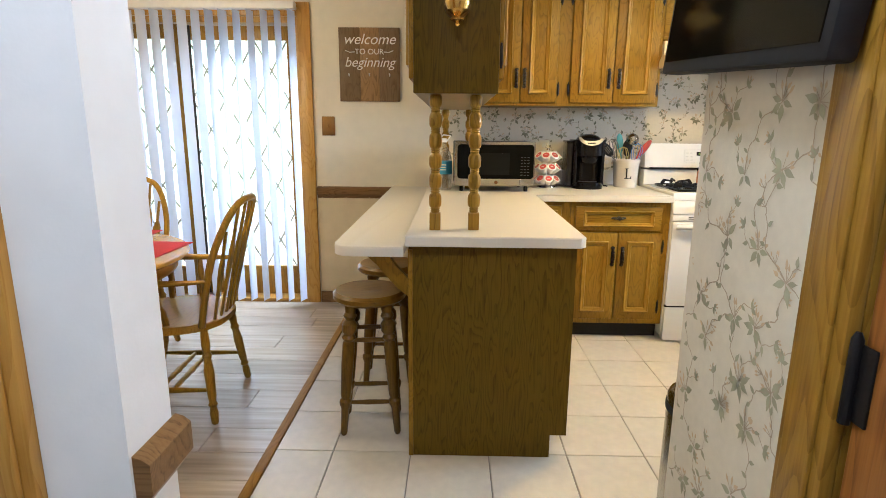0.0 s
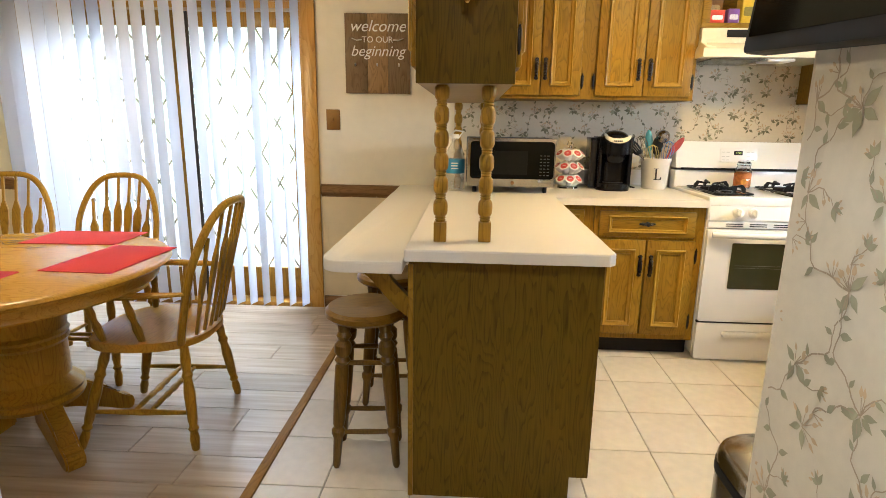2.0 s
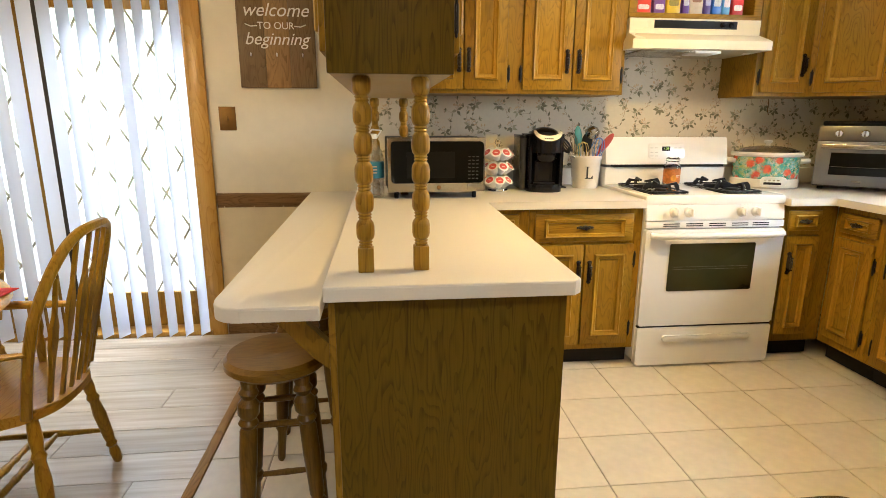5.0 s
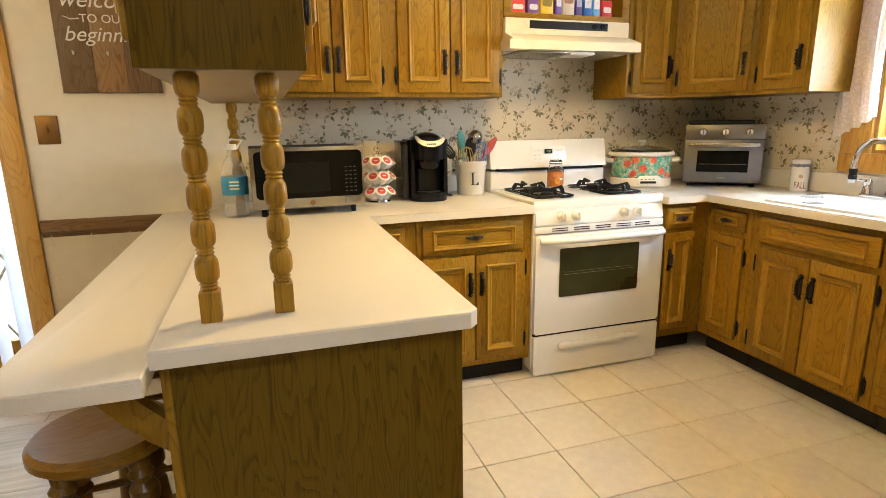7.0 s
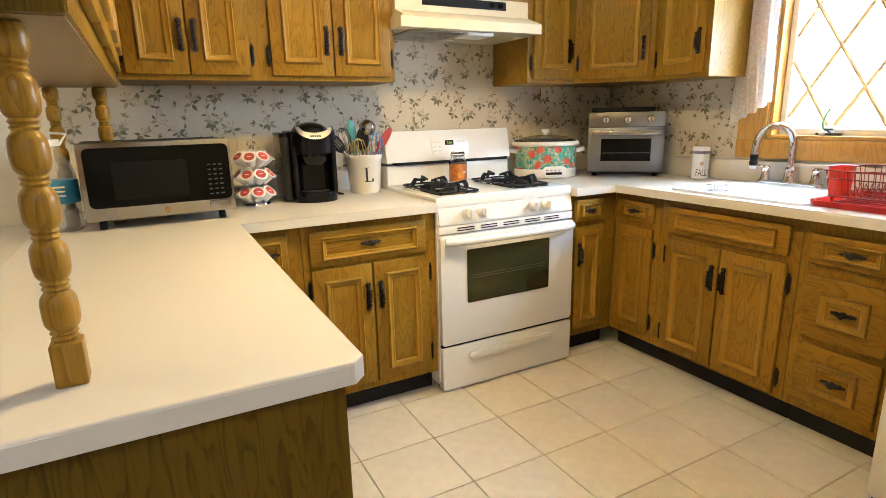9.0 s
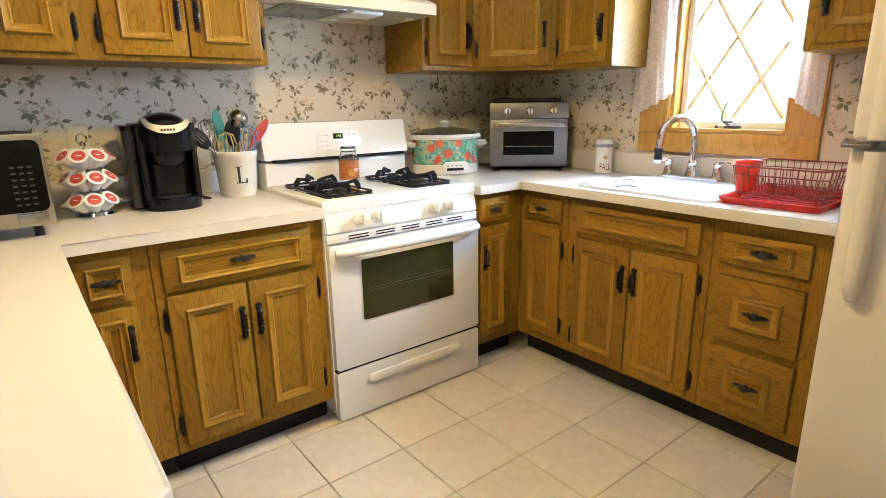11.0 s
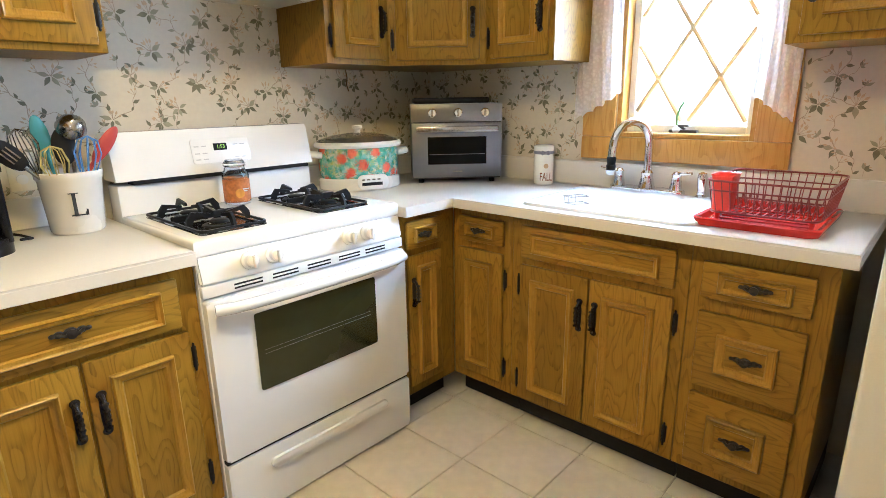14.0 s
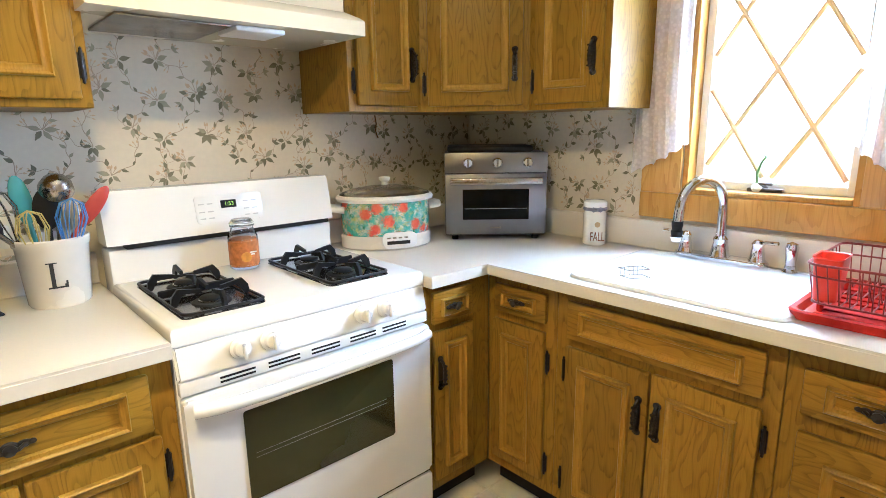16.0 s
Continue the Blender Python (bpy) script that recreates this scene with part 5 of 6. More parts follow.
# ---- stools ----
LEGP = [(0.010, 0.0), (0.015, 0.02), (0.018, 0.21), (0.026, 0.24), (0.027, 0.265), (0.019, 0.285), (0.023, 0.31), (0.027, 0.55), (0.026, 0.70), (0.021, 0.715), (0.031, 0.74), (0.022, 0.765), (0.032, 0.79), (0.033, 0.84), (0.020, 0.87), (0.030, 0.90), (0.022, 0.925), (0.026, 0.96), (0.020, 1.0)]
stool = thing("bar_stool", pose(-0.198, 2.455, 0, 0, 0, 5), "dark wooden bar stool with round seat under the bar", "stool", "bar stools")
bm = lathe(B(), [(0.10, 0.578), (0.140, 0.582), (0.153, 0.594), (0.153, 0.611), (0.141, 0.624), (0.09, 0.622), (0.0, 0.615)], seg=32)
part("seat", bm, WALNUT_X, stool)
cs = [(-1, -1), (1, -1), (1, 1), (-1, 1)]
for a, b in cs:
    part("leg", turned(B(), (a * 0.115, b * 0.092, 0), (a * 0.072, b * 0.072, 0.59), [(r * 0.97, s) for r, s in LEGP]), WALNUT, stool)


def leg_at(c, s):
    r = 0.115 + (0.072 - 0.115) * s
    return (c[0] * r, c[1] * (0.092 - 0.02 * s), 0.59 * s)


for k in range(4):
    p, q = cs[k], cs[(k + 1) % 4]
    for s in ((0.25, 0.72) if k % 2 == 0 else (0.36, 0.60)):
        part("stretcher", turned(B(), leg_at(p, s), leg_at(q, s), [(0.008, 0), (0.011, 0.5), (0.008, 1)], 10), WALNUT, stool)
copy_thing(stool, pose(-0.175, 2.93, 0, 0, 0, 3))

# ---- dining table ----
TX, TY = -1.66, 2.44
tb = thing("dining_table", pose(TX, TY, 0), "round honey oak pedestal dining table", "table")
prof = [(0.0, 0.718), (0.60, 0.718), (0.635, 0.722), (0.645, 0.730), (0.640, 0.738), (0.632, 0.742), (0.622, 0.7455), (0.0, 0.7455)]
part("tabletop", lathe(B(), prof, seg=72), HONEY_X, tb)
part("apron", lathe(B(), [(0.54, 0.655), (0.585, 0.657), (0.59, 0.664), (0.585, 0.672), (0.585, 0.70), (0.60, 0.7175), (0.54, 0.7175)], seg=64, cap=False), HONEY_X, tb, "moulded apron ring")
col = [(0.10, 0.17), (0.155, 0.18), (0.165, 0.20), (0.155, 0.215), (0.165, 0.235), (0.15, 0.25), (0.125, 0.28), (0.125, 0.42), (0.135, 0.435), (0.13, 0.45), (0.138, 0.465), (0.13, 0.48), (0.14, 0.56), (0.155, 0.60), (0.15, 0.615), (0.16, 0.63), (0.18, 0.66), (0.18, 0.717)]
part("column", lathe(B(), [(r * 1.08, z) for r, z in col], at=(0.10, 0.02, 0), seg=32), HONEY, tb, "turned pedestal column")
for k in range(4):
    bm = B()
    outline = [(0.10, 0.22), (0.22, 0.20), (0.32, 0.14), (0.38, 0.075), (0.43, 0.065), (0.45, 0.04), (0.44, 0.0), (0.40, 0.0), (0.37, 0.025), (0.28, 0.055), (0.18, 0.10), (0.10, 0.11)]
    lo = [bm.verts.new((x, -0.035, z)) for x, z in outline]
    hi = [bm.verts.new((x, 0.035, z)) for x, z in outline]
    bm.faces.new(lo)
    bm.faces.new(hi[::-1])
    n = len(lo)
    for i in range(n):
        bm.faces.new((lo[i], hi[i], hi[(i + 1) % n], lo[(i + 1) % n]))
    bmesh.ops.bevel(bm, geom=list(bm.edges), offset=0.008, segments=2, affect="EDGES")
    ob = part("foot", bm, HONEY, tb)
    ob.matrix_basis = pose(0.10, 0.02, 0, 0, 0, -34 + 90 * k) @ Matrix.Diagonal((0.8, 1, 1, 1))


def placemat(m):
    ob = thing("placemat", m, "red woven placemat on the dining table", "placemat", "placemats")
    bm = B()
    slab(bm, rounded(-0.215, 0.215, -0.142, 0.142, 0.006, 2), 0.0005, 0.003, 0.001, 1)
    part("cloth", bm, REDCLOTH, ob)
    for y in (-0.137, 0.135):
        part("hem", box(B(), -0.21, 0.21, y, y + 0.002, 0.003, 0.0036), REDCLOTH, ob)


for x, y, a in ((-1.235, 2.565, 88), (-1.60, 2.925, 3), (-1.64, 2.185, 2), (-2.03, 2.50, 90)):
    placemat(pose(x, y, 0.7458, 0, 0, a))

# ---- dining chairs ----
CLEG = [(0.011, 0.0), (0.016, 0.02), (0.019, 0.12), (0.014, 0.18), (0.021, 0.21), (0.015, 0.24), (0.019, 0.3), (0.022, 0.55), (0.016, 0.68), (0.022, 0.72), (0.016, 0.76), (0.020, 0.85), (0.016, 1.0)]
STRP = [(0.008, 0), (0.012, 0.2), (0.010, 0.3), (0.014, 0.36), (0.010, 0.41), (0.015, 0.5), (0.010, 0.59), (0.014, 0.64), (0.010, 0.7), (0.012, 0.8), (0.008, 1)]


def dining_chair(m, arms, label):
    """A Windsor chair: bow back with arrow spindles. It faces local +y."""
    ch = thing("dining_chair", m, label, "chair", "dining chairs")
    out = []
    for i in range(40):
        a = 2 * math.pi * i / 40
        x, y = math.cos(a), math.sin(a)
        x = math.copysign(abs(x) ** 0.72, x)
        y = math.copysign(abs(y) ** 0.80, y)
        out.append((x * (0.24 + 0.012 * y), y * 0.235 + 0.01))
    bm = slab(B(), out, 0.415, 0.45, 0.012, 3)
    for v in bm.verts:
        if v.co.z > 0.44:
            v.co.z -= 0.010 * max(0, 1 - (v.co.x / 0.2) ** 2)
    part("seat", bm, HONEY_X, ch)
    lg = {}
    for sx in (-1, 1):
        for sy in (-1, 1):
            a, b = (sx * 0.237, -0.205 if sy < 0 else 0.25, 0.0), (sx * 0.165, -0.16 if sy < 0 else 0.14, 0.418)
            lg[sx, sy] = (Vector(a), Vector(b))
            part("leg", turned(B(), a, b, CLEG), HONEY, ch)
    at = lambda k, s: lg[k][0].lerp(lg[k][1], s)
    for sx in (-1, 1):
        part("stretcher", turned(B(), at((sx, -1), 0.36), at((sx, 1), 0.36), [(0.008, 0), (0.014, 0.5), (0.008, 1)], 10), HONEY, ch)
    for s in (0.42, 0.58):
        a = at((-1, -1), 0.36).lerp(at((-1, 1), 0.36), s)
        b = at((1, -1), 0.36).lerp(at((1, 1), 0.36), s)
        part("stretcher", turned(B(), a, b, STRP, 12), HONEY, ch)

    def back(u, v):
        """A place on the leaning back: u across, v up from the seat."""
        return Vector((u, -0.150 - 0.26 * v - 0.065 * (1 - (u / 0.25) ** 2) * (1 - 0.3 * v), 0.45 + v))

    bow = []
    for i in range(33):
        s = i / 32
        a = math.pi * s
        u = -0.238 * math.copysign(abs(math.cos(a)) ** 0.62, math.cos(a)) if s not in (0.5,) else 0
        v = 0.54 * math.sin(a) ** 0.78
        bow.append(back(u * (0.86 + 0.14 * min(1, v / 0.3)), v - 0.01))
    part("bow", tube(B(), bow, 0.0155, 10), HONEY, ch, "bent bow back")
    for k in range(6):
        u = -0.155 + k * 0.062
        top = 0.54 * (1 - (abs(u) * 1.10 / 0.238) ** 2.4) ** 0.5
        bm = B()
        prof = [(0.006, 0.0), (0.007, 0.25), (0.011, 0.36), (0.020, 0.48), (0.0205, 0.62), (0.009, 0.70), (0.0055, 0.72), (0.0055, 1.0)]
        rows = []
        for hw, s in prof:
            p = back(u * (0.82 + 0.22 * s), s * top)
            th = 0.006
            rows.append([bm.verts.new(p + Vector(d)) for d in ((-hw, -th, 0), (hw, -th, 0), (hw, th, 0), (-hw, th, 0))])
        for a, b in zip(rows, rows[1:]):
            for i in range(4):
                bm.faces.new((a[i], a[(i + 1) % 4], b[(i + 1) % 4], b[i]))
        part("spindle", bm, HONEY, ch)
    if arms:
        for sx in (-1, 1):
            pts = [back(sx * 0.225, 0.20), (sx * 0.245, -0.1, 0.648), (sx * 0.262, 0.06, 0.645), (sx * 0.255, 0.17, 0.642)]
            bm = tube(B(), pts, [0.012, 0.02, 0.025, 0.022], 10)
            for v in bm.verts:
                v.co.z = 0.647 + (v.co.z - 0.647) * 0.6
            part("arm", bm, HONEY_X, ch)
            for y in (0.13, -0.02):
                part("arm_post", turned(B(), (sx * 0.20, y, 0.44), (sx * 0.255, y + 0.02, 0.64), [(0.012, 0), (0.017, 0.35), (0.011, 0.5), (0.016, 0.65), (0.011, 1)], 10), HONEY, ch)
    return ch


dining_chair(pose(-1.108, 2.645, 0, 0, 0, 93.5), True, "honey oak bow-back armchair pushed up to the table")
dining_chair(pose(-1.765, 3.17, 0, 0, 0, 180), True, "honey oak bow-back armchair before the blinds")
dining_chair(pose(-2.29, 3.12, 0, 0, 0, 196), False, "honey oak bow-back chair beside the table")
dining_chair(pose(-1.92, 1.84, 0, 0, 0, -18), False, "honey oak bow-back chair near the entry wall")

# ---- on the counters ----
mw = thing("microwave", pose(0.402, 3.62, CT) @ pose(0, 0, 0, 0, 0, 2), "stainless microwave with black door window", "microwave")
part("case", box(B(), -0.242, 0.242, 0.012, 0.36, 0.035, 0.302, 0.006), MATTBLACK, mw)
part("front", box(B(), -0.246, 0.246, -0.006, 0.012, 0.035, 0.304, 0.004), SATIN, mw, "brushed steel front")
bm = slab(B(), rounded(-0.229, 0.237, 0.080, 0.286, 0.02), 0, 0.004, 0.0015)
for v in bm.verts:
    v.co = Vector((v.co.x, -0.0065 - v.co.z, v.co.y))
part("door_glass", bm, GLASSBLACK, mw, "black glass door")
bm = B()
box(bm, -0.15, 0.09, -0.0115, -0.0105, 0.105, 0.235)
MESHWIN = mat("grey_mesh_window", (0.007, 0.007, 0.006), 0.4)
MESHWIN.node_tree.nodes["Principled BSDF"].inputs["Specular IOR Level"].default_value = 0.1
part("window", bm, MESHWIN, mw, "grey mesh window")
bm = B()
for r_ in range(7):
    for c_ in range(3):
        box(bm, 0.158 + c_ * 0.02, 0.170 + c_ * 0.02, -0.0115, -0.0105, 0.10 + r_ * 0.018, 0.105 + r_ * 0.018)
part("keypad", bm, mat("grey_key_print", (0.035, 0.035, 0.034), 0.5), mw, "grey key marks")
part("badge", lathe(B(), [(0.011, 0), (0.010, 0.002), (0.0, 0.002)], seg=18, m=pose(0.01, -0.006, 0.058, 90)), TRIM, mw)
part("button", box(B(), 0.155, 0.228, -0.0085, -0.006, 0.045, 0.075, 0.001), STEEL, mw, "door push button")
for x in (-0.2, 0.2):
    for y in (0.04, 0.32):
        part("foot", lathe(B(), [(0.012, 0), (0.012, 0.035)], at=(x, y, 0), seg=10), MATTBLACK, mw)

wb = thing("water_bottle", pose(0.085, 3.72, CT), "clear plastic water jug with blue label", "bottle")
part("body", lathe(B(), [(0.05, 0.0), (0.055, 0.006), (0.055, 0.05), (0.052, 0.055), (0.055, 0.06), (0.055, 0.19), (0.045, 0.235), (0.022, 0.27), (0.02, 0.30)], seg=24), BOTTLE, wb)
part("label", lathe(B(), [(0.0562, 0.10), (0.0562, 0.18)], seg=24, cap=False), mat("blue_label", (0.06, 0.34, 0.62), 0.4), wb, "sky blue label")
bm = B()
for z in (0.155, 0.14, 0.125):
    box(bm, -0.02, 0.02, -0.0572, -0.0566, z, z + 0.006)
part("label_print", bm, WHITEINK, wb)
part("cap", lathe(B(), [(0.022, 0.295), (0.022, 0.318), (0.0, 0.32)], seg=20), WHITEPL, wb)
part("loop", tube(B(), [(-0.012, 0, 0.29), (-0.035, 0, 0.31), (0.0, 0, 0.34), (0.045, 0, 0.335), (0.02, 0, 0.30)], 0.005, 8), WHITEPL, wb, "white carry loop")

pc = thing("pod_carousel", pose(0.775, 3.93, CT), "chrome carousel filled with red and white coffee pods", "coffee pods")
part("base", lathe(B(), [(0.058, 0), (0.062, 0.004), (0.06, 0.012), (0.0, 0.014)], seg=24), CHROME, pc)
part("stem", lathe(B(), [(0.005, 0.012), (0.005, 0.235), (0.012, 0.245), (0.008, 0.258), (0.0, 0.262)], seg=12), CHROME, pc)
PODRED = mat("pod_lid_red", (0.50, 0.075, 0.06), 0.4, vary=0.3, scale=80)
part("loop", tube(B(), [(0.016 * math.cos(a * math.pi / 8), 0, 0.268 + 0.018 * math.sin(a * math.pi / 8)) for a in range(16)], 0.0028, 8, True), CHROME, pc, "chrome carrying loop")
for lv, z in enumerate((0.052, 0.128, 0.204)):
    part("ring", tube(B(), [(0.055 * math.cos(a * math.pi / 12), 0.055 * math.sin(a * math.pi / 12), z - 0.005) for a in range(24)], 0.002, 6, True), CHROME, pc)
    for k in range(8):
        a = 2 * math.pi * (k + 0.3 * lv) / 8
        mm = Matrix.Rotation(a, 4, "Z") @ Matrix.Translation((0.062, 0, z)) @ Matrix.Rotation(radians(46), 4, "Y")
        pd = part("pod", lathe(B(), [(0.0, -0.034), (0.018, -0.033), (0.0245, 0.014), (0.030, 0.0155), (0.030, 0.018), (0.0, 0.0185)], seg=18, m=mm), WHITEPL, pc)
        part("lid", lathe(B(), [(0.0215, 0.0188), (0.0, 0.0194)], seg=18, m=mm), PODRED, pd, "red pod lid")
        part("print", box(B(), -0.0015, 0.0015, -0.009, 0.009, 0.0194, 0.0197), WHITEINK, pd).data.transform(mm)

km = thing("coffee_maker", pose(1.035, 3.885, CT) @ pose(0, 0, 0, 0, 0, -4), "black single-serve coffee maker with silver trim", "coffee maker")
part("body", slab(B(), rounded(-0.098, 0.098, 0.0, 0.25, 0.075, 8), 0.0, 0.27), PLASTIC, km)
for sx in (-1, 1):
    bm = slab(B(), rounded(sx * 0.086 - 0.012, sx * 0.086 + 0.012, -0.03, 0.10, 0.010, 4), 0.03, 0.25)
    part("side_wing", bm, PLASTIC, km)
part("drip_tray", slab(B(), rounded(-0.098, 0.098, -0.075, 0.10, 0.085, 8), 0.0, 0.045, 0.006), PLASTIC, km)
part("drip_grid", lathe(B(), [(0.062, 0.0455), (0.06, 0.048), (0.0, 0.048)], at=(0, 0.0, 0), seg=28), MATTBLACK, km)
hd = part("brew_head", slab(B(), rounded(-0.108, 0.108, -0.07, 0.25, 0.10, 10), 0.215, 0.315, 0.035, 5), PLASTIC, km)
part("spout", lathe(B(), [(0.05, 0.165), (0.062, 0.18), (0.066, 0.216)], at=(0, 0.0, 0), seg=28), PLASTIC, hd)
bm = B()
for v in bmesh.ops.create_uvsphere(bm, u_segments=28, v_segments=14, radius=1.0)["verts"]:
    v.co = Vector((v.co.x * 0.082, 0.055 + v.co.y * 0.105, 0.308 + v.co.z * 0.045))
part("lid", bm, PLASTIC, hd, "domed glossy lid")
ell = [(math.cos(radians(a)), math.sin(radians(a))) for a in range(176, 365, 9)]
bm = slab(B(), [(0.080 * x, 0.062 * y) for x, y in ell] + [(0.066 * x, 0.030 * y) for x, y in ell[::-1]], 0, 0.008, 0.002, 2)
FACE = pose(0, -0.050, 0.330, 60)
plate = part("lid_handle", bm, SATIN, hd, "silver crescent lid handle")
plate.data.transform(FACE)
bm = B()
for k in range(5):
    box(bm, -0.024 + k * 0.010, -0.017 + k * 0.010, -0.052, -0.043, 0.008, 0.0088)
part("badge", bm, INK, hd, "dark bars on the handle").data.transform(FACE)
bm = slab(B(), rounded(-0.142, -0.097, 0.0, 0.23, 0.022, 6), 0.012, 0.295, 0.006)
part("reservoir", bm, mat("smoky_tank", (0.018, 0.018, 0.021), 0.08, vary=0.1), km, "smoky water tank")
part("tank_lid", slab(B(), rounded(-0.144, -0.095, -0.003, 0.233, 0.022, 6), 0.295, 0.308, 0.005), PLASTIC, km, "black tank lid")
part("cable", tube(B(), [(0.08, 0.2, 0.02), (0.13, 0.16, 0.01), (0.15, 0.10, 0.008), (0.12, 0.08, 0.012)], 0.004, 8), MATTBLACK, km)

ck = thing("utensil_crock", pose(1.325, 4.025, CT) @ Matrix.Scale(1.13, 4), "cream stoneware crock with black letter holding utensils", "crock")
part("pot", lathe(B(), [(0.0, 0.0), (0.062, 0.0), (0.066, 0.006), (0.076, 0.145), (0.080, 0.15), (0.081, 0.165), (0.078, 0.168), (0.073, 0.16), (0.064, 0.02), (0.0, 0.016)], seg=32), CERAMIC, ck)
bm = B()
for x0, x1, z0, z1 in ((-0.0090, -0.0020, -0.023, 0.024), (-0.015, 0.004, 0.0235, 0.0255), (-0.015, 0.018, -0.0255, -0.0225), (0.0145, 0.018, -0.0226, -0.012), (0.012, 0.0146, -0.0226, -0.018)):
    box(bm, x0, x1, -0.0016, 0.001, z0, z1)
part("letter", bm, INK, ck, "black serif letter L").matrix_basis = pose(-0.010, -0.0745, 0.084, -4, 0, -6) @ Matrix.Diagonal((1.2, 1, 1.2, 1))
CK = (1.325, 4.025, CT)


def utensil(name, label, m):
    return thing(name, Matrix.Translation(CK) @ Matrix.Scale(1.13, 4) @ m, label, "utensil", "utensils in the crock")


def whisk(m, col, label):
    w = utensil("whisk", label, m)
    part("handle", tube(B(), [(0, 0, 0.03), (0, 0, 0.16)], 0.006, 8), STEEL, w)
    for k in range(5):
        a = math.pi * k / 5
        pts = [Vector((math.cos(a) * r, math.sin(a) * r, z)) for r, z in ((0.004, 0.15), (0.022, 0.19), (0.033, 0.235), (0.024, 0.27), (0, 0.282), (-0.024, 0.27), (-0.033, 0.235), (-0.022, 0.19), (-0.004, 0.15))]
        part("wire", tube(B(), pts, 0.0015, 6), col, w)


whisk(pose(-0.03, 0.0, 0.01, 0, -14, 0), STEEL, "steel balloon whisk in the crock")
whisk(pose(0.018, -0.03, -0.02, 4, 6, 0), mat("blue_silicone", (0.08, 0.22, 0.55), 0.4), "blue wire whisk in the crock")
whisk(pose(-0.012, -0.02, -0.04, 6, -6, 0), mat("olive_wire", (0.45, 0.36, 0.10), 0.4), "yellow wire whisk in the crock")
ld = utensil("ladle", "steel ladle standing in the crock", pose(0.01, 0.02, 0.02, 0, 4, 0))
part("handle", tube(B(), [(0, 0, 0.02), (0, 0.0, 0.24)], 0.005, 8), STEEL, ld)
part("bowl", lathe(B(), [(0.0, -0.036), (0.018, -0.032), (0.032, -0.018), (0.038, 0.004), (0.036, 0.004), (0.030, -0.016), (0.0, -0.033)], seg=24, m=pose(0, -0.012, 0.262, -128)), SATIN, ld)


def paddle(name, label, m, material, w=0.028, h=0.085):
    p = utensil(name, label, m)
    part("handle", tube(B(), [(0, 0, 0.02), (0, 0, 0.20)], 0.006, 8), material, p)
    bm = B()
    for v in bmesh.ops.create_uvsphere(bm, u_segments=14, v_segments=10, radius=1.0)["verts"]:
        v.co = Vector((v.co.x * w, v.co.y * 0.007, 0.19 + h * 0.5 + v.co.z * h * 0.6))
    part("blade", bm, material, p)


paddle("spoon", "red silicone spoon in the crock", pose(-0.048, -0.015, 0.04, 0, 37, 0), mat("dull_red_silicone", (0.36, 0.035, 0.02), 0.45), 0.019, 0.10)
paddle("spatula", "teal silicone spatula in the crock", pose(-0.01, 0.02, 0.02, 0, -8, 10), mat("teal_silicone", (0.05, 0.22, 0.23), 0.45), 0.022, 0.10)
paddle("serving_spoon", "black nylon serving spoon in the crock", pose(-0.005, 0.01, 0.0, 0, 2, 0), MATTBLACK, 0.03)
sf = utensil("slotted_spoon", "black slotted serving spoon leaning out", pose(0.026, -0.028, 0.045, 0, -41, 0))
part("handle", tube(B(), [(0, 0, 0.0), (0, 0, 0.19)], [0.004, 0.006], 8), STEEL, sf)
bm = B()
for v in bmesh.ops.create_uvsphere(bm, u_segments=16, v_segments=10, radius=1.0)["verts"]:
    v.co = Vector((v.co.x * 0.026, v.co.y * 0.008 + 0.006 * v.co.x * v.co.x, 0.232 + v.co.z * 0.05))
bowl = part("bowl", bm, MATTBLACK, sf, "black slotted bowl")
for x in (-0.010, 0.0, 0.010):
    part("slot", box(B(), x - 0.0018, x + 0.0018, -0.0085, -0.0060, 0.212, 0.252), STEEL, bowl)

jc = thing("candle_jar", pose(1.838, 3.975, 0.931), "glass jar candle with orange wax and autumn label", "candle")
part("glass", lathe(B(), [(0.0, 0.0), (0.044, 0.0), (0.048, 0.006), (0.048, 0.105), (0.038, 0.125), (0.036, 0.135), (0.033, 0.135), (0.035, 0.122), (0.0445, 0.103), (0.0445, 0.008), (0.0, 0.006)], seg=28), JARGLASS, jc)
part("wax", lathe(B(), [(0.0, 0.008), (0.0435, 0.008), (0.0435, 0.098), (0.0, 0.098)], seg=24), mat("orange_wax", (0.62, 0.20, 0.035), 0.5, vary=0.2, scale=30), jc, "orange wax")
part("stopper", lathe(B(), [(0.033, 0.136), (0.040, 0.140), (0.040, 0.15), (0.030, 0.163), (0.0, 0.165)], seg=24), JARGLASS, jc, "glass stopper")
bm = lathe(B(), [(0.0485, 0.014), (0.0485, 0.092)], seg=28, cap=False)
bmesh.ops.delete(bm, geom=[v for v in bm.verts if v.co.y > 0.012], context="VERTS")
lb = part("label", bm, mat("autumn_label", (0.50, 0.17, 0.035), 0.5, vary=0.5, scale=70), jc, "orange printed label")
part("motif", lathe(B(), [(0.017, 0.0), (0.0165, 0.001), (0.0, 0.0012)], seg=18, m=pose(-0.012, -0.0468, 0.042, 90, 0, -14)), mat("golden_print", (0.62, 0.28, 0.03), 0.5, vary=0.4, scale=60), lb, "round golden motif")
bm = B()
for z, w in ((0.055, 0.022), (0.048, 0.016)):
    box(bm, 0.0, w, -0.0497, -0.0487, z, z + 0.004)
part("print", bm, WHITEINK, lb)


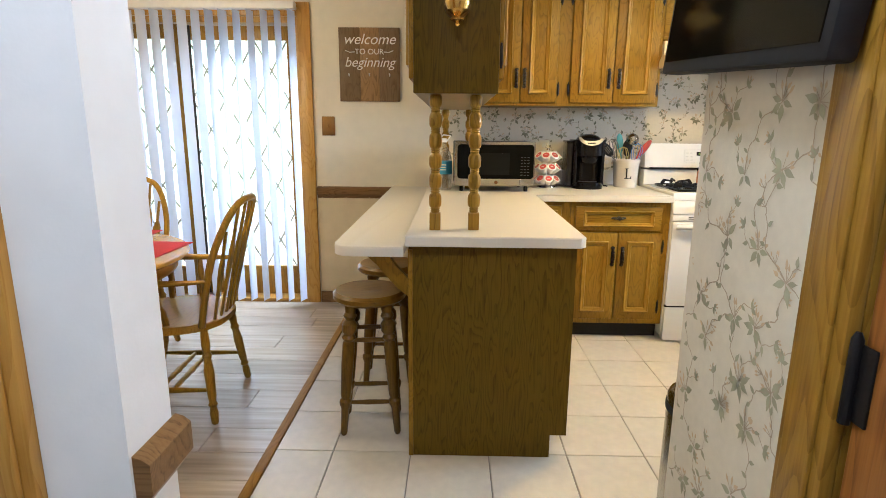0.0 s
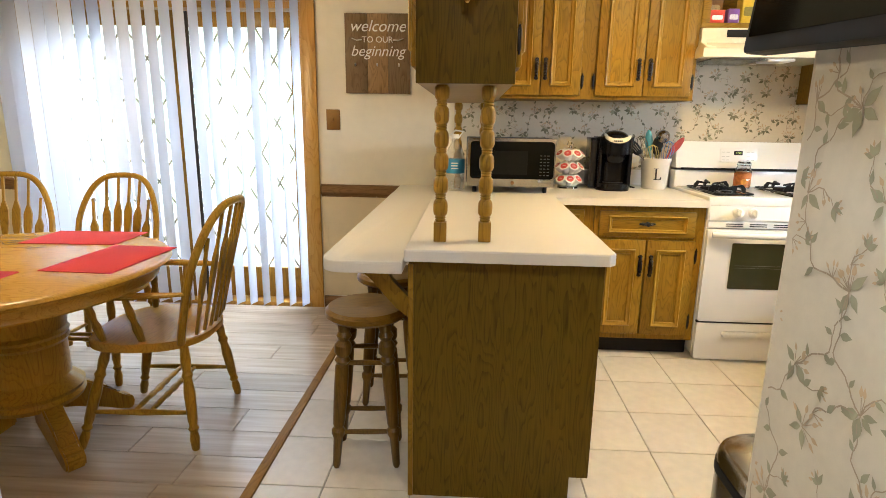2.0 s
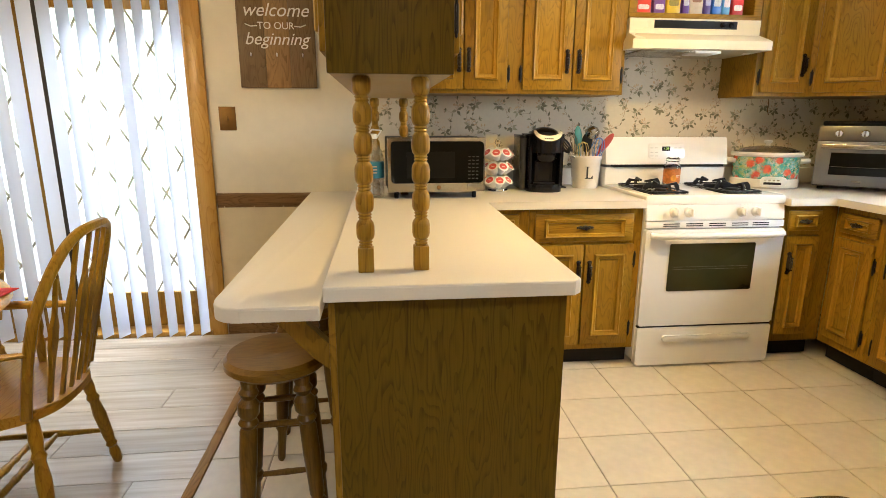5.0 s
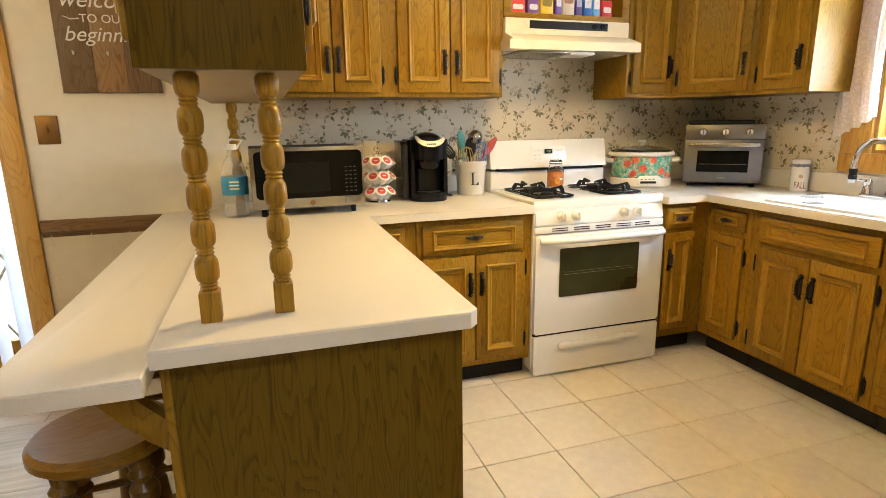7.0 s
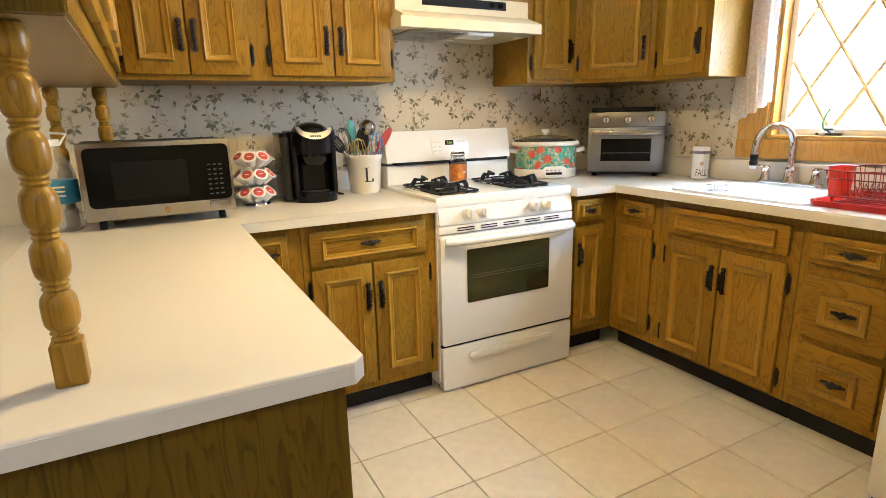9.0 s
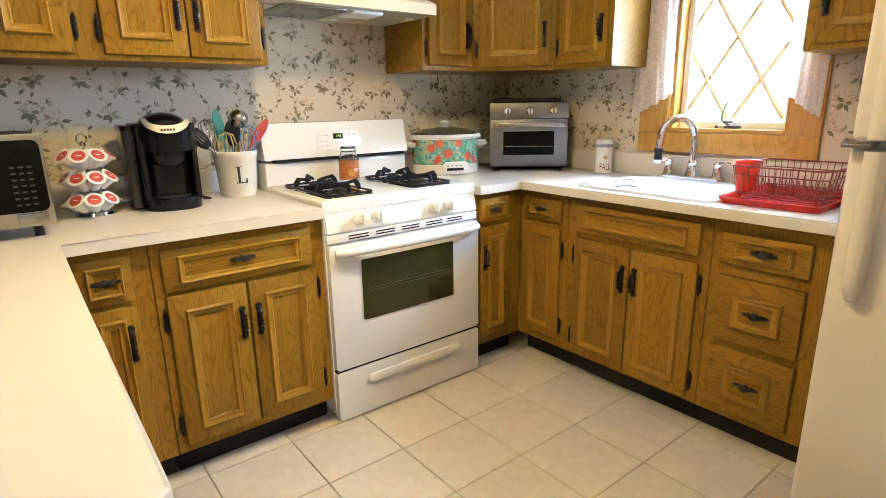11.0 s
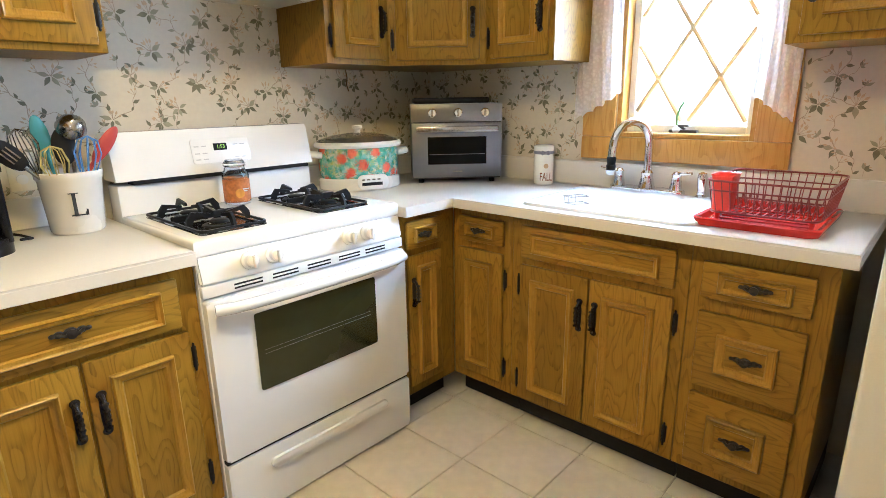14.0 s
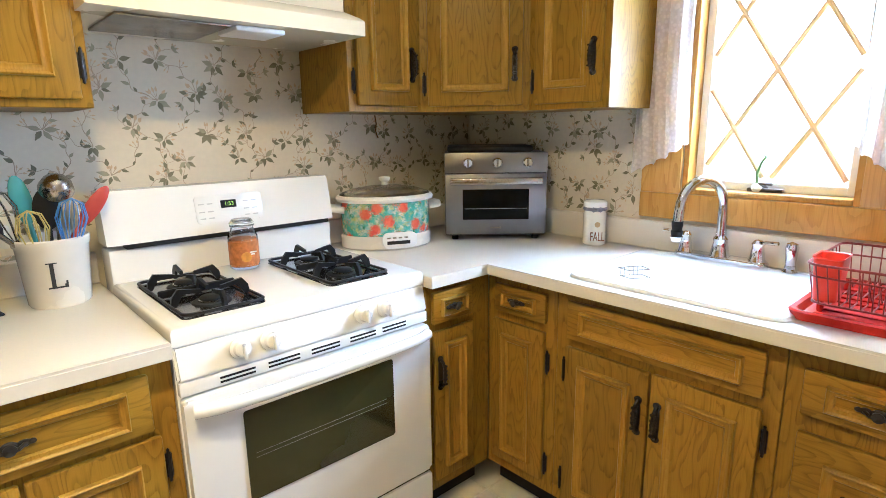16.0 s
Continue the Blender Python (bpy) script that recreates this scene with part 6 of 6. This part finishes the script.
def floral(name):
    m, n, l, p = nodes_of(name)
    co = n.new("ShaderNodeTexCoord")
    v1, v2 = n.new("ShaderNodeTexVoronoi"), n.new("ShaderNodeTexVoronoi")
    v1.inputs["Scale"].default_value, v2.inputs["Scale"].default_value = 21, 95
    nz = n.new("ShaderNodeTexNoise")
    nz.inputs["Scale"].default_value = 60
    mx0 = n.new("ShaderNodeMix")
    mx0.data_type, mx0.blend_type = "RGBA", "ADD"
    mx0.inputs["Factor"].default_value = 0.04
    l.new(co.outputs["Object"], mx0.inputs["A"])
    l.new(nz.outputs["Color"], mx0.inputs["B"])
    for x in (v1, v2):
        l.new(mx0.outputs["Result"], x.inputs["Vector"])
    ramp = n.new("ShaderNodeValToRGB")
    ramp.color_ramp.interpolation = "CONSTANT"
    e = ramp.color_ramp.elements
    e[0].color, e[1].position, e[1].color = (0.07, 0.33, 0.27, 1), 0.36, (0.12, 0.42, 0.35, 1)
    for pos, c in ((0.54, (0.42, 0.46, 0.16, 1)), (0.66, (0.66, 0.62, 0.48, 1)), (0.82, (0.30, 0.52, 0.55, 1)), (0.90, (0.03, 0.16, 0.08, 1))):
        q = e.new(pos)
        q.color = c
    sep = n.new("ShaderNodeSeparateColor")
    l.new(v2.outputs["Color"], sep.inputs[0])
    l.new(sep.outputs[0], ramp.inputs[0])
    red = n.new("ShaderNodeValToRGB")
    r = red.color_ramp.elements
    r[0].position, r[0].color, r[1].position, r[1].color = 0.0, (0.75, 0.20, 0.10, 1), 1.0, (0.50, 0.04, 0.03, 1)
    l.new(sep.outputs[1], red.inputs[0])
    cut = n.new("ShaderNodeMath")
    cut.operation, cut.inputs[1].default_value = "LESS_THAN", 0.42
    l.new(v1.outputs["Distance"], cut.inputs[0])
    mx = n.new("ShaderNodeMix")
    mx.data_type = "RGBA"
    l.new(cut.outputs[0], mx.inputs["Factor"])
    l.new(ramp.outputs[0], mx.inputs["A"])
    l.new(red.outputs[0], mx.inputs["B"])
    l.new(mx.outputs["Result"], p.inputs["Base Color"])
    p.inputs["Roughness"].default_value = 0.25
    return m


cp = thing("slow_cooker", pose(2.45, 4.005, CT) @ pose(0, 0, 0, 0, 0, -24) @ Matrix.Scale(1.15, 4), "oval slow cooker with teal floral print and glass lid", "slow cooker")
OV = Matrix.Diagonal((1.30, 0.92, 1, 1))
part("base", lathe(B(), [(0.0, 0.006), (0.118, 0.0), (0.124, 0.006), (0.124, 0.042), (0.12, 0.048), (0.0, 0.048)], seg=40, m=OV), CERAMIC, cp, "cream base")
part("body", lathe(B(), [(0.117, 0.048), (0.121, 0.075), (0.121, 0.145), (0.119, 0.16)], seg=40, m=OV), floral("teal_floral_print"), cp, "teal floral printed body")
part("rim", lathe(B(), [(0.119, 0.16), (0.130, 0.163), (0.133, 0.172), (0.128, 0.182), (0.112, 0.182)], seg=40, m=OV), WHITEPL, cp, "white rim")
ld2 = part("lid", lathe(B(), [(0.124, 0.183), (0.118, 0.190), (0.08, 0.206), (0.03, 0.214), (0.0, 0.215)], seg=36, m=OV), clear("smoky_glass_lid", (0.85, 0.83, 0.80), 0.03, 1.15), cp, "glass lid")
part("lid_knob", lathe(B(), [(0.012, 0.213), (0.010, 0.223), (0.02, 0.232), (0.02, 0.24), (0.0, 0.243)], seg=18), WHITEPL, ld2, "white lid knob")
for sx in (-1, 1):
    part("handle", tube(B(), [(sx * 0.15, -0.03, 0.135), (sx * 0.19, -0.025, 0.14), (sx * 0.195, 0.0, 0.14), (sx * 0.19, 0.025, 0.14), (sx * 0.15, 0.03, 0.135)], 0.012, 10), WHITEPL, cp, "white side handle")
bm = slab(B(), rounded(-0.06, 0.06, 0.008, 0.062, 0.02), 0, 0.008, 0.003)
for v in bm.verts:
    v.co = Vector((v.co.x + 0.02, -0.1155 - v.co.z, v.co.y))
pn2 = part("control_panel", bm, WHITEPL, cp)
part("display", box(B(), -0.025, 0.055, -0.1248, -0.1238, 0.022, 0.034), MATTBLACK, pn2)
bm = B()
for k in range(4):
    box(bm, -0.025 + k * 0.02, -0.013 + k * 0.02, -0.1248, -0.1238, 0.042, 0.047)
part("button_marks", bm, STEEL, pn2)

to = thing("toaster_oven", pose(2.825, 3.74, CT) @ pose(0, 0, 0, 0, 0, -43), "brushed steel toaster oven in the counter corner", "toaster oven")
part("case", box(B(), -0.212, 0.212, 0.008, 0.30, 0.018, 0.365, 0.008), mat("grey_steel_case", (0.07, 0.066, 0.062), 0.4, 0.7, vary=0.1), to)
part("control_face", box(B(), -0.212, 0.212, -0.004, 0.008, 0.283, 0.365, 0.003), mat("warm_steel", (0.22, 0.205, 0.18), 0.34, 1.0, vary=0.06), to)
DULL = mat("soft_steel", (0.23, 0.23, 0.24), 0.36, 1.0, vary=0.05)
od2 = part("door", box(B(), -0.210, 0.210, -0.006, 0.008, 0.026, 0.278, 0.003), DULL, to, "steel oven door")
part("window", box(B(), -0.138, 0.138, -0.0085, -0.006, 0.088, 0.215, 0.001), GLASSBLACK, od2, "dark door window")
part("rack", tube(B(), [(-0.13, -0.0092, 0.135), (0.13, -0.0092, 0.135)], 0.0018, 6), STEEL, od2)
bm = box(B(), -0.19, 0.19, -0.040, -0.022, 0.236, 0.264, 0.005)
box(bm, -0.18, -0.165, -0.03, -0.006, 0.24, 0.258)
box(bm, 0.165, 0.18, -0.03, -0.006, 0.24, 0.258)
part("handle", bm, STEEL, od2, "steel bar handle")
part("badge", box(B(), -0.022, 0.022, -0.0072, -0.006, 0.050, 0.057), STEEL, od2)
for x in (-0.115, 0.005, 0.13):
    k = part("knob", lathe(B(), [(0.022, 0), (0.020, 0.014), (0.016, 0.018), (0.0, 0.018)], seg=22, m=pose(x, -0.004, 0.324, 90)), CHROME, to, "steel dial")
    part("grip", box(B(), x - 0.004, x + 0.004, -0.027, -0.02, 0.308, 0.340, 0.001), STEEL, k)
part("pad", box(B(), -0.20, 0.155, 0.015, 0.28, 0.365, 0.392, 0.010, 3), MATTBLACK, to, "black folded mat on top")
for x in (-0.17, 0.17):
    for y in (0.03, 0.27):
        part("foot", lathe(B(), [(0.014, 0), (0.014, 0.02)], at=(x, y, 0), seg=10), MATTBLACK, to)

cn = thing("canister", pose(3.04, 3.40, CT), "white ceramic canister with ribbon and brown lettering", "canister")
part("body", lathe(B(), [(0.0, 0.0), (0.042, 0.0), (0.045, 0.004), (0.045, 0.125), (0.04, 0.14), (0.04, 0.148), (0.046, 0.153), (0.046, 0.172), (0.038, 0.178), (0.0, 0.18)], seg=28), PORCELAIN, cn)
part("ribbon", lathe(B(), [(0.0425, 0.137), (0.047, 0.14), (0.047, 0.148), (0.043, 0.151)], seg=28, cap=False), mat("grey_ribbon", (0.25, 0.26, 0.34), 0.7, vary=0.3, scale=90), cn, "grey checked ribbon")
for sx in (-1, 1):
    part("bow", tube(B(), [(0, 0, 0), (0.014, 0, 0.008), (0.024, 0, 0), (0.014, 0, -0.008), (0, 0, 0)], 0.003, 6), bpy.data.materials["grey_ribbon"], cn).matrix_basis = Matrix.Translation((-0.034, -0.03, 0.144)) @ pose(0, 0, 0, 0, 0, -45 + (0 if sx > 0 else 180))
BROWNINK = mat("brown_print", (0.22, 0.08, 0.04), 0.5)
text("FALL", 0.052, pose(-0.0315, -0.0335, 0.035, 90, 0, -45) @ Matrix.Diagonal((0.52, 1, 1, 1)), BROWNINK, cn, "lettering", 0.001)
part("motif", lathe(B(), [(0.011, 0), (0.0, 0.001)], seg=12, m=Matrix.Translation((-0.031, -0.033, 0.085)) @ pose(0, 0, 0, 90, 0, -45)), PETAL, cn)

# ---- sink ----
sk = thing("sink", pose(2.775, 2.875, CT), "white porcelain drop-in sink with raised rim", "sink")
bm = B()
rim = []
levels = ((0.0, 0.0, 0.001, 0.05), (0.004, 0.004, 0.010, 0.05), (0.014, 0.014, 0.012, 0.045), (0.036, 0.036, 0.009, 0.04), (0.048, 0.048, -0.0005, 0.04), (0.048, 0.048, 0.0008, 0.04))
for ix, iy, z, r_ in levels:
    ring = [bm.verts.new((x, y, z)) for x, y in rounded(-0.235 + ix, 0.275 - (ix if ix < 0.03 else ix * 3.2), -0.315 + iy, 0.315 - iy, r_, 5)]
    rim.append(ring)
for a, b in zip(rim, rim[1:]):
    n = len(a)
    for i in range(n):
        bm.faces.new((a[i], a[(i + 1) % n], b[(i + 1) % n], b[i]))
inner = [v.co.copy() for v in rim[-1]]
part("rim", bm, PORCELAIN, sk)
bm = B()
bm.faces.new([bm.verts.new(c) for c in inner])
part("basin", bm, PORCELAIN, sk, "white porcelain basin")
bm = B()
for z, s in ((0.0015, 1.0), (0.03, 1.1)):
    tube(bm, [(-0.13 * s + 0.02, 0.19, z), (-0.05 * s, 0.15, z), (-0.07 * s, 0.11, z), (-0.14 * s + 0.02, 0.15, z)], 0.0015, 6, True)
for k in range(5):
    tube(bm, [(-0.11 + 0.012 * k, 0.188 - 0.008 * k, 0.0015), (-0.115 + 0.013 * k, 0.19 - 0.008 * k, 0.03)], 0.0012, 6)
tagged(part("sponge_basket", bm, STEEL, None), "small chrome wire basket in the sink", "basket").matrix_world = pose(2.775, 2.875, CT)

fc = thing("faucet", pose(3.045, 2.915, CT - 0.001) @ Matrix.Scale(1.12, 4), "chrome gooseneck faucet with two lever handles", "faucet")
part("deck_plate", slab(B(), rounded(-0.03, 0.03, -0.135, 0.135, 0.028), 0.010, 0.026, 0.006), CHROME, fc)
part("spout_base", lathe(B(), [(0.03, 0.024), (0.026, 0.04), (0.02, 0.07), (0.022, 0.078), (0.014, 0.088)], seg=22), CHROME, fc)
arc = [(0, 0, 0.08), (0, 0, 0.17)] + [(-0.085 + 0.085 * math.cos(radians(a)), 0.03 * (1 - math.cos(radians(a))) * 0.5, 0.175 + 0.085 * math.sin(radians(a))) for a in range(0, 181, 15)] + [(-0.172, 0.032, 0.14)]
SWING = Matrix.Rotation(radians(-10), 4, "Z")
part("spout", tube(B(), arc, 0.0145, 14), CHROME, fc, "high curved spout").data.transform(SWING)
part("aerator", lathe(B(), [(0.015, 0.100), (0.017, 0.115), (0.014, 0.12), (0.016, 0.135), (0.016, 0.145)], at=(-0.172, 0.032, 0), seg=16), MATTBLACK, fc, "black aerator").data.transform(SWING)
part("nozzle", lathe(B(), [(0.013, 0.085), (0.018, 0.10)], at=(-0.172, 0.032, 0), seg=16), CHROME, fc).data.transform(SWING)
for s in (-1, 1):
    b = part("handle_base", lathe(B(), [(0.024, 0.024), (0.02, 0.04), (0.016, 0.07), (0.018, 0.078), (0.010, 0.088), (0, 0.09)], at=(0, s * 0.105, 0), seg=20), CHROME, fc)
    part("lever", tube(B(), [(0, s * 0.105, 0.08), (-0.02, s * 0.13, 0.086), (-0.03, s * 0.165, 0.09)], [0.007, 0.006, 0.005], 10), CHROME, b)
sp = thing("side_sprayer", pose(3.04, 2.70, CT + 0.0005), "chrome side sprayer beside the faucet", "sprayer")
part("holder", lathe(B(), [(0.024, 0.0), (0.022, 0.012), (0.016, 0.02), (0.016, 0.03)], seg=18), CHROME, sp)
part("head", lathe(B(), [(0.014, 0.03), (0.017, 0.06), (0.019, 0.085), (0.016, 0.10), (0.0, 0.106)], seg=18), CHROME, sp)

# dish rack
tr = thing("drip_tray", pose(2.79, 2.418, CT + 0.0005), "red plastic drip tray under the dish rack", "tray")
bm = B()
rows = []
for ins, z in ((0.008, 0.0), (0.0, 0.022), (0.004, 0.026), (0.014, 0.024), (0.024, 0.008)):
    rows.append([bm.verts.new((x, y, z)) for x, y in rounded(-0.20 + ins, 0.21 - ins, -0.175 + ins, 0.165 - ins, 0.03, 5)])
for a, b in zip(rows, rows[1:]):
    n = len(a)
    for i in range(n):
        bm.faces.new((a[i], a[(i + 1) % n], b[(i + 1) % n], b[i]))
bm.faces.new(rows[-1])
bm.faces.new(rows[0][::-1])
part("basin", bm, REDPL, tr)
for k in range(7):
    x = -0.14 + k * 0.048
    part("rib", box(B(), x, x + 0.012, -0.13, 0.12, 0.0078, 0.013, 0.002, 1), REDPL, tr)

rk = thing("dish_rack", pose(2.80, 2.418, CT), "red coated wire dish rack", "dish rack")
X0, X1, Y0, Y1 = -0.155, 0.155, -0.16, 0.13
top = [(x * 1.13, y * 1.10, 0.135) for x, y in rounded(X0, X1, Y0, Y1, 0.03, 4)]
low = [(x, y, 0.038) for x, y in rounded(X0, X1, Y0, Y1, 0.03, 4)]
part("top_wire", tube(B(), top, 0.0032, 8, True), REDWIRE, rk)
part("low_wire", tube(B(), low, 0.0030, 8, True), REDWIRE, rk)
part("middle_wire", tube(B(), [(a[0] * 0.65 + b[0] * 0.35, a[1] * 0.65 + b[1] * 0.35, 0.105) for a, b in zip(top, low)], 0.0025, 8, True), REDWIRE, rk)
for k in range(13):
    y = Y0 + 0.02 + (Y1 - Y0 - 0.04) * k / 12
    for sx, xx in ((-1, X0), (1, X1)):
        part("side_wire", tube(B(), [(xx, y, 0.038), (xx * 1.13, y * 1.10, 0.135)], 0.0016, 6), REDWIRE, rk)
    part("floor_wire", tube(B(), [(X0, y, 0.038), (-0.08, y, 0.036), (-0.06, y + 0.004, 0.07), (-0.04, y, 0.036), (0.04, y, 0.036), (0.06, y + 0.004, 0.07), (0.08, y, 0.036), (X1, y, 0.038)], 0.0016, 6), REDWIRE, rk)
for k in range(9):
    x = X0 + 0.03 + (X1 - X0 - 0.06) * k / 8
    for yy in (Y0, Y1):
        part("end_wire", tube(B(), [(x, yy, 0.038), (x * 1.13, yy * 1.10, 0.135)], 0.0016, 6), REDWIRE, rk)
for x in (X0 + 0.02, X1 - 0.02):
    for y in (Y0 + 0.02, Y1 - 0.02):
        part("foot", lathe(B(), [(0.006, 0.0135), (0.008, 0.03), (0.006, 0.04)], at=(x, y, 0), seg=10), REDPL, rk)
cu_ = thing("cutlery_cup", pose(2.695, 2.523, CT + 0.041) @ Matrix.Scale(0.9, 4), "red plastic cutlery cup inside the dish rack", "cup")
bm = B()
rows = []
for s, z in ((0.78, 0.0), (1.0, 0.115), (1.06, 0.118), (1.06, 0.122), (0.96, 0.12), (0.74, 0.004)):
    rows.append([bm.verts.new((x * s, y * s, z)) for x, y in rounded(-0.05, 0.05, -0.035, 0.035, 0.015, 4)])
for a, b in zip(rows, rows[1:]):
    n = len(a)
    for i in range(n):
        bm.faces.new((a[i], a[(i + 1) % n], b[(i + 1) % n], b[i]))
bm.faces.new(rows[-1])
bm.faces.new(rows[0][::-1])
part("cup", bm, mat("bright_red_plastic", (0.70, 0.05, 0.02), 0.3, coat=0.2, vary=0.05), cu_)

# garlic sprout on the sill
gs = thing("sprouting_garlic", pose(XR + 0.035, 2.86, WZ0 + 0.0205), "sprouting white garlic bulb on the window sill", "garlic")
part("bulb", lathe(B(), [(0.0, 0.0), (0.012, 0.002), (0.018, 0.012), (0.012, 0.024), (0.004, 0.032)], seg=14), PORCELAIN, gs)
part("sprout", tube(B(), [(0, 0, 0.03), (0, 0.003, 0.06), (0, -0.008, 0.10), (0, -0.02, 0.118), (0, -0.012, 0.125)], [0.005, 0.005, 0.004, 0.004, 0.002], 8), mat("sprout_green", (0.12, 0.26, 0.05), 0.5), gs, "green sprout")

# ---- packets on the open shelf ----
def packet(x, w, d, h, col, patch, label, y=0.10):
    ob = thing("packet", pose(x, UF + y, 1.8622), label, "packet", "packets on the open shelf")
    bm = box(B(), -w / 2, w / 2, 0, d, 0, h, 0.006, 2)
    part("pack", bm, mat("packet_" + label.split()[0] + str(len(bpy.data.materials)), col, 0.35, vary=0.15, scale=40), ob)
    bm = slab(B(), rounded(-w * 0.36, w * 0.36, h * 0.3, h * 0.62, min(w, h) * 0.12), 0, 0.001)
    for v in bm.verts:
        v.co = Vector((v.co.x, -0.0003 - v.co.z, v.co.y))
    part("print", bm, mat("print" + str(len(bpy.data.materials)), patch, 0.5, vary=0.3, scale=90), ob)


packet(1.545, 0.085, 0.10, 0.075, (0.62, 0.05, 0.02), (0.8, 0.75, 0.7), "red and white snack packet", 0.04)
packet(1.560, 0.12, 0.09, 0.20, (0.30, 0.16, 0.06), (0.6, 0.5, 0.3), "brown paper packet on the shelf", 0.16)
packet(1.640, 0.065, 0.09, 0.085, (0.20, 0.08, 0.30), (0.75, 0.72, 0.78), "purple snack packet on the shelf", 0.05)
packet(1.720, 0.078, 0.08, 0.15, (0.72, 0.50, 0.02), (0.25, 0.2, 0.02), "yellow packet on the shelf", 0.05)
packet(1.790, 0.04, 0.10, 0.16, (0.14, 0.06, 0.30), (0.6, 0.6, 0.7), "purple carton on the shelf", 0.05)
packet(1.850, 0.075, 0.08, 0.22, (0.58, 0.50, 0.36), (0.30, 0.15, 0.08), "beige carton on the shelf", 0.05)
packet(1.915, 0.04, 0.10, 0.17, (0.10, 0.07, 0.28), (0.4, 0.4, 0.6), "dark purple carton on the shelf", 0.05)
packet(1.970, 0.055, 0.08, 0.16, (0.02, 0.13, 0.48), (0.7, 0.75, 0.8), "blue carton on the shelf", 0.05)
packet(2.025, 0.045, 0.08, 0.15, (0.10, 0.38, 0.72), (0.8, 0.8, 0.85), "sky blue carton on the shelf", 0.05)
packet(2.085, 0.065, 0.08, 0.09, (0.60, 0.04, 0.04), (0.8, 0.78, 0.74), "red and white packet on the shelf", 0.04)

# ---- ceiling lights ----
GLOWGLASS = glow("lit_opal_glass", (1.0, 0.86, 0.66), 3.0)


def dome(x, y):
    ob = thing("ceiling_light", pose(x, y, EXT), "round opal glass ceiling light", "lamp", "ceiling lights")
    part("pan", lathe(B(), [(0.16, 0.0), (0.165, -0.02), (0.15, -0.03), (0.0, -0.03)], seg=32), WHITEPL, ob)
    o = part("shade", lathe(B(), [(0.145, -0.031), (0.14, -0.09), (0.11, -0.15), (0.05, -0.178), (0.0, -0.184)], seg=32), GLOWGLASS, ob, "glowing opal shade")
    o.visible_shadow = True


dome(KITCHEN_LIGHT[0], KITCHEN_LIGHT[1])
dome(HALL_LIGHT[0], HALL_LIGHT[1])

# ---- floor pieces ----
bm = box(B(), -0.1555, 0.1555, -0.1555, 0.1555, -0.012, 0.0, 0.0025, 2)
me_tile = bpy.data.meshes.new("tile")
bm.to_mesh(me_tile)
bm.free()
me_tile.materials.append(TILE)
bm = box(B(), -0.076, 0.1555, -0.1555, 0.1555, -0.012, 0.0, 0.0025, 2)  # the column cut at the wooden strip
me_cut = bpy.data.meshes.new("tile")
bm.to_mesh(me_cut)
bm.free()
me_cut.materials.append(TILE)
for i in range(-9, 3):
    for k in range(-15, 4):
        x, y = 2.20 + 0.3155 * (i + 0.5), 3.18 + 0.3155 * (k + 0.5)
        if x < -0.6 or y > 4.2 or y < -1.3 or (y < 1.1 and x > 0.7) or (y < 0.8 and x < -0.4):
            continue
        if y > 4.04:
            continue
        t = new("tile", me_cut if x < -0.4 else me_tile)
        t.parent = floor
        t.location = (x, y, random.uniform(-0.0006, 0.0004))
bm = box(B(), -0.6096, 0.6096, -0.0900, 0.0900, -0.012, 0.0, 0.0015, 1)
me_plank = bpy.data.meshes.new("plank")
bm.to_mesh(me_plank)
bm.free()
me_plank.materials.append(PLANK)
for j in range(19):
    y = 4.20 - 0.0905 - j * 0.181
    off = random.uniform(0, 1.2)
    for k in range(5):
        x = -0.60 + off - k * 1.2205
        if x + 0.61 < -3.74:
            continue
        if x - 0.61 < -3.75:  # cut the board at the side wall
            part("plank", box(B(), -3.749, x + 0.6096, y - 0.09, y + 0.09, -0.012, 0.0, 0.0015, 1), PLANK, floor)
            continue
        if x + 0.61 > -0.57:  # cut the board at the strip
            if x - 0.6085 > -0.58:
                continue
            bm = box(B(), x - 0.6085, -0.575, y - 0.0895, y + 0.0895, -0.012, 0.0, 0.0015, 1)
            part("plank", bm, PLANK, floor)
            continue
        p = new("plank", me_plank)
        p.parent = floor
        p.location = (x, y, 0)
for i in range(-9, 3):  # the cut row along the back wall
    x = 2.20 + 0.3155 * (i + 0.5)
    if x > -0.6:
        part("tile", box(B(), x - (0.1555 if x > -0.4 else 0.076), x + 0.1555, 4.1275, 4.199, -0.012, 0.0, 0.0025, 2), TILE, floor)
